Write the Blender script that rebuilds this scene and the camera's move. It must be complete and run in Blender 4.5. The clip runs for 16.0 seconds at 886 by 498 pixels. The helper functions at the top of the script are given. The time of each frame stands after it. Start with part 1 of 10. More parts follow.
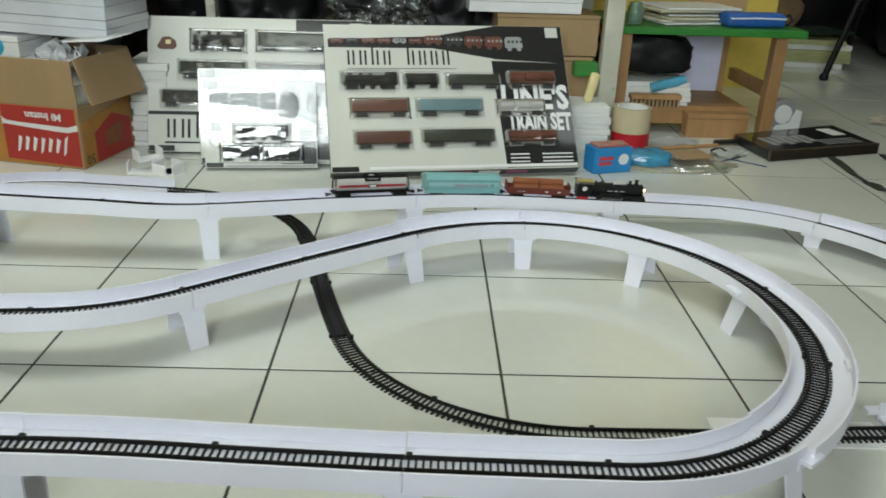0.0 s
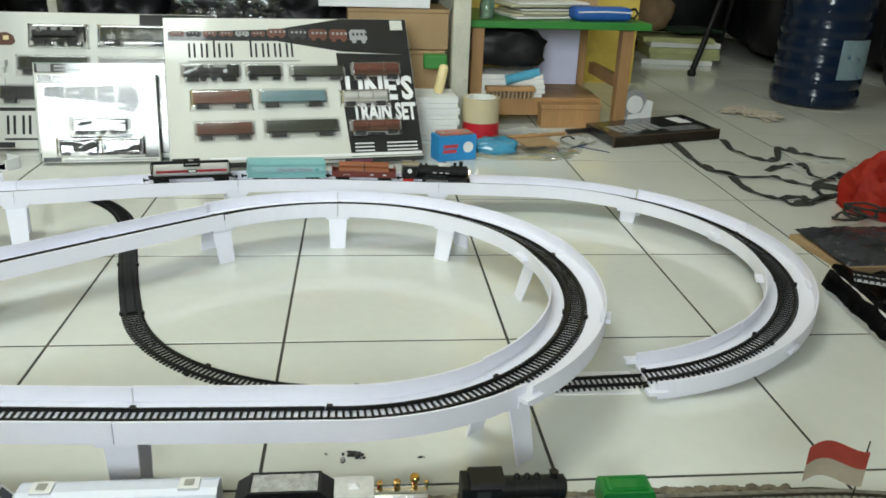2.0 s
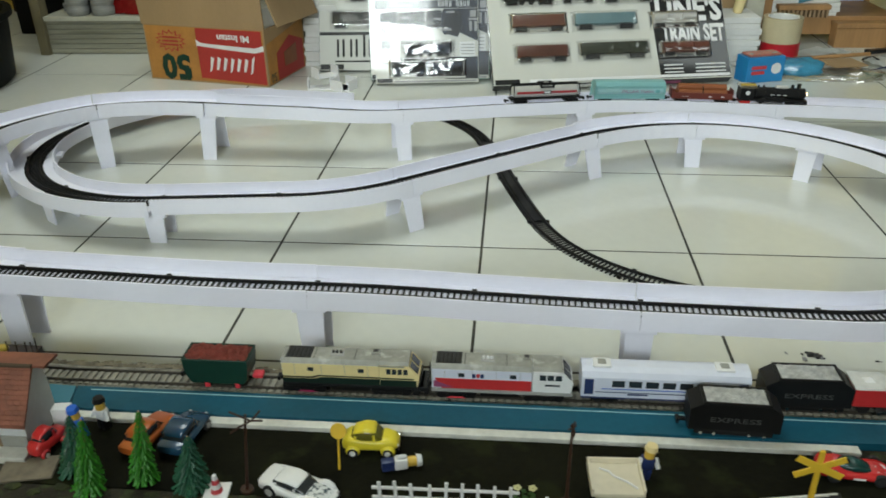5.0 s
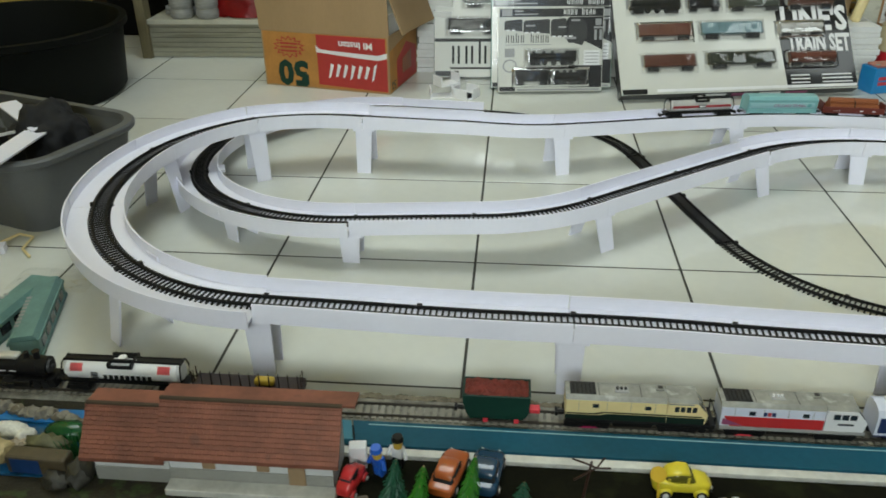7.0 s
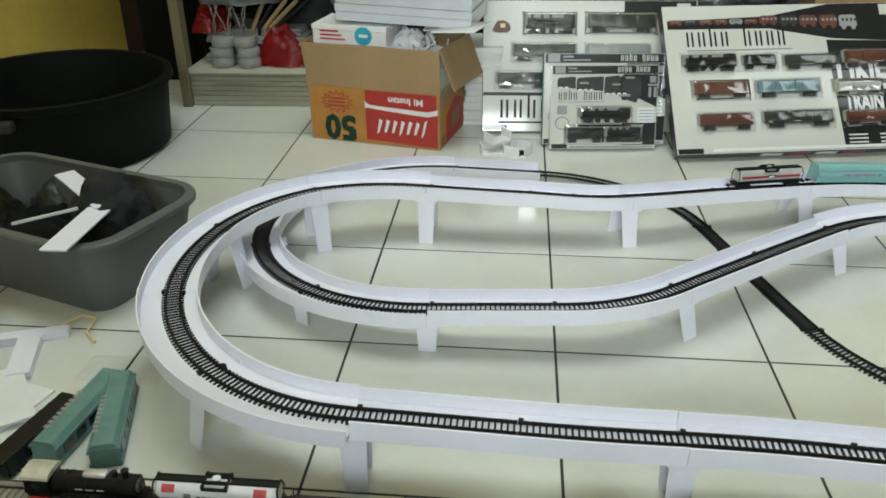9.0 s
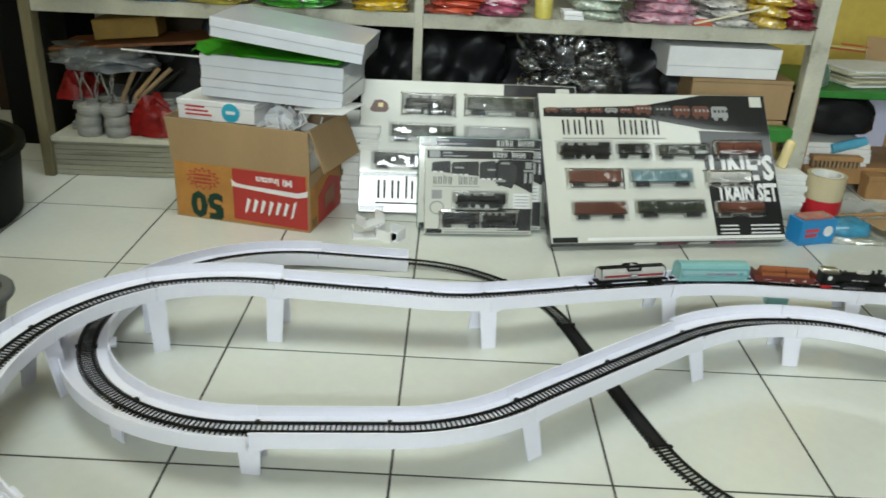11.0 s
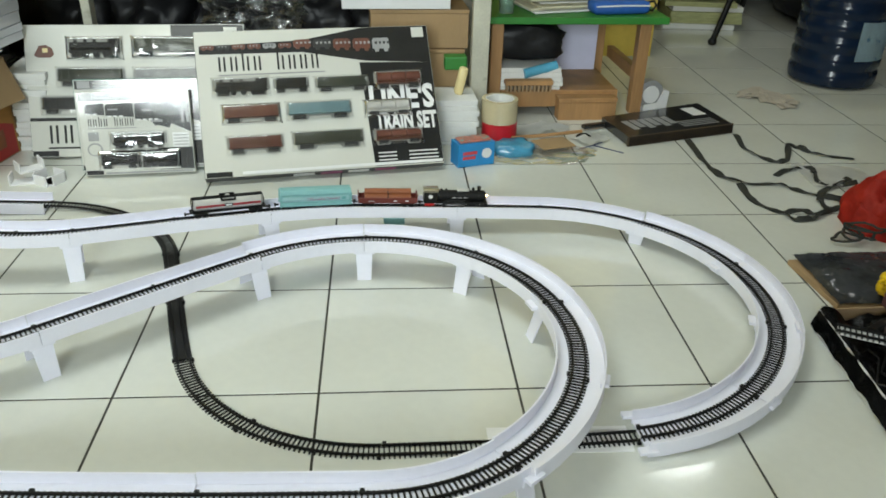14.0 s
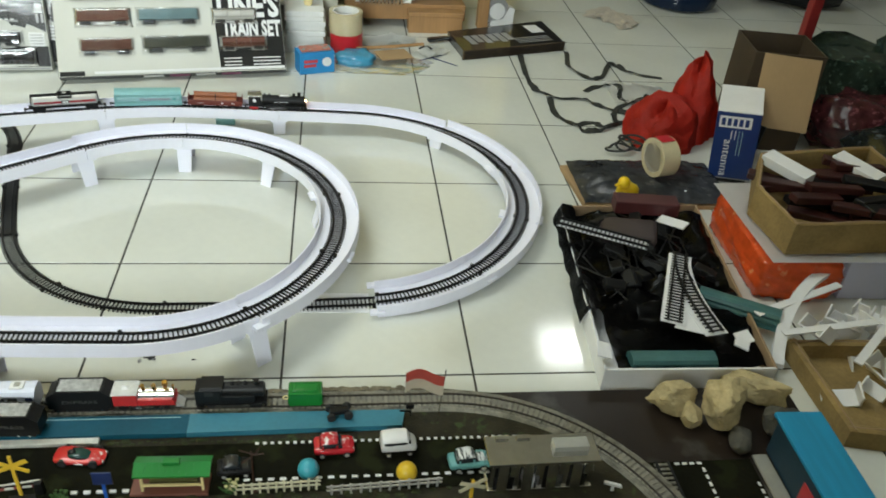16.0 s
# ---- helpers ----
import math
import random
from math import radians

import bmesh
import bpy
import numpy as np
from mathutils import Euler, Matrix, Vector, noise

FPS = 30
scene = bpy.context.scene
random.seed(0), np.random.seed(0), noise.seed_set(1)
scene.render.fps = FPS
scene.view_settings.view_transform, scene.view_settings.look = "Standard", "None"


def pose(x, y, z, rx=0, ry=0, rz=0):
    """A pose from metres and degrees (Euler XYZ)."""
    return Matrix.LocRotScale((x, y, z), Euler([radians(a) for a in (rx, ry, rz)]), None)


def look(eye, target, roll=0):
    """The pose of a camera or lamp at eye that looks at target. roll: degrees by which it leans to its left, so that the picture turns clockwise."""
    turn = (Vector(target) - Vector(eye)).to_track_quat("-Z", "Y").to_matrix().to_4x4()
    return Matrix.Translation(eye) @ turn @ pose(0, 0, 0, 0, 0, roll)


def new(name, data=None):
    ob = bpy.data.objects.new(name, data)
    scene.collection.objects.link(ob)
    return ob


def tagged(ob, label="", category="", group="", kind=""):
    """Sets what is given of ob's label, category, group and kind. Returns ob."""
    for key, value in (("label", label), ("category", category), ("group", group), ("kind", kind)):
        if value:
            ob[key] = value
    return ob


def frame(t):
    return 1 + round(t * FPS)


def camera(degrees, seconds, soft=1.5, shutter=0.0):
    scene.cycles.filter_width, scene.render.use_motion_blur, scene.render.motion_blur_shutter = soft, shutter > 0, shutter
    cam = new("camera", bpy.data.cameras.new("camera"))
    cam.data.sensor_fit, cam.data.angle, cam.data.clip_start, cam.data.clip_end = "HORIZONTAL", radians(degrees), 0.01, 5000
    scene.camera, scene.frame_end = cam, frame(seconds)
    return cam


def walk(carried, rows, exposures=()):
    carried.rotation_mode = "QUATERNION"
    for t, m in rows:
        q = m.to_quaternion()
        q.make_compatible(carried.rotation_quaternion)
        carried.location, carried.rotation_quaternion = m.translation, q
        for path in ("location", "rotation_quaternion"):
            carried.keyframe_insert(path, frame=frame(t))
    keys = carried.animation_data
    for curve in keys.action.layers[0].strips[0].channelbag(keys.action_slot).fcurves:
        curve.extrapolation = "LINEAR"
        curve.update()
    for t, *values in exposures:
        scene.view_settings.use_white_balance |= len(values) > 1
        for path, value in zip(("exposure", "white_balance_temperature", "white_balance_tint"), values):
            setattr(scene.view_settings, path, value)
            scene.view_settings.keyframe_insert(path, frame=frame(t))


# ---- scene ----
# camera and its walk
cam = camera(57.7, 16.0, soft=1.7, shutter=0.25)
PATH = [
    (0, (0.19, -0.596, 0.556), (0.248, 1.244, -0.227), 2.2),
    (0.5, (0.266, -0.602, 0.553), (0.385, 1.241, -0.215), 2.6),
    (1, (0.331, -0.61, 0.543), (0.498, 1.233, -0.214), 2.6),
    (1.5, (0.381, -0.624, 0.523), (0.581, 1.219, -0.226), 2.5),
    (2, (0.401, -0.655, 0.519), (0.606, 1.19, -0.228), 2.2),
    (2.5, (0.386, -0.693, 0.504), (0.561, 1.144, -0.268), 0.6),
    (3, (0.348, -0.729, 0.498), (0.477, 1.093, -0.316), 0.3),
    (3.5, (0.288, -0.74, 0.496), (0.354, 1.06, -0.373), 0.1),
    (4, (0.21, -0.749, 0.515), (0.186, 1.031, -0.398), -0.3),
    (4.5, (0.121, -0.747, 0.531), (0.018, 1.026, -0.389), -0.7),
    (5, (0.041, -0.749, 0.547), (-0.124, 1.015, -0.381), -0.9),
    (7.5, (-0.325, -0.74, 0.598), (-0.486, 1.011, -0.355), -0.4),
    (8, (-0.373, -0.717, 0.614), (-0.544, 1.033, -0.341), -0.5),
    (10.5, (-0.336, -0.593, 0.727), (-0.428, 1.222, -0.109), 2.3),
    (11, (-0.247, -0.563, 0.721), (-0.243, 1.263, -0.095), 3.0),
    (11.5, (-0.127, -0.562, 0.723), (-0.068, 1.265, -0.088), 2.6),
    (12, (-0.028, -0.574, 0.728), (0.069, 1.25, -0.085), 2.5),
    (12.5, (0.052, -0.596, 0.732), (0.188, 1.222, -0.091), 2.6),
    (13, (0.18, -0.609, 0.74), (0.329, 1.199, -0.102), 2.4),
    (13.5, (0.298, -0.63, 0.744), (0.498, 1.154, -0.139), 2.7),
    (14, (0.397, -0.666, 0.758), (0.547, 1.093, -0.183), 1.7),
    (14.5, (0.508, -0.731, 0.822), (0.605, 1.002, -0.171), 0.0),
    (15, (0.605, -0.798, 0.883), (0.703, 0.898, -0.171), -0.3),
    (15.5, (0.644, -0.887, 0.899), (0.825, 0.775, -0.199), 1.9),
    (16, (0.683, -0.919, 0.884), (0.947, 0.707, -0.251), 5.4),
]
EXPOSURES = [(0.0, 0.28), (1.0, 0.53), (2.0, 0.62), (3.0, 0.40), (4.0, 0.24), (5.0, 0.26), (7.5, 0.24), (8.0, 0.36), (10.5, 0.36), (11.0, 0.46), (12.5, 0.50), (13.5, 0.54), (14.5, 0.52), (16.0, 0.70)]
walk(cam, [(t, look(eye, target, roll)) for t, eye, target, roll in PATH], EXPOSURES)

# world and lamps: daylight through a wide shop front behind the walk, over a low unseen partition added to cut it; a
# lamp in the passage
SKY = bpy.data.worlds.new("sky")
scene.world = SKY
SKY.use_nodes = True
_n = SKY.node_tree.nodes
_sky = _n.new("ShaderNodeTexSky")
_sky.sky_type, _sky.sun_disc = "NISHITA", False
_sky.sun_elevation, _sky.sun_rotation = radians(50), radians(200)
_n["Background"].inputs["Strength"].default_value = 0.10
SKY.node_tree.links.new(_sky.outputs["Color"], _n["Background"].inputs["Color"])


def opening_light(name, m, width, height, watts, colour):
    data = bpy.data.lights.new(name, "AREA")
    data.shape, data.size, data.size_y, data.energy, data.color = "RECTANGLE", width, height, watts, colour
    ob = new(name, data)
    ob.matrix_world = m
    return ob


opening_light("daylight_front", look((-0.45, -3.45, 1.60), (-0.35, 0.6, 1.45)), 1.5, 1.5, 108, (0.895, 1.0, 0.985))
opening_light("passage_lamp", look((2.27, 3.15, 2.775), (2.27, 3.15, 0.0)), 0.34, 0.34, 4.5, (0.93, 1.0, 0.97))
opening_light("ceiling_lamp", look((2.2, 0.0, 2.775), (2.2, 0.0, 0.0)), 1.0, 0.30, 2.5, (0.895, 1.0, 0.985))
# Overhead fill added to lift the floor; no known lamp hangs here.
opening_light("fill_lamp", look((-0.55, 0.70, 2.775), (-0.55, 0.70, 0.0)), 1.5, 1.1, 26, (0.895, 1.0, 0.985))


# ---- materials ----
def surf(name, base, rough=0.5, metal=0.0, var=0.12, scale=18.0, fine=160.0, bump=0.0, coat=0.0, spec=0.5, alpha=1.0, trans=0.0, piece=0.0, second=None, cover=0.0, stretch=(1, 1, 1)):
    """A surface with stains at one scale and grain at a finer one; second: another colour that shows in patches."""
    m = bpy.data.materials.new(name)
    m.use_nodes = True
    t = m.node_tree
    n, l = t.nodes, t.links
    b = n["Principled BSDF"]
    co = n.new("ShaderNodeTexCoord")
    mp = n.new("ShaderNodeMapping")
    mp.inputs["Scale"].default_value = stretch
    l.new(co.outputs["Object"], mp.inputs["Vector"])
    n1, n2 = n.new("ShaderNodeTexNoise"), n.new("ShaderNodeTexNoise")
    n1.inputs["Scale"].default_value, n1.inputs["Detail"].default_value = scale, 5.0
    n2.inputs["Scale"].default_value, n2.inputs["Detail"].default_value = fine, 3.0
    l.new(mp.outputs["Vector"], n1.inputs["Vector"])
    l.new(mp.outputs["Vector"], n2.inputs["Vector"])
    ma = n.new("ShaderNodeMath")
    ma.operation = "MULTIPLY_ADD"
    ma.inputs[1].default_value = 0.35
    l.new(n2.outputs["Fac"], ma.inputs[0])
    l.new(n1.outputs["Fac"], ma.inputs[2])
    ra = n.new("ShaderNodeMapRange")
    ra.inputs["From Min"].default_value, ra.inputs["From Max"].default_value = 0.45, 0.9
    ra.inputs["To Min"].default_value, ra.inputs["To Max"].default_value = 1 - var, 1 + var
    l.new(ma.outputs["Value"], ra.inputs["Value"])
    last = ra.outputs["Result"]
    if piece:
        inf = n.new("ShaderNodeObjectInfo")
        pr = n.new("ShaderNodeMapRange")
        pr.inputs["To Min"].default_value, pr.inputs["To Max"].default_value = 1 - piece, 1 + piece
        l.new(inf.outputs["Random"], pr.inputs["Value"])
        mu = n.new("ShaderNodeMath")
        mu.operation = "MULTIPLY"
        l.new(last, mu.inputs[0])
        l.new(pr.outputs["Result"], mu.inputs[1])
        last = mu.outputs["Value"]
    mix = n.new("ShaderNodeMix")
    mix.data_type, mix.blend_type = "RGBA", "MULTIPLY"
    mix.inputs["Factor"].default_value = 1.0
    mix.inputs["A"].default_value = (*base, 1)
    l.new(last, mix.inputs["B"])
    col = mix.outputs["Result"]
    if second:
        n3 = n.new("ShaderNodeTexNoise")
        n3.inputs["Scale"].default_value, n3.inputs["Detail"].default_value = scale * 1.7, 6.0
        l.new(mp.outputs["Vector"], n3.inputs["Vector"])
        r3 = n.new("ShaderNodeMapRange")
        r3.inputs["From Min"].default_value, r3.inputs["From Max"].default_value = 0.62 - cover, 0.72 - cover
        l.new(n3.outputs["Fac"], r3.inputs["Value"])
        m3 = n.new("ShaderNodeMix")
        m3.data_type = "RGBA"
        l.new(r3.outputs["Result"], m3.inputs["Factor"])
        l.new(col, m3.inputs["A"])
        m3.inputs["B"].default_value = (*second, 1)
        col = m3.outputs["Result"]
    l.new(col, b.inputs["Base Color"])
    rr = n.new("ShaderNodeMapRange")
    rr.inputs["To Min"].default_value, rr.inputs["To Max"].default_value = max(0.02, rough - 0.08), min(1, rough + 0.08)
    l.new(n1.outputs["Fac"], rr.inputs["Value"])
    l.new(rr.outputs["Result"], b.inputs["Roughness"])
    b.inputs["Metallic"].default_value = metal
    b.inputs["Specular IOR Level"].default_value = spec
    b.inputs["Coat Weight"].default_value = coat
    b.inputs["Coat Roughness"].default_value = 0.06
    b.inputs["Transmission Weight"].default_value = trans
    b.inputs["Alpha"].default_value = alpha
    if bump:
        bp = n.new("ShaderNodeBump")
        bp.inputs["Strength"].default_value, bp.inputs["Distance"].default_value = bump, 0.002
        l.new(n2.outputs["Fac"], bp.inputs["Height"])
        l.new(bp.outputs["Normal"], b.inputs["Normal"])
    return m


def glow(name, colour, strength):
    m = bpy.data.materials.new(name)
    m.use_nodes = True
    b = m.node_tree.nodes["Principled BSDF"]
    b.inputs["Emission Color"].default_value = (*colour, 1)
    b.inputs["Emission Strength"].default_value = strength
    b.inputs["Base Color"].default_value = (*colour, 1)
    return m


M_TILE = surf("glazed tile", (0.705, 0.72, 0.665), 0.11, var=0.05, scale=4, fine=60, piece=0.02, coat=0.35)
M_GROUT = surf("grout", (0.048, 0.048, 0.040), 0.9, var=0.3, scale=9)
M_CARD = surf("white foam card", (0.845, 0.845, 0.945), 0.42, var=0.03, scale=9, piece=0.015)
M_CARD2 = surf("white card", (0.82, 0.82, 0.83), 0.55, var=0.05, scale=14)
M_BLACK = surf("black plastic", (0.009, 0.009, 0.009), 0.42, var=0.3, spec=0.28)
M_RAIL = surf("black rail plastic", (0.009, 0.009, 0.009), 0.42, var=0.3, scale=60, spec=0.25)
M_DARK = surf("dark grey plastic", (0.035, 0.035, 0.035), 0.45, var=0.25, spec=0.3)
M_CHROME = surf("chromed plastic", (0.85, 0.84, 0.80), 0.14, metal=1.0, var=0.05)
M_SILVER = surf("silver paint", (0.62, 0.61, 0.58), 0.3, metal=0.35, var=0.08)
M_GOLD = surf("brass plastic", (0.70, 0.45, 0.16), 0.22, metal=1.0, var=0.12)
M_TEAL = surf("pale teal plastic", (0.23, 0.47, 0.47), 0.36, var=0.08)
M_TEALD = surf("teal plastic", (0.13, 0.36, 0.36), 0.4, var=0.12)
M_MAROON = surf("red brown plastic", (0.15, 0.030, 0.020), 0.4, var=0.12)
M_LOG = surf("brown log plastic", (0.27, 0.085, 0.030), 0.45, var=0.18, scale=30, stretch=(0.2, 1, 1))
M_REDP = surf("red plastic", (0.55, 0.03, 0.03), 0.3, var=0.1)
M_CREAM = surf("cream plastic", (0.80, 0.66, 0.33), 0.4, var=0.08)
M_WHITEP = surf("white plastic", (0.80, 0.80, 0.80), 0.32, var=0.05)
M_WHITEBLUE = surf("bluish white plastic", (0.68, 0.71, 0.82), 0.32, var=0.05)
M_GREYROOF = surf("grey roof plastic", (0.33, 0.33, 0.30), 0.45, var=0.12)
M_NAVY = surf("navy plastic", (0.02, 0.035, 0.12), 0.35, var=0.1)
M_GREEN = surf("green plastic", (0.009, 0.19, 0.028), 0.35, var=0.1)
M_DKGREEN = surf("dark green plastic", (0.008, 0.04, 0.026), 0.4, var=0.15, spec=0.3)
M_YELLOW = surf("yellow plastic", (0.75, 0.62, 0.04), 0.32, var=0.08)
M_YELLOW2 = surf("yellow sign paint", (0.78, 0.50, 0.04), 0.4, var=0.08)
M_BLUEP = surf("blue plastic", (0.02, 0.12, 0.55), 0.35, var=0.1)
M_ORANGE = surf("orange paint", (0.42, 0.10, 0.02), 0.3, var=0.1, coat=0.5)
M_GLASSD = surf("dark window", (0.025, 0.03, 0.035), 0.1, var=0.1, coat=0.3)
M_COAL_W = surf("pale gravel load", (0.80, 0.80, 0.78), 0.6, var=0.25, scale=120, fine=400, bump=0.8)
M_COAL_R = surf("red load", (0.33, 0.07, 0.05), 0.7, var=0.3, scale=90, fine=300, bump=0.8)
M_TYRE = surf("tyre rubber", (0.015, 0.015, 0.015), 0.7, var=0.2)
M_INK = surf("black print", (0.012, 0.012, 0.012), 0.5, var=0.1, spec=0.25)
M_INKRED = surf("red print", (0.55, 0.05, 0.06), 0.45, var=0.1)
M_INKW = surf("white print", (0.78, 0.78, 0.78), 0.45, var=0.05)
M_INKPURPLE = surf("plum print", (0.30, 0.07, 0.16), 0.45, var=0.08)


# ---- mesh helpers ----
def box(bm, lo, hi, bevel=0.0, m=None):
    vs = bmesh.ops.create_cube(bm, size=1.0)["verts"]
    c = [(a + b) / 2 for a, b in zip(lo, hi)]
    d = [b - a for a, b in zip(lo, hi)]
    for v in vs:
        v.co = Vector([c[i] + v.co[i] * d[i] for i in range(3)])
    if bevel:
        es = list({e for v in vs for e in v.link_edges})
        r = bmesh.ops.bevel(bm, geom=es, offset=bevel, segments=2, affect="EDGES", profile=0.5)
        vs = list({v for f in r["faces"] for v in f.verts} | {v for v in vs if v.is_valid})
    if m is not None:
        bmesh.ops.transform(bm, matrix=m, verts=vs)
    return vs


def cyl(bm, p0, p1, r0, r1=None, n=16, caps=True):
    r1 = r0 if r1 is None else r1
    p0, p1 = Vector(p0), Vector(p1)
    d = p1 - p0
    m = Matrix.Translation((p0 + p1) / 2) @ d.to_track_quat("Z", "Y").to_matrix().to_4x4()
    return bmesh.ops.create_cone(bm, cap_ends=caps, segments=n, radius1=r0, radius2=r1, depth=d.length, matrix=m)["verts"]


def ball(bm, c, r, sub=2, squash=(1, 1, 1), rough=0.0, freq=8.0):
    vs = bmesh.ops.create_icosphere(bm, subdivisions=sub, radius=1.0)["verts"]
    for v in vs:
        k = 1 + (rough * noise.noise(v.co * freq * 0.3 + Vector(c) * 37) if rough else 0)
        v.co = Vector([c[i] + v.co[i] * k * r * squash[i] for i in range(3)])
    return vs


def prism(bm, pts, axis, a, b):
    """A polygon in the plane across axis ('x', 'y' or 'z'), drawn out from a to b."""
    def at(p, q):
        return {"x": (q, p[0], p[1]), "y": (p[0], q, p[1]), "z": (p[0], p[1], q)}[axis]
    v0 = [bm.verts.new(at(p, a)) for p in pts]
    v1 = [bm.verts.new(at(p, b)) for p in pts]
    n = len(pts)
    for i in range(n):
        bm.faces.new((v0[i], v0[(i + 1) % n], v1[(i + 1) % n], v1[i]))
    bm.faces.new(v0)
    bm.faces.new(v1)
    return v0 + v1


def sweep(bm, frames, profile, caps=True):
    """A closed profile (side, up) carried along frames (x: along, y: to the left, z: up)."""
    rings = [[bm.verts.new(m @ Vector((0, p[0], p[1]))) for p in profile] for m in frames]
    n = len(profile)
    for a, b in zip(rings, rings[1:]):
        for i in range(n):
            bm.faces.new((a[i], b[i], b[(i + 1) % n], a[(i + 1) % n]))
    if caps:
        bm.faces.new(rings[0])
        bm.faces.new(rings[-1])


def tube(bm, pts, r, n=8, flat=1.0):
    """A round or flattened strand through points."""
    pts = [Vector(p) for p in pts]
    fr = []
    for i, p in enumerate(pts):
        d = (pts[min(i + 1, len(pts) - 1)] - pts[max(i - 1, 0)]).normalized()
        side = d.cross(Vector((0, 0, 1)))
        side = side.normalized() if side.length > 1e-4 else Vector((0, 1, 0))
        up = side.cross(d)
        fr.append(Matrix.Translation(p) @ Matrix((d, -side, up)).transposed().to_4x4())
    sweep(bm, fr, [(r * math.cos(2 * math.pi * k / n), r * flat * math.sin(2 * math.pi * k / n)) for k in range(n)])


def lathe(bm, prof, c=(0, 0, 0), n=24):
    """A profile (radius, height) turned round the upright through c."""
    rings = []
    for r, z in prof:
        rings.append([bm.verts.new((c[0] + r * math.cos(2 * math.pi * k / n), c[1] + r * math.sin(2 * math.pi * k / n), c[2] + z)) for k in range(n)])
    for a, b in zip(rings, rings[1:]):
        for i in range(n):
            bm.faces.new((a[i], a[(i + 1) % n], b[(i + 1) % n], b[i]))
    if prof[0][0] > 1e-4:
        bm.faces.new(rings[0])
    if prof[-1][0] > 1e-4:
        bm.faces.new(rings[-1])


def sheet(bm, nx, ny, f, thick=0.0):
    """A grid bent by f(u, v), with some thickness."""
    g = [[bm.verts.new(f(i / nx, j / ny)) for j in range(ny + 1)] for i in range(nx + 1)]
    fs = [bm.faces.new((g[i][j], g[i + 1][j], g[i + 1][j + 1], g[i][j + 1])) for i in range(nx) for j in range(ny)]
    if thick:
        bmesh.ops.solidify(bm, geom=fs, thickness=thick)


def make(bm, name, material, smooth=None):
    bmesh.ops.recalc_face_normals(bm, faces=bm.faces[:])
    me = bpy.data.meshes.new(name)
    bm.to_mesh(me)
    bm.free()
    me.materials.append(material)
    if smooth is not None:
        me.set_sharp_from_angle(angle=radians(smooth))
        me.shade_smooth()
        me.set_sharp_from_angle(angle=radians(smooth))
    return me


def part(name, bm, material, parent, label="", m=None, smooth=None):
    """Links a bmesh, or a mesh that is shared, as one object under a thing or under a part."""
    me = bm if isinstance(bm, bpy.types.Mesh) else make(bm, name, material, smooth)
    ob = new(name, me)
    ob.parent = parent
    if m is not None:
        ob.matrix_basis = m
    if label:
        ob["label"] = label
    return ob


def thing(name, m, label, category, group="", kind=""):
    ob = new(name)
    ob.empty_display_size = 0.01
    ob.matrix_basis = m
    return tagged(ob, label, category, group, kind)


def solid(name, bm, material, label, category, group="", kind="", m=None, smooth=None):
    """A thing that is one mesh."""
    ob = new(name, make(bm, name, material, smooth))
    if m is not None:
        ob.matrix_basis = m
    return tagged(ob, label, category, group, kind)


def lettering(parent, text, size, m, material, name="lettering", depth=0.0002, width=None, bold=0.0):
    """Raised letters in the built-in font, centred at m, in its xy plane."""
    cu = bpy.data.curves.new(name, "FONT")
    cu.body, cu.size, cu.extrude, cu.align_x, cu.align_y = text, size, depth, "CENTER", "CENTER"
    cu.resolution_u, cu.offset = 2, bold
    tmp = bpy.data.objects.new(name, cu)
    me = bpy.data.meshes.new_from_object(tmp)
    bpy.data.objects.remove(tmp)
    me.materials.clear()
    me.materials.append(material)
    if width:
        xs = [v.co.x for v in me.vertices]
        k = width / max(1e-6, max(xs) - min(xs))
        for v in me.vertices:
            v.co.x *= k
    ob = new(name, me)
    ob.parent, ob.matrix_basis = parent, m
    return ob


def B():
    return bmesh.new()


def one_box(lo, hi, bevel=0.0):
    bm = B()
    box(bm, lo, hi, bevel)
    return bm




# ---- the room ----
M_YWALL = surf("yellow wall paint", (0.70, 0.52, 0.10), 0.6, var=0.14, scale=3, fine=40, bump=0.1, second=(0.50, 0.38, 0.08), cover=-0.02)
M_CEIL = surf("white ceiling paint", (0.78, 0.77, 0.73), 0.7, var=0.05, scale=2)
# Grey keeps bounced fill low from the walls out of view.
M_GWALL = surf("grey wall paint", (0.30, 0.29, 0.26), 0.7, var=0.1, scale=2)
# Near black puts the gloom of passage end and doorway into the colour.
M_DWALL = surf("near black for unlit depth", (0.030, 0.028, 0.024), 0.8, var=0.2, scale=3, spec=0.2)


def wall(name, slabs, material):
    bm = B()
    for lo, hi in slabs:
        box(bm, lo, hi)
    return solid(name, bm, material, "", "wall", kind="structure")


tagged(wall("wall_back", [((-2.6, 2.26, 0), (1.40, 2.40, 2.85))], M_YWALL), "yellow painted wall behind the shelf")
tagged(wall("wall_left", [((-2.6, -3.6, 0), (-2.46, -1.36, 2.85)), ((-1.88, -1.30, 0), (-1.735, 2.26, 2.85))], M_YWALL), "yellow painted side wall, stained and dim")
tagged(wall("wall_passage", [((1.26, 2.40, 0), (1.40, 4.40, 2.85))], M_YWALL), "yellow wall of the dim passage")
tagged(wall("wall_far", [((1.26, 4.40, 0), (3.92, 4.54, 2.85))], M_DWALL), "end wall of the passage, coloured dark for the unlit room")
tagged(wall("wall_right", [((3.78, -3.6, 0), (3.92, 4.40, 2.85))], M_GWALL), "pale painted side wall")
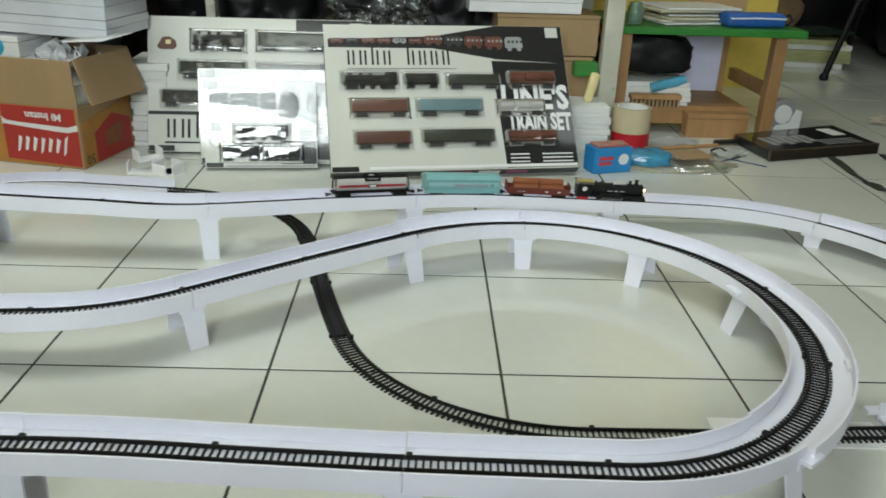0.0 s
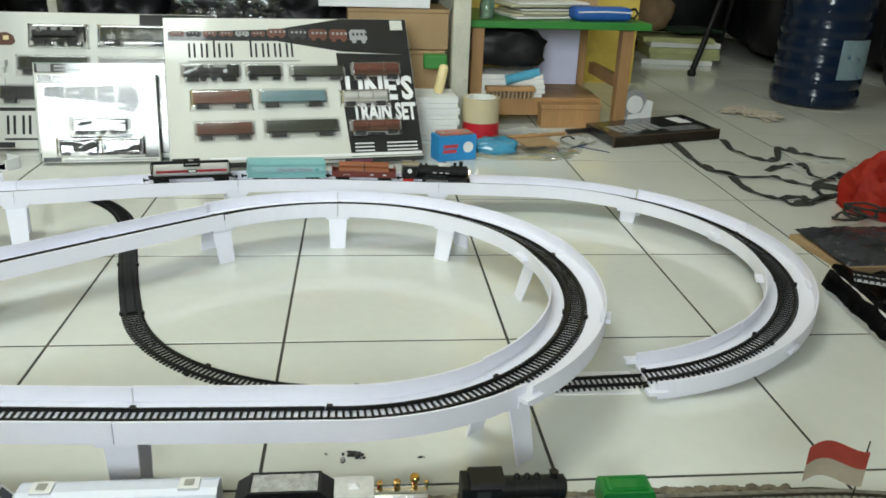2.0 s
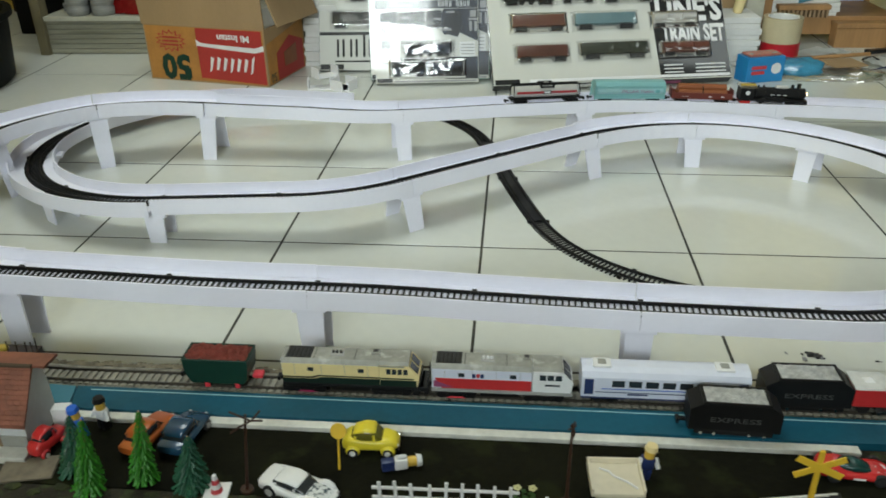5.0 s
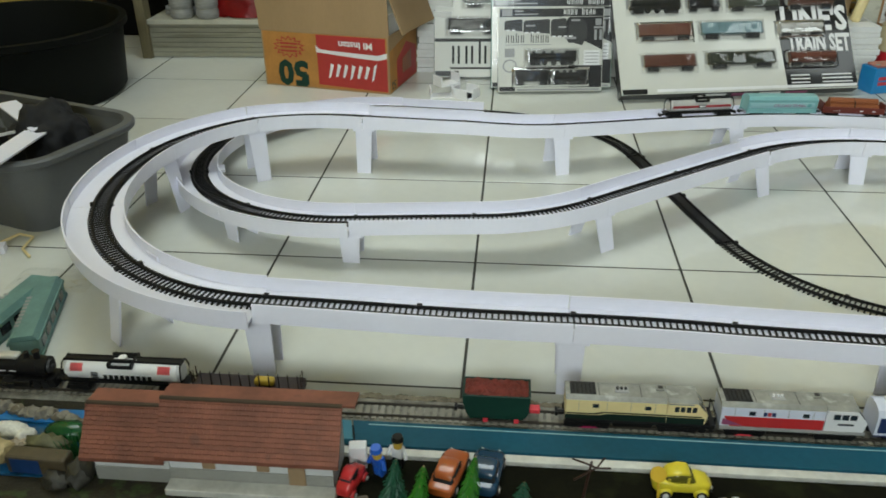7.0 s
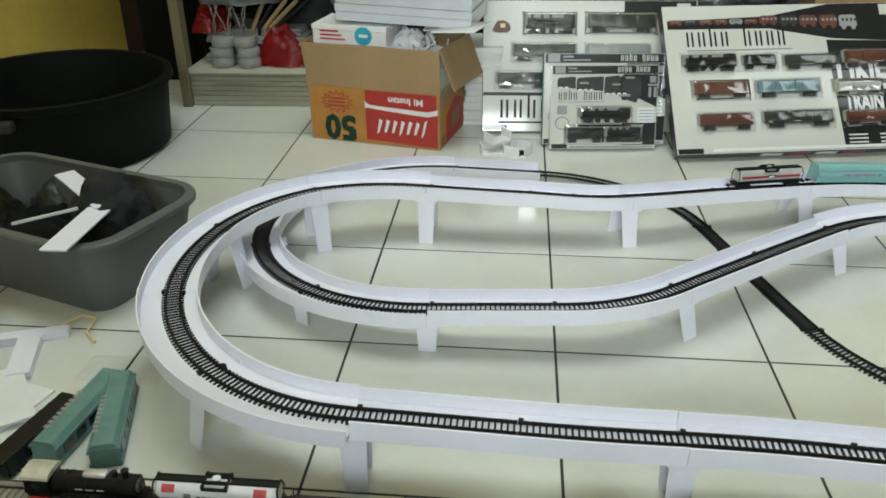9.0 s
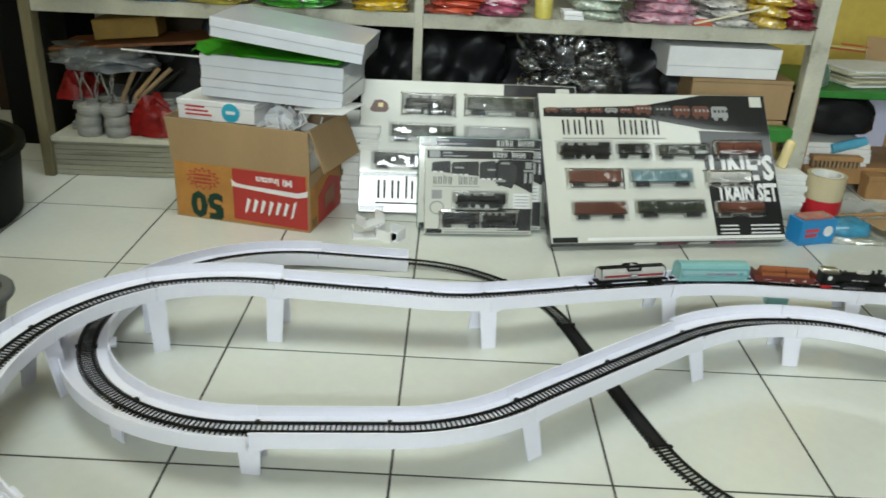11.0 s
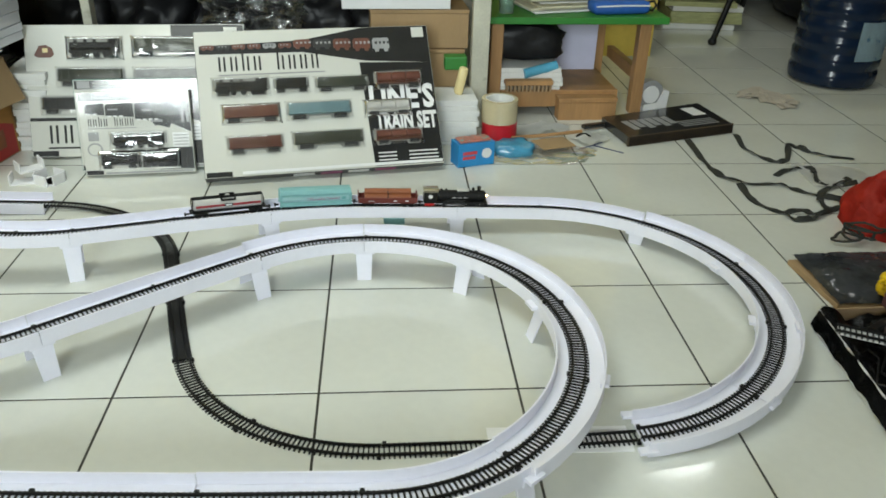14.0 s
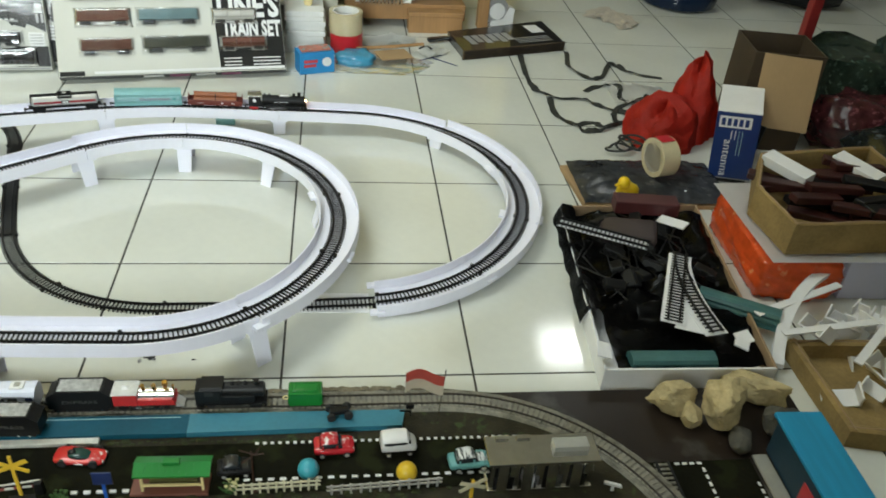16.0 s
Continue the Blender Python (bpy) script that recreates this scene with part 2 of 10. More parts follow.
tagged(wall("wall_front", [((-2.6, -3.74, 0), (-1.2, -3.6, 2.85)), ((0.8, -3.74, 0), (3.92, -3.6, 2.85)), ((-1.2, -3.74, 0), (0.8, -3.6, 0.80)),
                           ((-1.2, -3.74, 2.40), (0.8, -3.6, 2.85))], M_GWALL), "pale shop front wall with a wide opening")
# Unseen partition, added to hold daylight off the foreground and the room's sides.
tagged(wall("wall_baffle", [((-0.72, -1.36, 0), (0.52, -1.30, 0.60)), ((-2.46, -1.36, 0), (-0.72, -1.30, 2.85)), ((0.52, -1.36, 0), (3.78, -1.30, 2.85)), ((-0.72, -1.36, 2.3), (0.52, -1.30, 2.85))], M_GWALL), "added unseen grey partition, its opening shaped to limit the daylight")
# Not a door leaf: a near black slab stands for the unlit doorway.
tagged(wall("dark_gap", [((-1.64, 2.215, 0), (-1.02, 2.256, 2.05))], M_DWALL), "near black slab standing for the unlit doorway beside the shelf")
_bm = B()
box(_bm, (-2.6, -3.74, 2.85), (3.92, 4.54, 2.95))
solid("ceiling", _bm, M_CEIL, "white painted ceiling", "ceiling", kind="structure")
_bm = B()
box(_bm, (-2.6, -3.74, -0.08), (3.92, 4.54, -0.0006))
FLOOR = solid("floor", _bm, M_GROUT, "cream glazed ceramic tile floor with dark joints", "floor", kind="structure")
_bm = B()
box(_bm, (1.66, -0.19, 2.79), (2.74, 0.19, 2.85), 0.01)
solid("ceiling_light", _bm, M_WHITEP, "long white lamp fitting on the ceiling", "ceiling light")
_bm = B()
box(_bm, (2.03, 2.91, 2.79), (2.51, 3.39, 2.85), 0.01)
solid("ceiling_light", _bm, M_WHITEP, "square white lamp fitting on the passage ceiling", "ceiling light")
# Fitting made up to go with the added fill lamp.
_bm = B()
box(_bm, (-1.33, 0.12, 2.79), (0.23, 1.28, 2.85), 0.01)
solid("ceiling_light", _bm, M_WHITEP, "made-up white panel fitting for the added fill lamp", "ceiling light")


# ---- the toy railway on its card viaduct ----
def chain(x, y, h, pieces):
    """Places track pieces (length, turn in degrees) end to end."""
    out = []
    for length, turn in pieces:
        out.append((x, y, h, length, turn))
        a, k = radians(h), radians(turn)
        if turn:
            r = length / k
            x, y = x + r * (math.sin(a + k) - math.sin(a)), y - r * (math.cos(a + k) - math.cos(a))
        else:
            x, y = x + length * math.cos(a), y + length * math.sin(a)
        h += turn
    return out, (x, y, h)


# track pieces end to end, (length, turn in degrees): right loop, back straight, left loop, front straight, inner loop, ramp, floor
PIECES = [(0.202, 36.1), (0.207, 33.5), (0.204, 36.9), (0.211, 36.2), (0.212, 34.5), (0.177, 3.1), (0.184, 1.4), (0.199, 14.6), (0.180, 1.1), (0.178, -2.8),
          (0.098, -16.3), (0.078, -0.5), (0.181, -2.2), (0.206, 34.2), (0.196, 40.7), (0.203, 33.4), (0.207, 35.3), (0.200, 37.4), (0.180, -0.6),
          (0.176, 3.2), (0.178, -4.9), (0.183, 0.5), (0.186, 1), (0.196, 39.7), (0.212, 33.6), (0.209, 34.1), (0.212, 37.8), (0.206, 37.8), (0.209,
          34.9), (0.180, 1.4), (0.189, 0.7), (0.198, -36.6), (0.176, -0.1), (0.199, -35.1), (0.203, -36.9), (0.204, -36.5), (0.203, -35.6), (0.204,
          -35.8), (0.183, 0.4), (0.202, -38), (0.202, -38.7), (0.181, -1.3), (0.180, 3.5), (0.201, 37.8), (0.203, 34.8), (0.182, 0.5)]
LINE, END = chain(0.7517, 0.1815, 2.61, PIECES)
_x, _y = LINE[0][:2]
LINE.append((END[0], END[1], math.degrees(math.atan2(_y - END[1], _x - END[0])), math.hypot(_x - END[0], _y - END[1]), 0.0))
# height of the running surface under the track, joint by joint
LEVELS = {0: 0.007, 1: 0.019, 2: 0.025, 3: 0.029, 4: 0.033, 5: 0.039, 6: 0.045, 7: 0.053, 8: 0.063, 9: 0.072, 10: 0.078, 11: 0.082, 12: 0.086, 13: 0.091, 14:
          0.101, 15: 0.100, 16: 0.097, 18: 0.093, 19: 0.089, 20: 0.086, 21: 0.082, 22: 0.081, 23: 0.082, 24: 0.076, 25: 0.069, 26: 0.065, 27: 0.062,
          28: 0.062, 31: 0.065, 32: 0.064, 33: 0.058, 34: 0.049, 35: 0.039, 36: 0.030, 38: 0.015, 39: 0.007, 40: 0.0, 49: 0.0}


def level(j):
    ks = sorted(LEVELS)
    for a, b in zip(ks, ks[1:]):
        if a <= j <= b:
            return LEVELS[a] + (LEVELS[b] - LEVELS[a]) * (j - a) / (b - a)
    return 0.0


def at(i, u, up=0.0):
    """The frame a fraction u along track piece i: x along, y to the left, z up."""
    i, u = (i, u) if i < len(LINE) else (len(LINE) - 1, 1.0)
    x, y, h, length, turn = LINE[i]
    a, k = radians(h), radians(turn) * u
    if turn:
        r = length / radians(turn)
        x, y = x + r * (math.sin(a + k) - math.sin(a)), y - r * (math.cos(a + k) - math.cos(a))
    else:
        x, y = x + u * length * math.cos(a), y + u * length * math.sin(a)
    z0, z1 = level(i), level(i + 1)
    pitch = math.degrees(math.atan2(z1 - z0, length))
    return pose(x, y, z0 + (z1 - z0) * u + up, 0, 0, h + turn * u) @ pose(0, 0, 0, 0, -pitch, 0)


SLEEPER = make(one_box((-0.00115, -0.0148, 0.0), (0.00115, 0.0148, 0.0019)), "sleeper", M_RAIL)
JOINER = {u: make(one_box((-0.006 * u, -0.0022, 0.0), (0.006 * (1 - u), 0.0022, 0.0046), 0.0006), "joiner", M_RAIL) for u in (0.0, 1.0)}
RAILPROF = [(-0.0017, 0.0017), (0.0017, 0.0017), (0.0016, 0.0026), (0.0007, 0.0031), (0.0009, 0.0056), (-0.0009, 0.0056), (-0.0007, 0.0031), (-0.0016, 0.0026)]


def track_piece(i):
    turn = LINE[i][4]
    word = "curved" if abs(turn) > 5 else "straight"
    where = "lying on the tiles" if i >= 39 else "lying in the card viaduct"
    t = thing("track_piece", at(i, 0.5), "black plastic %s toy track %s" % (word, where), "toy track", "black toy track")
    inv = at(i, 0.5).inverted()
    n = max(2, 10 if turn else 2)
    frames = [inv @ at(i, k / n * 0.9985) for k in range(n + 1)]
    for side in (-1, 1):
        bm = B()
        sweep(bm, frames, [(p[0] + side * 0.0093, p[1]) for p in RAILPROF])
        part("rail", bm, M_RAIL, t)
        u = (1.0 - side) / 2
        part("joiner", JOINER[u], M_RAIL, t, m=inv @ at(i, 0.004 + u * 0.992) @ pose(0, side * 0.0142, 0))
    if i in (41, 42):  # two sections have a closed bed
        bm = B()
        sweep(bm, frames, [(-0.0128, 0.0006), (0.0128, 0.0006), (0.0128, 0.0023), (0.0066, 0.0023), (0.0060, 0.0040), (-0.0060, 0.0040), (-0.0066, 0.0023), (-0.0128, 0.0023)])
        part("bed", bm, M_RAIL, t, "closed black bed between the rails")
    count = max(3, round(LINE[i][3] / 0.0070))
    for k in range(count):
        part("sleeper", SLEEPER, M_RAIL, t, m=inv @ at(i, (k + 0.5) / count))


for _i in range(len(LINE)):
    track_piece(_i)

HALF, LOW, HIGH, THICK = 0.0285, -0.0070, 0.0165, 0.0026


def viaduct_segment(i, j, opened=False):
    """A trough of card from joint i to joint j."""
    base = at(i, 0.0)
    inv = base.inverted()
    t = thing("viaduct_segment", base, "white foam card viaduct trough with upright side walls", "toy viaduct", "white card viaduct")
    fr = []
    for p in range(i, j):
        n = 9 if LINE[p][4] else 2
        fr += [inv @ at(p, (k / n)) for k in range(n)]
    fr.append(inv @ at(j - 1, 0.9975))
    fr[0] = inv @ at(i, 0.0025)
    bm = B()
    bends = {math.copysign(1, LINE[p][4]) if abs(LINE[p][4]) > 5 else 0 for p in range(i, j)}
    wide = {-1: HALF, 1: HALF}
    if bends in ({1.0}, {-1.0}):  # curved troughs are cut wider, most of all on the outside
        turn = int(bends.pop())
        wide[-turn] += 0.014 if 13 <= i < 18 else 0.008
        wide[turn] += 0.004 if 13 <= i < 18 else 0.002
    sweep(bm, fr, [(-wide[-1], -THICK), (wide[1], -THICK), (wide[1], 0), (-wide[-1], 0)])
    part("deck", bm, M_CARD, t)
    low = LOW if min(level(i), level(j)) > 0.01 else -min(level(i), level(j))
    for side in (-1, 1):
        a, b = sorted((side * (wide[side] + 0.0002), side * (wide[side] + THICK)))
        lean = random.uniform(-0.0012, 0.0012)
        bm = B()
        sweep(bm, fr, [(a, low), (b, low), (b + lean, HIGH), (a + lean, HIGH)])
        part("side_wall", bm, M_CARD, t)
    return t


JOINTS = [0, 1, 3, 4, 6, 8, 10, 13, 14, 15, 16, 18, 20, 22, 24, 26, 28, 29, 31, 33, 34, 36, 38, 39]
for _a, _b in zip(JOINTS, JOINTS[1:]):
    viaduct_segment(_a, _b)


def pier(i, u=0.0, foot=0.036):
    """A card portal: two splayed plates, wider at the head, and a cap under the trough."""
    m = at(i, u)
    z = m.translation.z + LOW
    h = math.degrees(m.to_euler().z)
    t = thing("viaduct_pier", pose(m.translation.x, m.translation.y, 0, 0, 0, h), "white foam card pier standing on the tiles", "toy pier", "white card piers")
    for side in (-1, 1):
        bm = B()
        vs = prism(bm, [(-0.0128, 0.0), (0.0128, 0.0), (0.0152, z - 0.006), (-0.0152, z - 0.006)], "y", -0.0014, 0.0014)
        for v in vs:  # from the head under the cap out to the foot
            v.co.y += side * (foot + (0.0210 - foot) * v.co.z / (z - 0.006))
        part("leg", bm, M_CARD, t, m=pose(random.uniform(-.001, .001), 0, 0, 0, 0, random.uniform(-4, 4)))
    bm = B()
    box(bm, (-0.0190, -0.0275, z - 0.0062), (0.0190, 0.0275, z - 0.0002), 0.0006)
    part("cap", bm, M_CARD, t)


for _j in (4, 6, 8, 10, 13, 14, 15, 17, 18, 20, 22, 24, 26, 27, 28, 29, 31, 33, 34):
    pier(_j, foot=0.019 if _j in (18, 20, 22, 33, 34) else 0.024 if _j in (4, 6) else 0.036)


def wall_tab(i, side, length=0.026):
    """A folded flap of card that sticks out under a seam."""
    m = at(i, 0.0)
    h = math.degrees(m.to_euler().z)
    low = max(0.0, m.translation.z - 0.011)
    t = B()
    box(t, (-length / 2, 0, 0), (length / 2, 0.013, 0.0052), 0.0005)
    box(t, (-length / 2, 0, -min(low, 0.01)), (length / 2, 0.0022, 0.0), 0.0)
    k = m @ Vector((0, side * (HALF + THICK + 0.0002), 0.0))
    solid("card_tab", t, M_CARD, "folded white card flap at a viaduct seam", "card tab", "white card flaps", m=pose(k.x, k.y, max(0.0002, m.translation.z + 0.001), 0, 0, h if side > 0 else h + 180))


for _j, _s in ((1, -1), (2, -1), (3, 1), (2, 1), (25, -1), (24, -1), (26, 1), (17, 1), (36, 1), (35, -1), (0, -1), (0, 1)):
    wall_tab(_j, _s)

# slips of card under the floor track where it meets the ramp, and a pale teal wagon lid lying behind the loop
_bm = B()
box(_bm, (-0.10, -0.026, 0.0), (0.10, 0.026, 0.0016))
solid("card_strip", _bm, M_CARD2, "thin white card strip under the floor track", "card strip", m=pose(0.64, 0.183, 0.0, 0, 0, -1))
for _o in [o for o in bpy.data.objects if o.name.startswith("track_piece")]:
    if _o.location.z < 0.0005 and 0.5 < _o.location.x < 0.76:
        _o.location.z = 0.0017


# ---- at the back: boxed train sets, carton, shelf, table ----
M_BOXW = surf("white printed board", (0.61, 0.61, 0.555), 0.4, var=0.03, scale=6, coat=1.0)
M_BOXK = surf("black printed board", (0.010, 0.010, 0.011), 0.4, var=0.2, spec=0.3, coat=1.0)
M_BOXG = surf("grey printed board", (0.30, 0.30, 0.30), 0.4, var=0.12)
# Flat plate behind each model; its grey stands for the recess's shadow.
M_RECESS = surf("grey for recess shade", (0.30, 0.30, 0.28), 0.3, var=0.2)
M_BOXBROWN = surf("brown model plastic", (0.125, 0.045, 0.029), 0.35, var=0.2)
M_BOXTEAL = surf("grey blue model plastic", (0.155, 0.25, 0.27), 0.35, var=0.15)
M_BOXOLIVE = surf("olive black model plastic", (0.035, 0.040, 0.028), 0.35, var=0.2)
M_TEALB = surf("teal printed board", (0.03, 0.20, 0.17), 0.4, var=0.2)
M_KRAFTD = surf("dark brown card", (0.060, 0.040, 0.022), 0.85, var=0.2, scale=12)
M_KRAFT = surf("brown corrugated card", (0.37, 0.245, 0.125), 0.8, var=0.10, scale=10, fine=220, stretch=(1, 1, 0.3))
M_KRAFTIN = surf("inner brown card", (0.34, 0.23, 0.13), 0.85, var=0.12, scale=12)
M_PRINTO = surf("orange print on card", (0.46, 0.21, 0.045), 0.65, var=0.16)
M_PRINTR = surf("red print on card", (0.42, 0.032, 0.025), 0.55, var=0.1)
M_SHELF = surf("worn off-white paint", (0.50, 0.49, 0.40), 0.6, var=0.18, scale=8, second=(0.27, 0.25, 0.18), cover=0.03)
# Darker colour on the left post stands for weaker light at that end.
M_POSTDIM = surf("left post wood darkened for shade", (0.16, 0.135, 0.075), 0.75, var=0.25, scale=10, stretch=(1, 1, 0.15), bump=0.2)
M_PLY = surf("dark bay backing", (0.10, 0.075, 0.05), 0.8, var=0.25, scale=5)
M_WOOD = surf("yellowish wood", (0.40, 0.22, 0.09), 0.55, var=0.22, scale=14, stretch=(1, 1, 0.12), bump=0.2)
M_GREENT = surf("green painted board", (0.03, 0.20, 0.03), 0.45, var=0.15, scale=12)
M_BAGK = surf("black polythene", (0.007, 0.007, 0.008), 0.46, var=0.3, bump=0.8, fine=40, spec=0.3)
M_PAPER = surf("white paper", (0.75, 0.75, 0.72), 0.8, var=0.06)
M_PAPERG = surf("greyed paper", (0.27, 0.27, 0.255), 0.8, var=0.2, scale=30, stretch=(1, 1, 6))
M_PAPERY = surf("yellowed paper", (0.62, 0.58, 0.42), 0.85, var=0.12, scale=40, stretch=(1, 1, 6))
M_GLOSSW = surf("glossy white box board", (0.70, 0.72, 0.80), 0.35, var=0.05, scale=14, coat=1.0, bump=0.12, fine=14)
M_LILAC = surf("lilac white board", (0.62, 0.62, 0.80), 0.6, var=0.04)


def clear_film(name, rough, gain, wrinkle=9.0):
    """Clear plastic: sees through, with gloss by Fresnel."""
    m = bpy.data.materials.new(name)
    m.use_nodes = True
    n, l = m.node_tree.nodes, m.node_tree.links
    n.remove(n["Principled BSDF"])
    tr, gl, mx, fr, ma = (n.new("ShaderNode" + k) for k in ("BsdfTransparent", "BsdfGlossy", "MixShader", "Fresnel", "Math"))
    tr.inputs["Color"].default_value = (0.95, 0.95, 0.94, 1)
    gl.inputs["Roughness"].default_value = rough
    fr.inputs["IOR"].default_value = 1.5
    ma.operation, ma.inputs[1].default_value = "MULTIPLY", gain
    co, no, bp = n.new("ShaderNodeTexCoord"), n.new("ShaderNodeTexNoise"), n.new("ShaderNodeBump")
    no.inputs["Scale"].default_value, no.inputs["Detail"].default_value = wrinkle, 2.0
    bp.inputs["Strength"].default_value, bp.inputs["Distance"].default_value = 0.25, 0.01
    l.new(co.outputs["Object"], no.inputs["Vector"])
    l.new(no.outputs["Fac"], bp.inputs["Height"])
    l.new(bp.outputs["Normal"], gl.inputs["Normal"])
    l.new(fr.outputs["Fac"], ma.inputs[0])
    l.new(ma.outputs["Value"], mx.inputs["Fac"])
    l.new(tr.outputs["BSDF"], mx.inputs[1])
    l.new(gl.outputs["BSDF"], mx.inputs[2])
    l.new(mx.outputs["Shader"], n["Material Output"].inputs["Surface"])
    return m


M_FILM = clear_film("clear blister film", 0.05, 2.4)
M_WRAP = clear_film("clear wrap", 0.10, 0.75, 6.0)
M_BAGC = clear_film("crinkled clear polythene", 0.12, 1.5, 42.0)
M_THINC = clear_film("thin clear polythene", 0.16, 0.45, 7.0)


def plate(parent, name, u0, v0, u1, v1, material, lift, thick=0.0008, label=""):
    """A thin printed patch on the front (-y) of a box."""
    bm = B()
    box(bm, (u0, -lift - thick, v0), (u1, -lift, v1))
    return part(name, bm, material, parent, label)


def slab(parent, name, pts, material, lift, thick=0.0008):
    bm = B()
    prism(bm, pts, "y", -lift - thick, -lift)
    return part(name, bm, material, parent)


def blister(parent, u, v, w, h, colour, kind):
    """A die-cut window, lower at the two bogies, with the side of a model wagon in it."""
    bm = B()
    c = 0.005
    prism(bm, [(u, v + 0.34 * h), (u + 0.05 * w, v + 0.30 * h), (u + 0.07 * w, v), (u + 0.31 * w, v), (u + 0.35 * w, v + 0.20 * h), (u + 0.65 * w, v + 0.20 * h), (u + 0.69 * w, v), (u + 0.93 * w, v),
               (u + 0.95 * w, v + 0.30 * h), (u + w, v + 0.34 * h), (u + w, v + h - c), (u + w - c, v + h), (u + c, v + h), (u, v + h - c)], "y", -0.0026, -0.0012)
    r = part("window", bm, M_RECESS, parent)
    bm = B()
    a, b, z0, z1 = u + 0.006, u + w - 0.006, v + 0.30 * h, v + 0.90 * h
    mid = (z0 + z1) / 2
    if kind == "loco":
        cyl(bm, (a + 0.004, -0.006, mid - 0.002), (b - 0.018, -0.006, mid - 0.002), (z1 - z0) * 0.34, n=12)
        box(bm, (b - 0.026, -0.012, z0), (b, -0.002, z1), 0.001)
        box(bm, (a, -0.011, z0 - 0.002), (b, -0.002, z0 + 0.005))
        for k in range(4):
            x = a + (b - a) * (0.16 + 0.19 * k)
            cyl(bm, (x, -0.0125, v + 0.17 * h), (x, -0.004, v + 0.17 * h), 0.15 * h, n=12)
        for x in (0.10, 0.30, 0.48):
            box(bm, (a + (b - a) * x, -0.009, z1 - 0.010), (a + (b - a) * x + 0.007, -0.003, z1 - 0.001))
    elif kind == "round":
        for k in range(3):
            x0, x1 = a + (b - a) * k / 3, a + (b - a) * (k + 1) / 3
            cyl(bm, (x0 + 0.0008, -0.006, mid), (x1 - 0.0008, -0.006, mid), (z1 - z0) * 0.5, n=14)
        box(bm, (a, -0.0115, z0 - 0.002), (b, -0.002, z0 + 0.004))
    else:
        box(bm, (a, -0.0115, z0), (b, -0.002, z1), 0.0012)
        box(bm, (a - 0.001, -0.0122, z0 - 0.001), (b + 0.001, -0.002, z0 + 0.004))
        for k in range(9):
            x = a + (b - a) * (k + 0.5) / 9
            box(bm, (x - 0.0010, -0.0128, z0 + 0.004), (x + 0.0010, -0.0114, z1 - 0.002))
    part("model_wagon", bm, colour, r, smooth=40)
    bm = B()
    for x in (0.19, 0.81):
        x = u + w * x
        box(bm, (x - 0.095 * w, -0.010, v + 0.05 * h), (x + 0.095 * w, -0.002, z0 - 0.0015), 0.0008)
        for k in (-1, 1):
            cyl(bm, (x + k * 0.05 * w, -0.0118, v + 0.13 * h), (x + k * 0.05 * w, -0.0098, v + 0.13 * h), 0.10 * h, n=10)
    part("model_bogie", bm, M_DARK if colour is not M_BLACK else M_BLACK, r)
    bm = B()

    def dome(p, q):
        x, z = u - 0.003 + (w + 0.006) * p, v - 0.003 + (h + 0.006) * q
        e = min(p * (w + 0.006), (1 - p) * (w + 0.006), q * (h + 0.006), (1 - q) * (h + 0.006))
        d = 0.0018 + 0.0145 * math.sqrt(max(0.0, 1 - (1 - min(1.0, e / 0.010)) ** 2))
        return (x, -d - 0.0011 * noise.noise(Vector((x * 46, z * 46, u * 9))), z)
    sheet(bm, 26, 14, dome)
    f = part("bubble", bm, M_FILM, parent, "clear plastic bubble", smooth=80)
    f.visible_shadow = False


def word_mark(parent, u, v, w, h, material, lift):
    """A brand's word, drawn as plain upright shapes of its size."""
    k = w / 9.0
    for i in range(9):
        if i == 4:
            continue
        for j in range(2):
            x = u + (i + 0.42 * j) * k
            bm = B()
            box(bm, (x, -lift - 0.0006, v), (x + k * 0.17, -lift, v + h * (1.25 if i in (2, 5) and j == 0 else 1.0)))
            part("print", bm, material, parent)


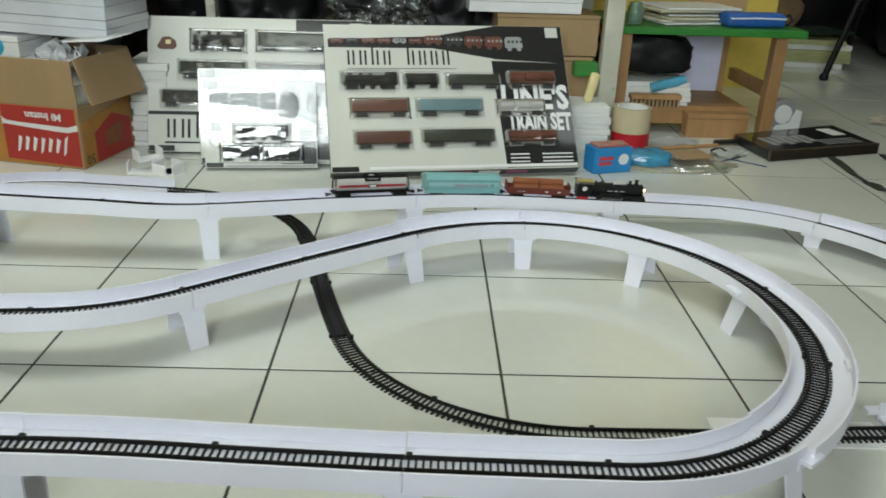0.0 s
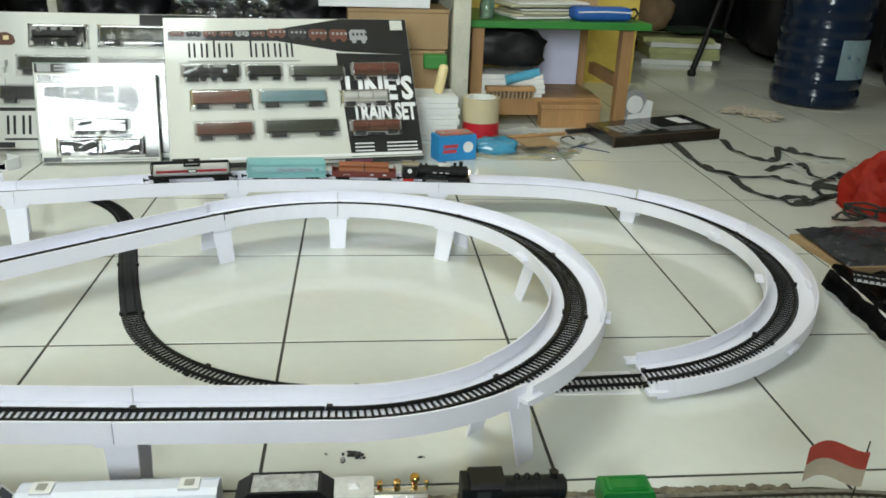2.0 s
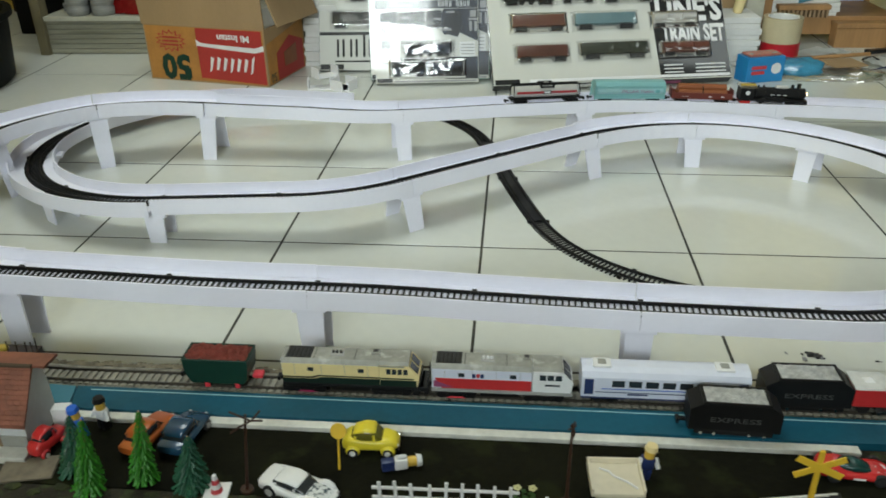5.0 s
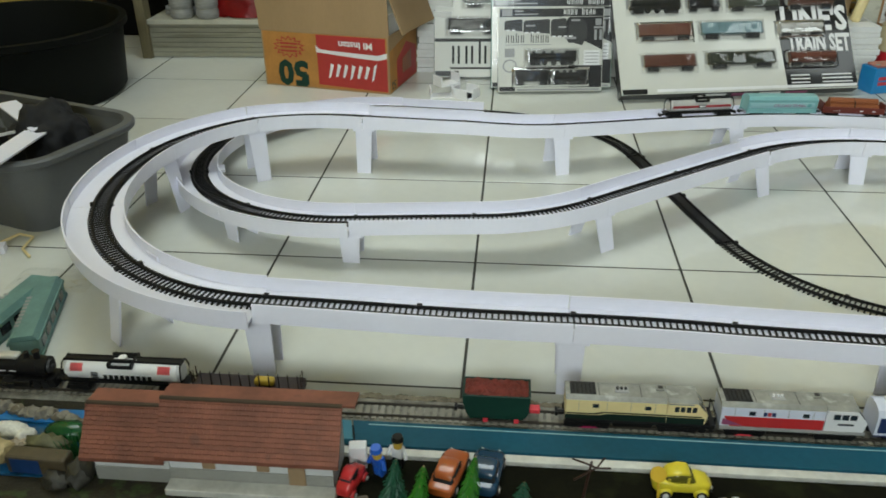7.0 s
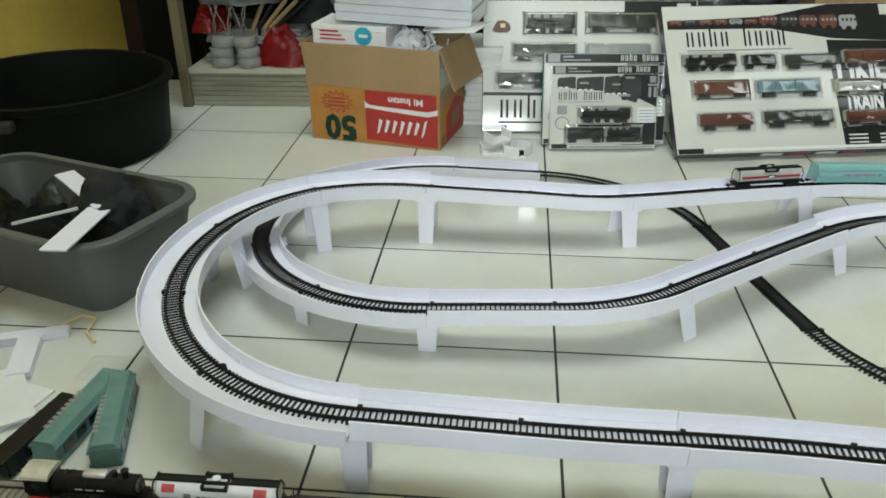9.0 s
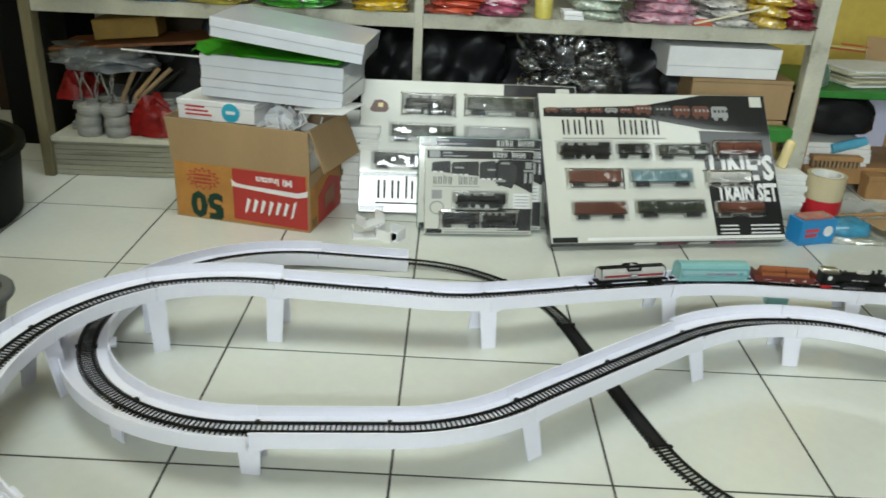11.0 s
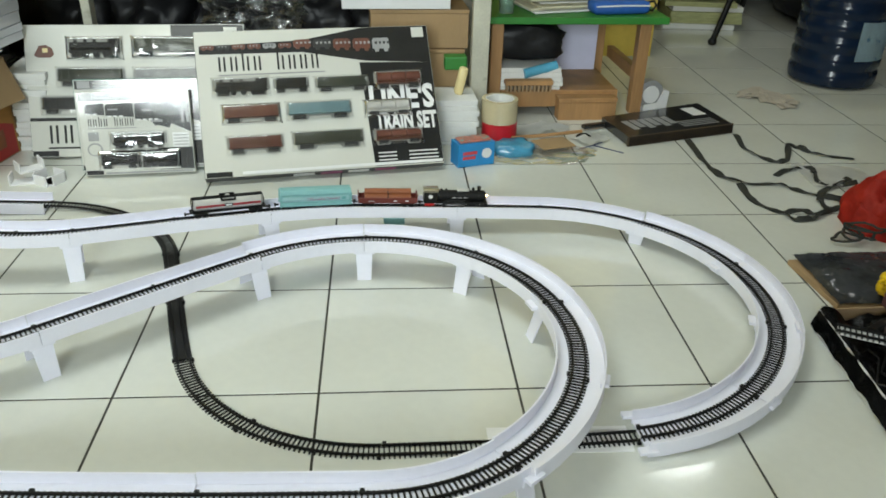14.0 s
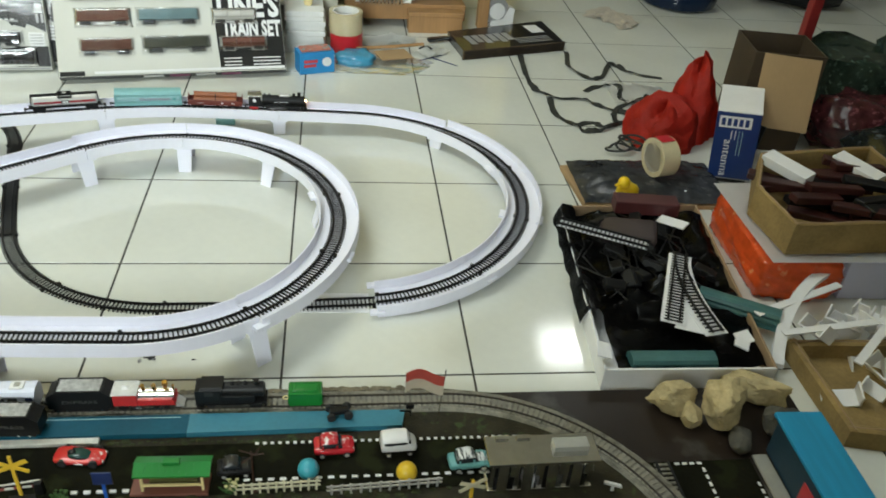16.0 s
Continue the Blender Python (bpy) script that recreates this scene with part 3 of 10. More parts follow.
def set_box_large(m, label, flip=False, w=0.565, h=0.36, d=0.027):
    t = thing("train_set_box", m, label, "toy box", "boxed train sets")
    bm = B()
    box(bm, (0, 0, 0), (w, d, h), 0.001)
    part("box_body", bm, M_BOXK, t)
    plate(t, "front_board", 0.001, 0.001, w - 0.001, h - 0.001, M_BOXW, 0.0002)
    if flip:
        plate(t, "print", w * 0.66, h - 0.045, w - 0.003, h - 0.002, M_BOXK, 0.0012)
        plate(t, "print", w - 0.05, h - 0.04, w - 0.018, h - 0.008, M_BOXW, 0.0022)
        for u, v, ww, hh, c, k in ((0.098, 0.236, 0.130, 0.052, M_BLACK, "loco"), (0.250, 0.238, 0.172, 0.050, M_BOXOLIVE, "car"), (0.070, 0.170, 0.160, 0.046, M_BOXOLIVE, "car"),
                                   (0.250, 0.168, 0.160, 0.046, M_BOXG, "car"), (0.030, 0.104, 0.135, 0.044, M_DARK, "car"), (0.200, 0.104, 0.150, 0.044, M_BOXTEAL, "car")):
            blister(t, u, v, ww, hh, c, k)
        plate(t, "print", 0.002, 0.088, w - 0.002, 0.096, M_BOXK, 0.0012)
        word_mark(t, 0.045, 0.034, 0.30, 0.044, M_INK, 0.0012)
        plate(t, "small_print", 0.04, 0.021, 0.33, 0.025, M_INK, 0.0012)
        plate(t, "print", 0.003, 0.003, 0.062, 0.016, M_BOXK, 0.0012)
        slab(t, "print", [(0.022, 0.246), (0.030, 0.240), (0.060, 0.240), (0.068, 0.248), (0.064, 0.262), (0.050, 0.270), (0.034, 0.268)], M_BOXBROWN, 0.0012)
        plate(t, "print", 0.042, 0.252, 0.054, 0.262, M_CREAM, 0.0022)
    else:
        slab(t, "print", [(0.385, 0.268), (w - 0.002, 0.262), (w - 0.002, 0.004), (0.395, 0.004)], M_BOXK, 0.0012)
        slab(t, "print", [(0.01, 0.302), (0.25, 0.300), (0.40, 0.272), (w - 0.002, 0.262), (w - 0.002, h - 0.002), (0.40, h - 0.002), (0.25, 0.330), (0.01, 0.322)], M_BOXK, 0.0012)
        plate(t, "print", w - 0.042, h - 0.032, w - 0.012, h - 0.006, M_BOXW, 0.0032)
        for i in range(11):  # the printed train along the top, growing towards its engine
            x = 0.014 + i * 0.036 + (0.0 if i < 6 else (i - 6) * 0.012)
            ww, hh = (0.031, 0.013) if i < 6 else (0.042, 0.024 + 0.003 * (i - 6))
            z = 0.311 - 0.0035 * max(0, i - 5)
            ink = (M_BOXBROWN, M_DARK, M_BOXBROWN, M_BOXBROWN, M_BOXG, M_BOXBROWN)[i % 6]
            q = hh * 0.22
            slab(t, "print", [(x, z + q), (x + ww * 0.1, z + q), (x + ww * 0.14, z), (x + ww * 0.34, z), (x + ww * 0.38, z + q), (x + ww * 0.64, z + q), (x + ww * 0.68, z), (x + ww * 0.88, z), (x + ww * 0.92, z + q),
                              (x + ww, z + q), (x + ww, z + hh * 0.84), (x + ww * 0.9, z + hh), (x + ww * 0.12, z + hh), (x, z + hh * 0.84)], ink, 0.0024)
            for k in range(3 if i < 6 else 4):
                c = x + ww * (0.16 + 0.24 * k)
                plate(t, "print", c, z + hh * 0.55, c + ww * 0.13, z + hh * 0.74, M_BOXG if ink is not M_BOXG else M_DARK, 0.0033, 0.0004)
        word_mark(t, 0.052, 0.258, 0.245, 0.036, M_INK, 0.0012)
        plate(t, "small_print", 0.05, 0.247, 0.30, 0.250, M_BOXG, 0.0012)
        rows = ((0.033, 0.196, 0.132, 0.044, M_BLACK, "loco"), (0.174, 0.198, 0.084, 0.038, M_BLACK, "car"), (0.272, 0.196, 0.130, 0.038, M_BOXOLIVE, "car"), (0.415, 0.196, 0.120, 0.046, M_BOXBROWN, "round"),
                (0.050, 0.128, 0.134, 0.045, M_BOXBROWN, "car"), (0.198, 0.129, 0.156, 0.044, M_BOXTEAL, "car"), (0.384, 0.128, 0.115, 0.040, M_SILVER, "round"),
                (0.055, 0.053, 0.130, 0.044, M_BOXBROWN, "car"), (0.205, 0.055, 0.170, 0.044, M_BOXOLIVE, "car"), (0.398, 0.055, 0.122, 0.040, M_BOXBROWN, "round"))
        for row in rows:
            blister(t, *row)
        lettering(t, "LINE'S", 0.082, pose(0.478, -0.0024, 0.172, 90), M_INKW, width=0.160, bold=0.0032)
        lettering(t, "TRAIN SET", 0.058, pose(0.484, -0.0024, 0.112, 90), M_INKW, width=0.152, bold=0.0024)
        for k in range(3):
            plate(t, "small_print", 0.405, 0.016 + k * 0.009, 0.450, 0.019 + k * 0.009, M_INKW, 0.0024)
            plate(t, "small_print", 0.480, 0.016 + k * 0.009, 0.552, 0.019 + k * 0.009, M_INKW, 0.0024)
        plate(t, "print", 0.004, 0.002, 0.062, 0.014, M_BOXK, 0.0012)
        plate(t, "small_print", 0.085, 0.005, w - 0.004, 0.012, M_INKW, 0.0024)
        for k in range(4):
            bm = B()
            box(bm, (0.20 + k * 0.065, 0.006, -0.0012), (0.25 + k * 0.065, d - 0.006, -0.0002))
            part("print", bm, M_INKPURPLE if k % 2 else M_INKW, t)
    return t


def leaning(x, y, z, yaw, back):
    return pose(x, y, z, 0, 0, yaw) @ pose(0, 0, 0, -back, 0, 0)


set_box_large(leaning(-0.006, 1.066, 0.018, 9.9, 38), "large white and black boxed train set leaning on the floor")
set_box_large(leaning(-0.452, 1.236, 0.004, 3.5, 22), "white boxed train set with plastic windows leaning behind others", True, 0.52, 0.318)


def set_box_small(m, label, teal=False):
    w, h, d = 0.246, 0.210, 0.026
    t = thing("train_set_box", m, label, "toy box", "boxed train sets")
    bm = B()
    box(bm, (0, 0, 0), (w, d, h), 0.001)
    part("box_body", bm, M_TEALB if teal else M_BOXW, t)
    plate(t, "front_board", 0.001, 0.001, w - 0.001, h - 0.001, M_BOXW, 0.0002)
    slab(t, "print", [(0.003, 0.188), (w - 0.002, 0.188), (w - 0.002, h - 0.002), (0.003, h - 0.002)], M_BOXK, 0.0012)
    slab(t, "print", [(0.165, 0.187), (0.150, 0.165), (0.165, 0.122), (0.200, 0.128), (w - 0.002, 0.105), (w - 0.002, 0.187)], M_BOXK, 0.0012)
    slab(t, "print", [(0.166, 0.010), (w - 0.002, 0.010), (w - 0.002, 0.066), (0.166, 0.066)], M_BOXK, 0.0012)
    # the printed train that grows towards its engine
    for k, (u0, v0, u1, v1) in enumerate(((0.014, 0.156, 0.056, 0.182), (0.058, 0.150, 0.120, 0.182), (0.122, 0.140, 0.158, 0.184))):
        slab(t, "print", [(u0, v0), (u1, v0 - 0.004), (u1, v1 - 0.001), (u1 - 0.006, v1), (u0 + 0.004, v1 - 0.003), (u0, v1 - 0.008)], M_DARK, 0.0021)
        for n in range(2 + k):
            plate(t, "print", u0 + 0.004 + n * 0.013, v0 - 0.003, u0 + 0.012 + n * 0.013, v0 + 0.001, M_INKW, 0.0031)
    slab(t, "print", [(0.160, 0.128), (0.196, 0.116), (0.208, 0.140), (0.206, 0.172), (0.192, 0.184), (0.168, 0.182)], M_DARK, 0.0021)
    for u0, v0, u1, v1 in ((0.064, 0.164, 0.086, 0.168), (0.140, 0.160, 0.158, 0.164), (0.156, 0.132, 0.182, 0.138), (0.170, 0.176, 0.190, 0.181)):
        plate(t, "print", u0, v0, u1, v1, M_BOXG, 0.0031)
    for u0, v0, u1, v1 in ((0.226, 0.166, 0.240, 0.182), (0.222, 0.158, 0.244, 0.163), (0.224, 0.130, 0.230, 0.155), (0.236, 0.130, 0.242, 0.155), (0.038, 0.200, 0.058, 0.204), (0.038, 0.193, 0.092, 0.196), (0.008, 0.190, 0.032, 0.207)):
        plate(t, "print", u0, v0, u1, v1, M_BOXG, 0.0022)
    word_mark(t, 0.018, 0.124, 0.104, 0.019, M_INK, 0.0012)
    word_mark(t, 0.152, 0.192, 0.076, 0.013, M_INKW, 0.0022)
    plate(t, "small_print", 0.016, 0.118, 0.124, 0.120, M_BOXG, 0.0012)
    for r, mat, lift in ((0.017, M_BOXG, 0.0012), (0.0135, M_BOXW, 0.0022)):
        bm = B()
        cyl(bm, (0.027, -lift - 0.0008, 0.066), (0.027, -lift, 0.066), r, n=24)
        part("print", bm, mat, t)
    plate(t, "print", 0.015, 0.088, 0.038, 0.110, M_BOXG, 0.0012)
    blister(t, 0.062, 0.066, 0.126, 0.042, M_BLACK, "loco")
    blister(t, 0.034, 0.014, 0.090, 0.046, M_BLACK, "car")
    blister(t, 0.122, 0.014, 0.092, 0.046, M_BLACK, "loco")
    plate(t, "label", 0.201, 0.066, 0.238, 0.104, M_INKW, 0.0024)
    for k in range(4):
        plate(t, "small_print", 0.204, 0.072 + k * 0.008, 0.235, 0.074 + k * 0.008, M_BOXG, 0.0034)
    plate(t, "print", 0.003, 0.002, 0.040, 0.013, M_BOXK, 0.0012)
    plate(t, "small_print", 0.045, 0.003, w - 0.006, 0.007, M_BOXG, 0.0012)
    bm = B()
    sheet(bm, 12, 10, lambda a, b: (w * a, -0.0050 - 0.0006 * math.sin(7 * a + 5 * b), h * b))
    part("cover_film", bm, M_WRAP, t, "clear glossy plastic wrap", smooth=60).visible_shadow = False


set_box_small(leaning(-0.288, 1.118, 0.006, 5.8, 14) @ Matrix.Diagonal((1, 1, 0.91, 1)), "small black and white boxed train set standing on the floor")
set_box_small(leaning(-0.306, 1.150, 0.006, 4.5, 14) @ Matrix.Diagonal((1.17, 1, 1, 1)), "small boxed train set with teal edges behind another", True)


# the instant noodle carton
def carton():
    t = thing("carton", pose(-0.864, 1.168, 0, 0, 0, -12), "open brown cardboard carton with red and orange print, upside down", "carton")
    w, d, h = 0.327, 0.205, 0.135
    k = 0.004
    for nm, lo, hi in (("front_panel", (0, 0, 0), (w, k, h)), ("back_panel", (0, d - k, 0), (w, d, h)), ("side_panel", (0, k, 0), (k, d - k, h)),
                       ("side_panel", (w - k, k, 0), (w, d - k, h)), ("bottom_panel", (k, k, 0), (w - k, d - k, k))):
        part(nm, one_box(lo, hi), M_KRAFT, t)
    f = 0.100
    part("flap", one_box((-0.004, 0, 0), (w + 0.002, k, f), 0.0008), M_KRAFT, t, m=pose(0, -0.0005, h, 4, 0, 0))
    part("flap", one_box((0, 0, 0), (w, k, f), 0.0008), M_KRAFTIN, t, m=pose(0, d - k, h, -6, 0, 0))
    part("flap", one_box((0, 0, 0), (k, d, f), 0.0008), M_KRAFTIN, t, m=pose(0, 0, h, 0, -8, 0))
    part("flap", one_box((0, 0.012, 0), (k, d - 0.012, f), 0.0008), M_KRAFT, t, m=pose(w - 0.004, 0, h + 0.1, 0, 158, -6))
    p = part("print", one_box((0.004, -0.0010, 0.004), (w - 0.004, -0.0002, h - 0.002)), M_PRINTO, t, "orange printed panel")
    bm = B()
    prism(bm, [(0.145, 0.132), (0.32, 0.132), (0.32, 0.098), (0.30, 0.092), (0.24, 0.094), (0.18, 0.096), (0.155, 0.098), (0.145, 0.104)], "y", -0.0022, -0.0011)
    part("print", bm, M_PRINTR, t)
    bm = B()
    prism(bm, [(0.145, 0.090), (0.20, 0.086), (0.26, 0.082), (0.30, 0.080), (0.323, 0.086), (0.323, 0.006), (0.145, 0.012)], "y", -0.0022, -0.0011)
    part("print", bm, M_PRINTR, t)
    bm = B()
    prism(bm, [(0.143, 0.106), (0.160, 0.0995), (0.20, 0.0965), (0.25, 0.0945), (0.30, 0.0925), (0.323, 0.099), (0.323, 0.084), (0.30, 0.078), (0.26, 0.080), (0.20, 0.084), (0.143, 0.088)], "y", -0.0019, -0.0011)
    part("print", bm, M_INKW, t, "pale curved band")
    for i in range(7):  # the brand's word as plain leaning strokes
        x = 0.172 + i * 0.0185
        bm = B()
        prism(bm, [(x, 0.034 - (0.006 if i in (0, 3, 6) else 0)), (x + 0.006, 0.034), (x + 0.0155, 0.062 + (0.012 if i in (6,) else 0)), (x + 0.0075, 0.066)], "y", -0.0030, -0.0023)
        part("print", bm, M_INKW, t)
    lettering(t, "Mi Instan", 0.022, pose(0.245, -0.0024, 0.113, 90) @ pose(0, 0, 0, 0, 0, 180), M_INKW, width=0.085, bold=0.0006)
    lettering(t, "50", 0.082, pose(0.078, -0.0012, 0.038, 90) @ pose(0, 0, 0, 0, 0, 180), M_DKGREEN, width=0.080, bold=0.0038)
    plate(t, "small_print", 0.108, 0.008, 0.118, 0.034, M_DKGREEN, 0.0012)
    bm = B()
    star = []
    for i in range(28):
        r = 0.034 if i % 2 else 0.024
        star.append((0.072 + r * 1.25 * math.cos(i * math.pi / 14), 0.098 + r * 0.8 * math.sin(i * math.pi / 14)))
    prism(bm, star, "y", -0.0020, -0.0011)
    s = part("print", bm, M_PRINTR, t)
    bm = B()
    prism(bm, [(0.072 + (x - 0.072) * 0.86, 0.098 + (z - 0.098) * 0.86) for x, z in star], "y", -0.0027, -0.0021)
    part("print", bm, M_PRINTO, t)
    for i in range(3):
        plate(t, "small_print", 0.05, 0.087 + i * 0.009, 0.094, 0.091 + i * 0.009, M_PRINTR, 0.0028)
    bm = B()
    prism(bm, [(0.006, 0.004), (0.196, 0.004), (0.196, 0.125), (0.006, 0.100)], "x", w + 0.0002, w + 0.0011)
    part("print", bm, M_PRINTO, t)
    bm = B()
    prism(bm, [(0.05, 0.004), (0.19, 0.004), (0.19, 0.075), (0.12, 0.10), (0.05, 0.07)], "x", w + 0.0012, w + 0.0020)
    part("print", bm, M_PRINTR, t)
    bm = B()
    prism(bm, [(0.085, 0.03), (0.15, 0.03), (0.15, 0.075), (0.085, 0.065)], "x", w + 0.0021, w + 0.0029)
    part("print", bm, M_LOG, t)
    lettering(t, "50", 0.030, pose(w + 0.0013, 0.026, 0.018, 90, 0, 90) @ pose(0, 0, 0, 0, 0, 180), M_DKGREEN)
    return t


carton()
CM = pose(-0.864, 1.168, 0, 0, 0, -12)


def flat_box(name, m, size, label, material=M_CARD2, seams=(0.5,), group=""):
    """A box with a lid whose edge shows as a seam."""
    w, d, h = size
    t = thing(name, m, label, "box", group)
    z = 0.0
    for i, s in enumerate((*seams, 1.0)):
        grow = 0.0015 * (i % 2)
        bm = B()
        box(bm, (-grow, -grow, z), (w + grow, d + grow, h * s - 0.0008), 0.0012)
        part("lid" if i else "tray", bm, material, t)
        z = h * s
    return t


def card_piece(m, w=0.05, h=0.035, d=0.02, label="folded scrap of white card in the carton"):
    bm = B()
    prism(bm, [(0, 0), (w, 0), (w, h), (w - 0.003, h), (w - 0.003, 0.003), (0.003, 0.003), (0.003, h), (0, h)], "y", 0, d)
    return solid("card_scrap", bm, M_CARD2, label, "card scrap", "white card scraps", m=m)


for _k in range(17):
    card_piece(CM @ pose(0.20 + random.uniform(0, 0.06), 0.065 + random.uniform(0, 0.07), 0.192 + random.uniform(0, 0.040), random.uniform(-35, 35), random.uniform(-50, 50), random.uniform(0, 180)), random.uniform(0.035, 0.055), random.uniform(0.02, 0.035), random.uniform(0.02, 0.035))
solid("carton_filling", one_box((0.008, 0.008, 0.006), (0.319, 0.197, 0.18)), M_PAPER, "white scraps filling the carton", "filling", m=CM)
_t = flat_box("small_box", CM @ pose(0.012, 0.02, 0.228, 0, 0, 2), (0.18, 0.12, 0.045), "small white printed box lying on the carton", seams=(0.72,))
bm = B()
cyl(bm, (0.125, -0.0016, 0.022), (0.125, -0.0006, 0.022), 0.021, n=24)
part("print", bm, surf("sky blue print", (0.03, 0.38, 0.55), 0.4), _t)
plate(_t, "print", 0.115, 0.019, 0.136, 0.026, M_INKW, 0.0017)
for _k in range(3):
    plate(_t, "small_print", 0.018, 0.010 + _k * 0.009, 0.080 - _k * 0.008, 0.014 + _k * 0.009, M_INKRED, 0.0003)
flat_box("white_box", CM @ pose(0.068, 0.03, 0.282, 0, 1.5, 4), (0.318, 0.19, 0.093), "stack of glossy white flat boxes on the carton", M_GLOSSW, seams=(0.22, 0.42, 0.72), group="white boxes")
bm = B()
sheet(bm, 40, 16, lambda a, b: (0.060 + 0.33 * a, 0.012 + 0.17 * b, 0.379 + 0.034 * max(0, 0.42 - a) * math.sin(3.1 * b) ** 0.5 + (0.010 * max(0, 1 - 1.6 * a) + 0.003) * noise.noise(Vector((a * 13, b * 7, 0)))), 0.010)
solid("green_bag", bm, surf("bright green cloth", (0.05, 0.36, 0.008), 0.65, var=0.2), "bright green folded bag between white boxes", "bag", m=CM, smooth=60)
flat_box("white_box", CM @ pose(0.112, 0.0, 0.418, 0, 7, 8), (0.325, 0.20, 0.042), "tilted white lidded box on top of the stack", M_GLOSSW, seams=(0.5,), group="white boxes")
for _k, (_x, _y, _r) in enumerate(((0.27, 0.06, 8), (0.30, 0.02, -12))):
    bm = B()
    box(bm, (0, 0, 0), (0.11, 0.09, 0.002))
    solid("loose_sheet", bm, M_CARD2, "loose white card sheet sticking out of the carton", "card sheet", "loose sheets", m=CM @ pose(_x, _y, 0.262 + _k * 0.006, 4, -6, _r))


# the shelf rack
# Blotched boards; their darker tone puts the left bay's shade into the colour.
M_PLINTH = surf("blotched pale boards darkened for shade", (0.30, 0.29, 0.22), 0.7, var=0.3, scale=7, second=(0.16, 0.15, 0.10), cover=0.04, stretch=(0.3, 1, 3))


def shelf_rack():
    t = thing("shelf_rack", pose(0, 0, 0), "worn off-white wooden shelf rack packed with goods", "shelf")
    line = lambda x: 1.395 + 0.045 * (x + 1.26) + 0.0
    for x, w in ((-1.262, 0.026), (-0.330, 0.022), (0.664, 0.046)):
        y = line(x)
        part("post", one_box((x - w / 2, y - 0.012, 0), (x + w / 2, y + 0.028, 1.45), 0.002), M_POSTDIM if x < -1 else M_SHELF, t)
        part("post", one_box((x - w / 2, y + 0.40, 0), (x + w / 2, y + 0.44, 1.45), 0.002), M_SHELF, t)
    for z, h in ((0.412, 0.034), (0.86, 0.034), (1.30, 0.034), (0.092, 0.012)):
        bm = B()
        prism(bm, [(-1.249, line(-1.26) - 0.004), (0.641, line(0.66) - 0.004), (0.641, line(0.66) + 0.44), (-1.249, line(-1.26) + 0.44)], "z", z, z + h)
        part("shelf_board", bm, M_SHELF, t)
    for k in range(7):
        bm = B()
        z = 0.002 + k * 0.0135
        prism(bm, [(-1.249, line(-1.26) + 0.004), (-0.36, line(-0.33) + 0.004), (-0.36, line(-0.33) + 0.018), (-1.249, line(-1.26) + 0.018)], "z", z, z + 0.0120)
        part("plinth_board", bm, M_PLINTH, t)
    # Back panel added unseen, dark brown because the packed bays look dark.
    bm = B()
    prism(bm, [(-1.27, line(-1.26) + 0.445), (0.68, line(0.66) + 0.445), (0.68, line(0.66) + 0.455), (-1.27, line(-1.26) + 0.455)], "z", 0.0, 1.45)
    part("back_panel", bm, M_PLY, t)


shelf_rack()


def pile(name, x, y, z, n, size, label, category, material=M_PAPERY, jitter=0.006, thick=(0.006, 0.016), yaw=0, group=""):
    """A pile of books, pads or papers, one thing a sheaf."""
    for k in range(n):
        h = random.uniform(*thick)
        bm = B()
        box(bm, (-size[0] / 2, -size[1] / 2, 0), (size[0] / 2, size[1] / 2, h - 0.0006), 0.0012)
        solid(name, bm, material if k % 3 or material is M_PAPERG else M_PAPER, label, category, group or label.split(" in ")[0], m=pose(x + random.uniform(-jitter, jitter), y + random.uniform(-jitter, jitter), z, 0, 0, yaw + random.uniform(-4, 4)))
        z += h
    return z


def soft_bag(name, c, size, material, label, category="bag", rough=0.45, sub=3, group="", yaw=0.0, square=0.55):
    bm = B()
    vs = ball(bm, (0, 0, 0), 1.0, sub)
    seed = Vector((c[0] * 5, c[1] * 3, c[2] * 7))
    for v in vs:
        d = v.co.normalized()
        k = max(abs(d.x), abs(d.y), abs(d.z))
        p = d / (k ** square)
        p *= 1 + rough * 0.5 * noise.noise(d * 2.1 + seed) + rough * 0.28 * abs(noise.noise(d * 5.3 + seed)) + rough * 0.16 * abs(noise.noise(d * 13.0 + seed))
        v.co = Vector((p.x * size[0] / 2, p.y * size[1] / 2, max(-size[2] / 2, p.z * size[2] / 2)))
    z = min(v.co.z for v in vs)
    for v in vs:
        v.co.z -= z
    ob = solid(name, bm, material, label, category, group, m=pose(c[0], c[1], c[2], 0, 0, yaw), smooth=70)
    return ob


def cloth_heap(c, size, material, label, seed, n=44, name="red_cloth"):
    """Thin cloth heaped in sharp folds, bulging over its own foot."""
    bm = B()

    def f(u, v):
        a, w = 2 * math.pi * u, 1.0 - v
        fold = 0.22 * noise.noise(Vector((math.cos(a) * 1.6 + seed, math.sin(a) * 1.6, v * 1.4))) + 0.16 * abs(noise.noise(Vector((math.cos(a) * 4.2, math.sin(a) * 4.2 + seed, v * 2.6))))
        r = (w ** 0.42) * (0.86 + fold) * 0.5
        z = size[2] * (v ** 0.8) * (0.80 + 0.45 * noise.noise(Vector((math.cos(a) * 0.9 + 5, math.sin(a) * 0.9, seed)))) + 0.012 * noise.noise(Vector((math.cos(a) * 5, math.sin(a) * 5, v * 6 + seed)))
        return (c[0] + r * size[0] * math.cos(a), c[1] + r * size[1] * math.sin(a), c[2] + max(0.001, z))
    sheet(bm, n, n, f, 0.0012)
    return solid(name, bm, material, label, "cloth", smooth=50)


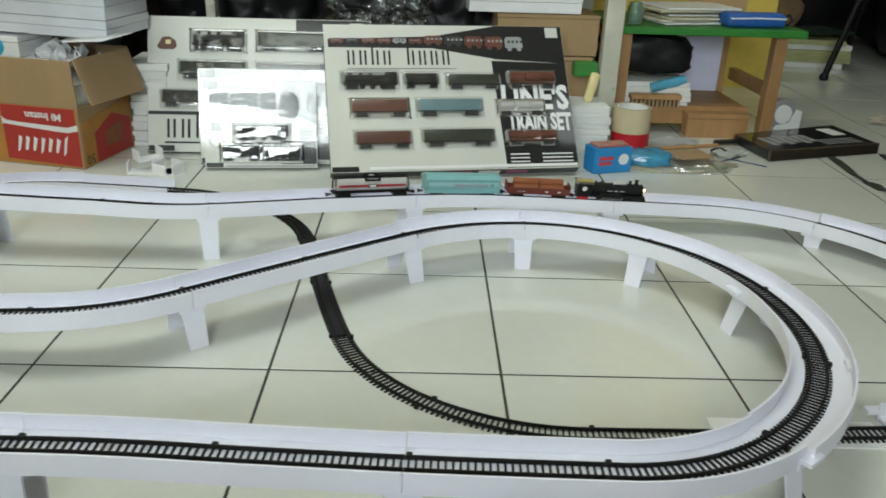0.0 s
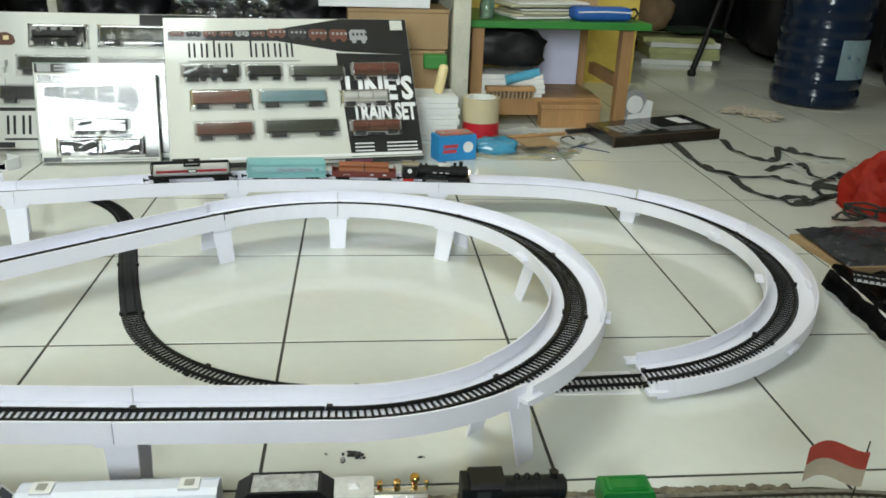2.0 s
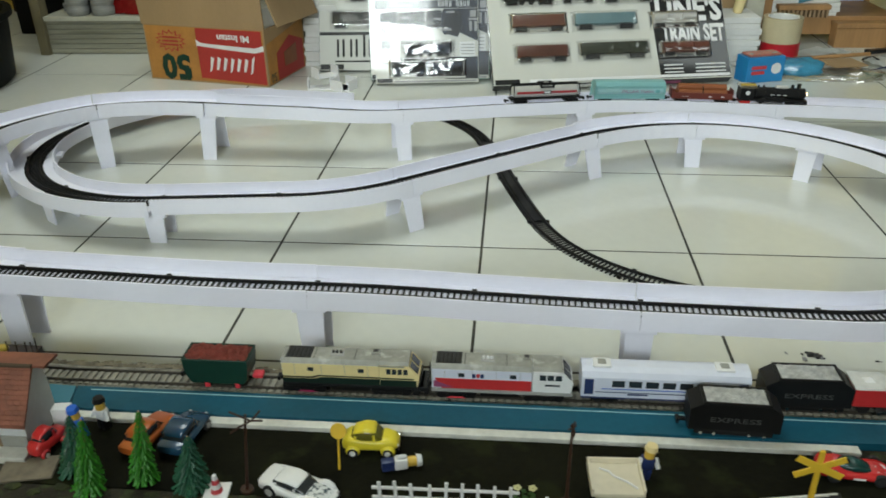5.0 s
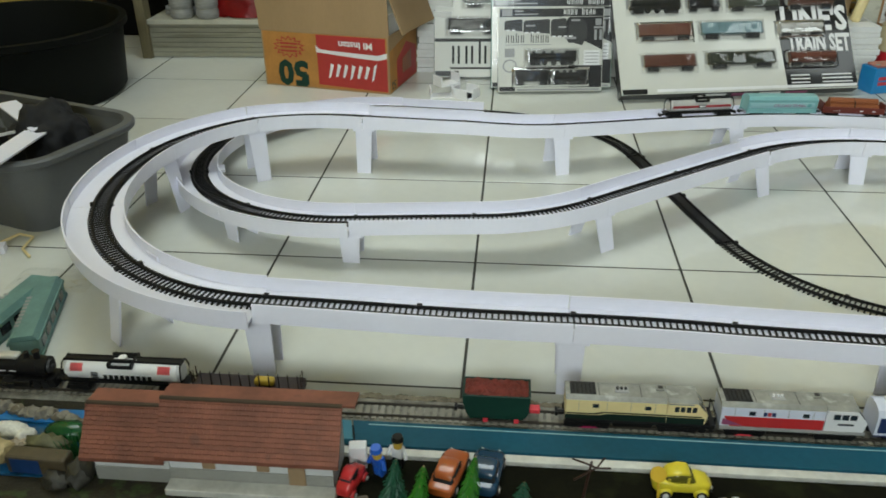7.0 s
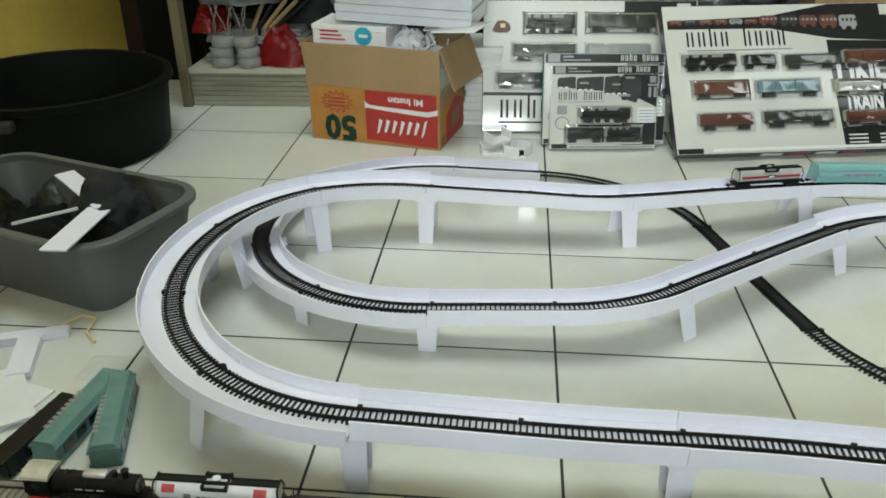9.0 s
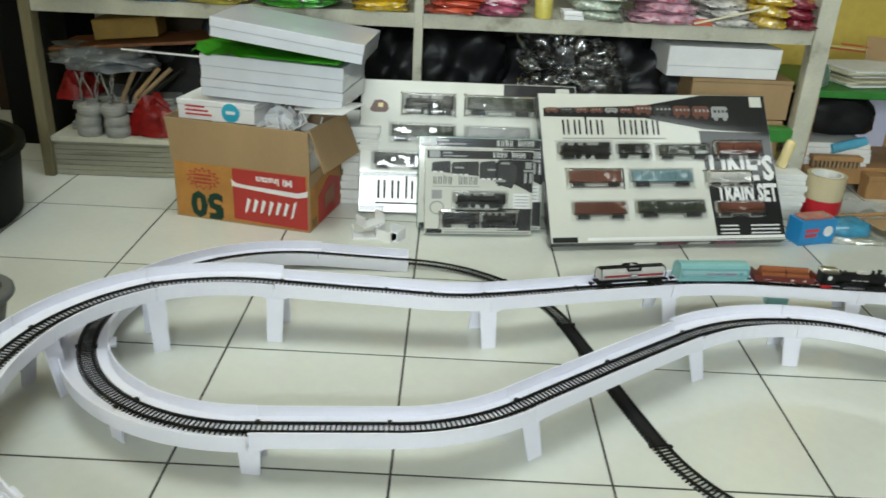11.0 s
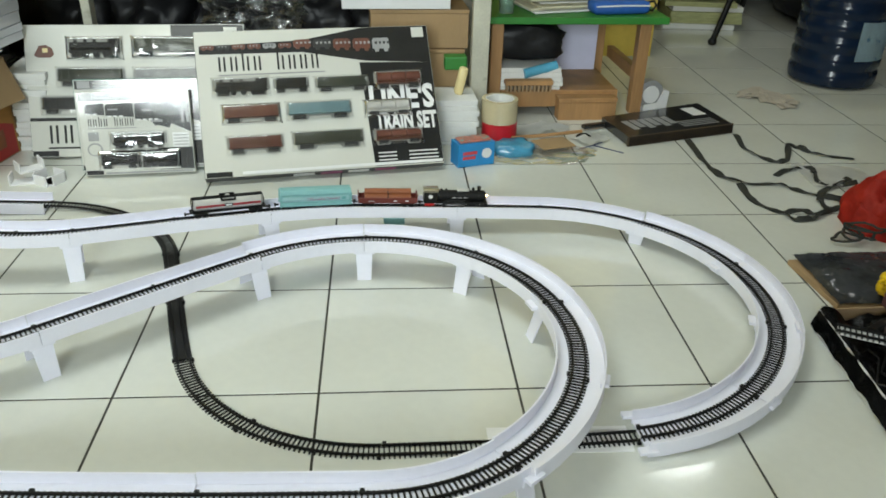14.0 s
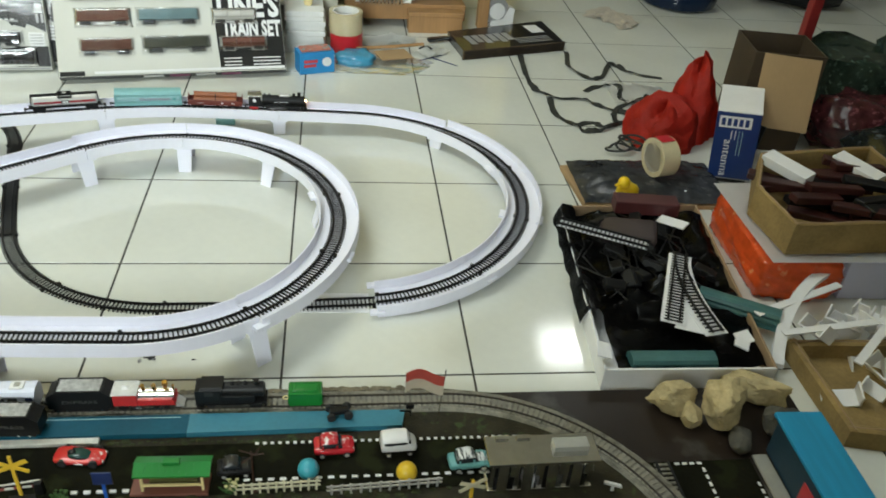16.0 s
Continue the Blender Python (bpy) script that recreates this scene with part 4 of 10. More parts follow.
# left bay of the shelf; its contents are coloured darker to stand for the dim light there
pile("book", -1.08, 1.56, 0.105, 13, (0.27, 0.20), "thin greyed exercise book in the shelf", "book", M_PAPERG, 0.016, (0.004, 0.010), group="books in the shelf")
pile("book", -0.74, 1.55, 0.105, 7, (0.24, 0.20), "thin greyed exercise book in the shelf", "book", M_PAPERG, 0.014, (0.004, 0.010), group="books in the shelf")
for _x, _y in ((-1.158, 1.424), (-1.092, 1.428)):
    for _k in range(3 - (_x > -0.92)):
        bm = B()
        lathe(bm, [(0.008, 0.0), (0.028, 0.0), (0.031, 0.006), (0.031, 0.020), (0.028, 0.026), (0.008, 0.026), (0.008, 0.0)], n=24)
        solid("paper_roll", bm, M_PAPERG, "small flattened paper roll stacked in the shelf", "paper roll", "paper rolls in the shelf", m=pose(_x + random.uniform(-0.004, 0.004), _y, 0.105 + _k * 0.0262, 0, 0, _k * 50), smooth=40)
M_REDBAG = surf("red polythene", (0.38, 0.015, 0.015), 0.35, var=0.25, bump=0.3)
M_DKBAG = surf("dark clutter filler", (0.020, 0.020, 0.018), 0.6, var=0.4, bump=0.4)
cloth_heap((-1.000, 1.452, 0.105), (0.17, 0.08, 0.115), M_REDBAG, "crumpled red plastic bag in the shelf", 5.0, 40, "red_bag")
cloth_heap((-1.205, 1.50, 0.185), (0.13, 0.12, 0.085), M_REDBAG, "red plastic bag on books in the shelf", 9.0, 40, "red_bag")
# Dark heap added behind the goods to fill the bay.
cloth_heap((-0.98, 1.63, 0.105), (0.52, 0.24, 0.23), M_DKBAG, "dark crumpled filler added behind the shelf goods", 12.0, 44, "dark_filler")
soft_bag("grey_bag", (-1.13, 1.50, 0.262), (0.22, 0.12, 0.055), surf("grey spotted cloth", (0.16, 0.17, 0.18), 0.3, second=(0.42, 0.43, 0.44), cover=0.03, scale=40, bump=0.5), "grey patterned cloth bundle in the shelf", rough=1.0, sub=4)
for _k in range(8):  # pale cords hanging in the bay
    bm = B()
    _x = -1.185 + 0.014 * _k
    tube(bm, [(_x + 0.012 * math.sin(q * 0.9 + _k * 2.3), 1.436 - 0.006 * math.sin(q * 1.3 + _k), 0.262 - 0.026 * q * (1 - 0.05 * (_k % 3))) for q in range(6)], 0.0017, 6)
    solid("cord", bm, M_PAPERG, "thin pale cord hanging among the shelf's clutter", "cord", "cords in the shelf", smooth=50)
soft_bag("blue_grey_bag", (-0.78, 1.66, 0.105), (0.28, 0.16, 0.30), surf("blue grey polythene", (0.10, 0.13, 0.16), 0.3, var=0.3), "large blue-grey plastic bag in the shelf")
solid("loose_board", one_box((-0.23, -0.09, 0), (0.23, 0.09, 0.008), 0.001), surf("orange brown board", (0.20, 0.075, 0.025), 0.5, var=0.2), "orange brown board laid across the bay", "board", m=pose(-1.03, 1.56, 0.325, 0, -5, 3))
solid("yellow_box", one_box((-0.08, -0.05, 0), (0.08, 0.05, 0.05), 0.003), surf("dull yellow card", (0.26, 0.16, 0.03), 0.7, var=0.2), "dull yellow carton on the loose board", "box", m=pose(-1.08, 1.56, 0.336, 0, -5, 6))
for _k in range(5):
    bm = B()
    tube(bm, [(-1.09 + 0.02 * _k, 1.475, 0.15), (-1.08 + 0.015 * _k, 1.465, 0.20), (-1.05 + 0.03 * _k, 1.485, 0.27)], 0.006, 8)
    solid("plastic_stick", bm, (M_KRAFTIN, M_BLACK, M_KRAFT)[_k % 3], "thin stick standing among the clutter in the shelf", "stick", "sticks in the shelf")
solid("white_rod", one_box((-0.12, -0.002, -0.002), (0.12, 0.002, 0.002)), M_WHITEP, "thin white plastic rod sticking out of the shelf", "rod", m=pose(-0.93, 1.40, 0.325, 0, 2, -3))
pile("paper_sheaf", -0.455, 1.375, 0.0, 14, (0.10, 0.16), "stacked sheaf of white paper beside the carton", "paper", M_PAPER, thick=(0.010, 0.020), group="paper sheaves by the carton")
# middle bay
for _x, _w, _h in ((-0.22, 0.24, 0.27), (0.0, 0.26, 0.24), (0.22, 0.24, 0.26), (0.42, 0.28, 0.24), (-0.42, 0.16, 0.26)):
    soft_bag("black_bag", (_x, 1.70, 0.105), (_w, 0.20, _h), M_BAGK, "crumpled black plastic bag filling the shelf", group="black bags in the shelf", rough=0.9, sub=4)
_o = soft_bag("clear_bag", (0.055, 1.53, 0.24), (0.21, 0.11, 0.145), M_BAGC, "crinkled clear plastic bag on the boxes", rough=1.3, sub=5)
_o.visible_shadow = False
solid("bag_prop", one_box((-0.13, -0.06, 0), (0.17, 0.05, 0.135), 0.002), M_BAGK, "black packed bundle under the clear bag", "bundle", m=pose(0.03, 1.55, 0.105))
flat_box("white_box", pose(0.298, 1.485, 0.318, 0, 0, 3), (0.285, 0.16, 0.076), "plain white box on a brown carton in the shelf", group="white boxes in the shelf", seams=(0.35,))
_t = flat_box("brown_box", pose(0.372, 1.495, 0.213, 0, 0, 3), (0.262, 0.16, 0.103), "brown cardboard box in the shelf", M_KRAFT, seams=(0.9,))
flat_box("brown_box", pose(0.40, 1.495, 0.106, 0, 0, 3), (0.225, 0.16, 0.105), "brown cardboard box in the shelf", M_KRAFT, seams=(0.9,))
pile("paper_sheaf", 0.595, 1.395, 0.0, 9, (0.11, 0.12), "sheaf of yellowed paper beside the shelf post", "paper", M_PAPER, thick=(0.010, 0.016), group="paper sheaves by the post")
solid("pestle", one_box((-0.012, -0.012, 0), (0.012, 0.012, 0.075), 0.008), M_CREAM, "cream plastic handle standing on paper", "handle", m=pose(0.60, 1.40, 0.118, 0, 12, 0), smooth=50)
solid("green_pack", one_box((-0.03, -0.02, 0), (0.03, 0.02, 0.035), 0.004), M_GREENT, "green packet in the shelf", "packet", m=pose(0.595, 1.445, 0.175))
# goods along the shelf board
GOODS = ((-1.15, 0.16, 0.05, (0.55, 0.53, 0.50)), (-0.98, 0.14, 0.06, (0.05, 0.16, 0.30)), (-0.82, 0.13, 0.05, (0.55, 0.45, 0.06)), (-0.62, 0.20, 0.055, (0.06, 0.42, 0.04)), (-0.43, 0.14, 0.05, (0.70, 0.45, 0.02)),
         (-0.24, 0.13, 0.035, (0.60, 0.10, 0.05)), (-0.13, 0.12, 0.05, (0.45, 0.10, 0.18)), (0.11, 0.11, 0.05, (0.35, 0.42, 0.34)), (0.27, 0.14, 0.055, (0.62, 0.36, 0.45)),
         (0.42, 0.12, 0.045, (0.60, 0.58, 0.55)), (0.53, 0.10, 0.06, (0.62, 0.42, 0.05)), (0.60, 0.08, 0.055, (0.22, 0.02, 0.04)))
for _k, (_x, _w, _h, _c) in enumerate(GOODS):
    _m = surf("printed packet", tuple(0.7 * v for v in _c), 0.2, var=0.5, scale=45, second=((0.05, 0.04, 0.05), (0.55, 0.50, 0.42), (0.45, 0.08, 0.10))[_k % 3], cover=0.06, coat=0.6)
    for _j in range(3):  # a slumped pile of flat packets
        soft_bag("goods_packet", (_x + random.uniform(-0.012, 0.012), 1.485 + 0.04 * _x + 0.012 * _j, 0.447 + _j * _h * 0.42), (_w * random.uniform(0.9, 1.1), 0.13, _h * 0.5), _m, "bright printed flat packet of goods on the shelf", "packet", 0.55, 3, "goods on the shelf", random.uniform(-8, 8))
bm = B()
lathe(bm, [(0.020, 0.0), (0.022, 0.004), (0.022, 0.05), (0.017, 0.06), (0.010, 0.07), (0.010, 0.085)], n=20)
solid("bottle", bm, surf("yellow label", (0.60, 0.52, 0.12), 0.4, var=0.2), "small yellow labelled bottle on the shelf", "bottle", m=pose(-0.03, 1.455, 0.447), smooth=40)
flat_box("small_box", pose(0.02, 1.44, 0.447, 0, 0, 4), (0.08, 0.05, 0.022), "small white box on the shelf edge", group="small boxes on the shelf")
_t = flat_box("small_box", pose(0.33, 1.455, 0.447, 0, 0, 6), (0.09, 0.04, 0.02), "small red and white box on the shelf edge", M_CARD2, group="small boxes on the shelf")
plate(_t, "print", 0.0, 0.001, 0.055, 0.018, surf("coral print", (0.60, 0.12, 0.07), 0.5), 0.0016)
solid("wood_stick", one_box((-0.09, -0.003, 0), (0.09, 0.003, 0.004)), M_PAPERY, "pale stick lying on the goods", "stick", m=pose(0.42, 1.44, 0.475, 0, -14, 4))


# the small green topped table
def small_table():
    t = thing("small_table", pose(0.69, 1.56, 0, 0, 0, 2), "low wooden table with a green painted top", "table")
    part("tabletop", one_box((0.0, 0, 0.266), (0.52, 0.36, 0.285), 0.002), M_GREENT, t, "green painted top")
    for x, y in ((0.018, 0.02), (0.445, 0.02), (0.018, 0.30), (0.40, 0.30)):
        part("leg", one_box((x, y, 0), (x + 0.034, y + 0.034, 0.266), 0.002), M_WOOD, t)
    part("rail", one_box((0.052, 0.012, 0.026), (0.40, 0.024, 0.075), 0.002), M_WOOD, t)
    part("rail", one_box((0.445, 0.055, 0.10), (0.467, 0.30, 0.135), 0.002), M_WOOD, t)
    part("lower_board", one_box((0.052, 0.026, 0.060), (0.40, 0.30, 0.072)), M_WOOD, t)


small_table()
_tm = pose(0.69, 1.56, 0, 0, 0, 2)
solid("white_board", one_box((0, 0, 0), (0.20, 0.008, 0.19), 0.001), M_LILAC, "lilac white board standing on the table's lower shelf", "board", m=_tm @ pose(0.19, 0.24, 0.073))
soft_bag("black_bag", (0.80, 1.66, 0.155), (0.24, 0.14, 0.10), M_BAGK, "flat black plastic bag under the table", group="bags under the table", rough=0.5)
pile("paper_sheaf", 0.82, 1.66, 0.073, 5, (0.20, 0.14), "white papers on the table's lower shelf", "paper", M_PAPER, thick=(0.010, 0.014), group="papers under the table")
bm = B()
cyl(bm, (-0.05, 0, 0.014), (0.05, 0, 0.014), 0.014, n=16)
solid("blue_tube", bm, surf("light blue foil", (0.10, 0.38, 0.55), 0.25, var=0.15), "light blue tube lying under the table", "tube", m=_tm @ pose(0.17, 0.03, 0.118, 0, -12, 8), smooth=40)
_t = thing("brush", _tm @ pose(0.06, -0.01, 0.075), "brown brush with coarse bristles on the low shelf", "brush")
part("brush_back", one_box((0, 0, 0.020), (0.14, 0.03, 0.034), 0.003), M_WOOD, _t)
for _k in range(12):
    part("tuft", one_box((0.004 + _k * 0.0115, 0.006, 0.0), (0.010 + _k * 0.0115, 0.024, 0.0199)), M_KRAFTIN, _t)
flat_box("brown_box", _tm @ pose(0.215, -0.035, 0.0, 0, 0, 0), (0.17, 0.045, 0.066), "small tan wooden box before the table", M_WOOD, seams=(0.8,))
# on the table
pile("paper_sheaf", 0.93, 1.74, 0.287, 7, (0.22, 0.17), "untidy sheaf of papers on the table", "paper", M_PAPERY, 0.03, (0.003, 0.008), 14, group="papers on the table")
solid("envelope", one_box((-0.08, -0.055, 0), (0.08, 0.055, 0.003)), M_KRAFT, "brown envelope leaning on the papers", "envelope", m=pose(1.03, 1.80, 0.345, 50, 0, -18))
bm = B()
box(bm, (-0.085, -0.035, 0), (0.085, 0.035, 0.036), 0.012)
_case = thing("pencil_case", pose(1.075, 1.64, 0.286, 0, 0, 8), "blue zipped pencil case on the green table", "pencil case")
part("case_body", bm, surf("blue cloth", (0.02, 0.11, 0.42), 0.6, var=0.2, bump=0.3), _case, smooth=50)
bm = B()
tube(bm, [(-0.08, -0.036, 0.024), (0.0, -0.0375, 0.026), (0.08, -0.036, 0.024)], 0.0022, 6)
part("zip", bm, M_WHITEP, _case)
bm = B()
tube(bm, [(0.083, 0, 0.026), (0.105, -0.005, 0.032), (0.112, -0.01, 0.020), (0.100, -0.012, 0.006), (0.084, -0.012, 0.010)], 0.004, 6)
part("strap", bm, M_BLACK, _case)
bm = B()
lathe(bm, [(0.020, 0.0), (0.021, 0.003), (0.021, 0.040), (0.016, 0.048), (0.016, 0.056), (0.013, 0.056), (0.013, 0.046), (0.018, 0.038), (0.018, 0.004)], n=20)
solid("glass_jar", bm, surf("green glass", (0.5, 0.7, 0.6), 0.05, trans=0.85, var=0.02), "small greenish glass jar on the table", "jar", m=pose(0.75, 1.62, 0.286), smooth=40)
for _k in range(3):
    solid("ruler", one_box((-0.09, -0.012, 0), (0.09, 0.012, 0.002)), (M_INKRED, M_CREAM, M_REDP)[_k], "flat coloured strip among papers on the table", "strip", "strips on the table", m=pose(0.88 + 0.05 * _k, 1.84, 0.35 + 0.004 * _k, 0, 4, 5 - 6 * _k))


# rolls of tape
def tape_roll(name, m, r, w, core, colour, label):
    t = thing(name, m, label, "tape roll", "rolls of tape")
    bm = B()
    lathe(bm, [(core, 0.0), (r, 0.0), (r, w), (core, w), (core, 0.0)], n=36)
    part("tape", bm, colour, t, smooth=40)
    bm = B()
    lathe(bm, [(core - 0.004, 0.0), (core - 0.0003, 0.0), (core - 0.0003, w + 0.0005), (core - 0.004, w + 0.0005), (core - 0.004, 0.0)], n=36)
    part("core", bm, M_PAPER, t, "pale cardboard core", smooth=40)
    return t


M_TAPEC = surf("tan packing tape", (0.58, 0.50, 0.32), 0.22, var=0.06, coat=0.4)
M_TAPER = surf("red tape", (0.55, 0.02, 0.03), 0.3, var=0.06)
tape_roll("tape_roll", pose(0.712, 1.372, 0.0), 0.047, 0.056, 0.038, M_TAPER, "roll of red tape lying flat on the floor")
tape_roll("tape_roll", pose(0.710, 1.372, 0.0565), 0.048, 0.060, 0.038, M_TAPEC, "roll of clear tan tape on top of a red one")
_t = thing("toy_packet", pose(0.585, 1.172, 0, 0, 0, 18), "blue boxed toy car packet on the floor", "packet")
bm = B()
box(bm, (0, 0, 0), (0.098, 0.05, 0.060), 0.0015)
part("box_body", bm, surf("bright blue print", (0.02, 0.24, 0.55), 0.35, var=0.1), _t)
plate(_t, "print", 0.012, 0.032, 0.050, 0.040, M_INKRED, 0.0002)
plate(_t, "print", 0.012, 0.020, 0.046, 0.028, M_INKRED, 0.0002)
bm = B()
cyl(bm, (0.076, -0.0015, 0.032), (0.076, -0.0002, 0.032), 0.013, n=20)
part("print", bm, M_INKW, _t)
bm = B()
box(bm, (0.008, 0.006, 0.0602), (0.090, 0.044, 0.066), 0.002)
part("print", bm, surf("pinkish print", (0.45, 0.16, 0.12), 0.4, var=0.3, second=(0.1, 0.4, 0.4), cover=0.05, scale=60), _t)
soft_bag("blue_bag", (0.735, 1.27, 0.0), (0.10, 0.07, 0.035), surf("blue film", (0.05, 0.25, 0.40), 0.2, var=0.3), "crumpled blue plastic wrapper on the floor", rough=0.6)
_o = soft_bag("clear_bag", (0.80, 1.26, 0.0), (0.24, 0.13, 0.012), M_THINC, "flat clear plastic wrapper on the floor", rough=0.8, sub=4)
_o.visible_shadow = False
bm = B()
tube(bm, [(0, 0, 0.005), (0.10, 0.02, 0.006), (0.20, 0.05, 0.006)], 0.005, 8)
solid("knife_handle", bm, M_WOOD, "thin wooden handle lying on the wrapper", "handle", m=pose(0.74, 1.33, 0.016))
bm = B()
tube(bm, [(0.0, 0, 0), (0.012, 0.008, 0.003), (0.026, 0.006, 0.004), (0.036, -0.006, 0.0)], 0.0045, 8)
solid("hook", bm, M_BLACK, "black curved hook lying on the floor", "hook", m=pose(0.93, 1.385, 0.005))
for _x, _y, _w, _r in ((0.80, 1.43, 0.11, 20), (0.87, 1.45, 0.09, -30), (0.84, 1.33, 0.10, 65), (0.965, 1.36, 0.09, 40)):
    bm = B()
    sheet(bm, 8, 6, lambda a, b: (_w * (a - 0.5), _w * 0.7 * (b - 0.5), 0.006 + 0.016 * abs(noise.noise(Vector((a * 2.5 + _x * 9, b * 2.5, _y))))), 0.0006)
    solid("paper_scrap", bm, M_PAPER, "crumpled white paper scrap on the floor", "paper scrap", "paper scraps", m=pose(_x, _y, 0.0, 0, 0, _r), smooth=50)
solid("tan_card", one_box((-0.05, -0.03, 0), (0.05, 0.03, 0.003)), M_KRAFT, "tan card lying on the floor", "card", m=pose(0.845, 1.29, 0.02, 4, 3, 24))
for _x, _y, _r in ((0.955, 1.325, 35), (0.995, 1.30, -40)):
    solid("dark_stick", one_box((-0.045, -0.0012, 0), (0.045, 0.0012, 0.002)), M_NAVY, "thin dark stick on the floor", "stick", "sticks on the floor", m=pose(_x, _y, 0.0003, 0, 0, _r))
# tape dispenser
_t = thing("tape_dispenser", pose(1.205, 1.625, 0, 0, 0, 12), "white plastic tape dispenser on the floor by the table", "tape dispenser")
bm = B()
prism(bm, [(-0.035, 0), (0.045, 0), (0.048, 0.062), (0.030, 0.066), (0.012, 0.030), (-0.030, 0.024)], "y", -0.018, 0.018)
part("body", bm, M_WHITEP, _t)
bm = B()
for _s in (-0.012,):
    cyl(bm, (-0.012, -0.014, 0.055), (-0.012, 0.014, 0.055), 0.042, n=28)
part("wheel", bm, M_BOXG, _t, smooth=40)
bm = B()
cyl(bm, (-0.012, -0.019, 0.055), (-0.012, -0.0145, 0.055), 0.026, n=24)
part("hub", bm, M_WHITEP, _t)
# white foam offcuts by the carton
for _k, (_x, _y, _z, _r) in enumerate(((-0.445, 1.075, 0.0, 10), (-0.395, 1.095, 0.0, -25), (-0.42, 1.085, 0.024, 40), (-0.36, 1.065, 0.0, 60))):
    card_piece(pose(_x, _y, _z, 0, 0, _r), 0.055, 0.024, 0.035, "pale foam offcut lying on the floor")


# ---- toy trains: x forward, running on z = 0 ----
M_WHEEL = surf("dark wheel metal", (0.03, 0.03, 0.03), 0.35, metal=0.4, var=0.2)
M_SKYBLUE = surf("pale sky plastic", (0.30, 0.50, 0.52), 0.35, var=0.06)


def wheelset(parent, x, r=0.005, width=0.0205, material=M_WHEEL):
    bm = B()
    for s in (-1, 1):
        cyl(bm, (x, s * width / 2 - 0.0016, r), (x, s * width / 2 + 0.0016, r), r, n=14)
    cyl(bm, (x, -width / 2, r), (x, width / 2, r), 0.001, n=6)
    part("wheelset", bm, material, parent, smooth=40)


def bogie(parent, x, material=M_BLACK, gap=0.014):
    bm = B()
    box(bm, (x - 0.013, -0.0115, 0.0035), (x + 0.013, 0.0115, 0.0095), 0.001)
    for s in (-1, 1):
        prism(bm, [(x - 0.014, 0.004), (x + 0.014, 0.004), (x + 0.011, 0.009), (x - 0.011, 0.009)], "y", s * 0.0125 - 0.0011, s * 0.0125 + 0.0011)
    part("bogie", bm, material, parent)
    for k in (-1, 1):
        wheelset(parent, x + k * gap / 2, 0.0046, 0.0195)


def coupler(parent, x, d, material=None):
    bm = B()
    box(bm, (min(x, x + d * 0.009), -0.0018, 0.006), (max(x, x + d * 0.009), 0.0018, 0.0085))
    box(bm, (x + d * 0.008 - 0.0015, -0.004, 0.0045), (x + d * 0.008 + 0.0015, 0.004, 0.0095), 0.0005)
    part("coupler", bm, material or M_BLACK, parent)


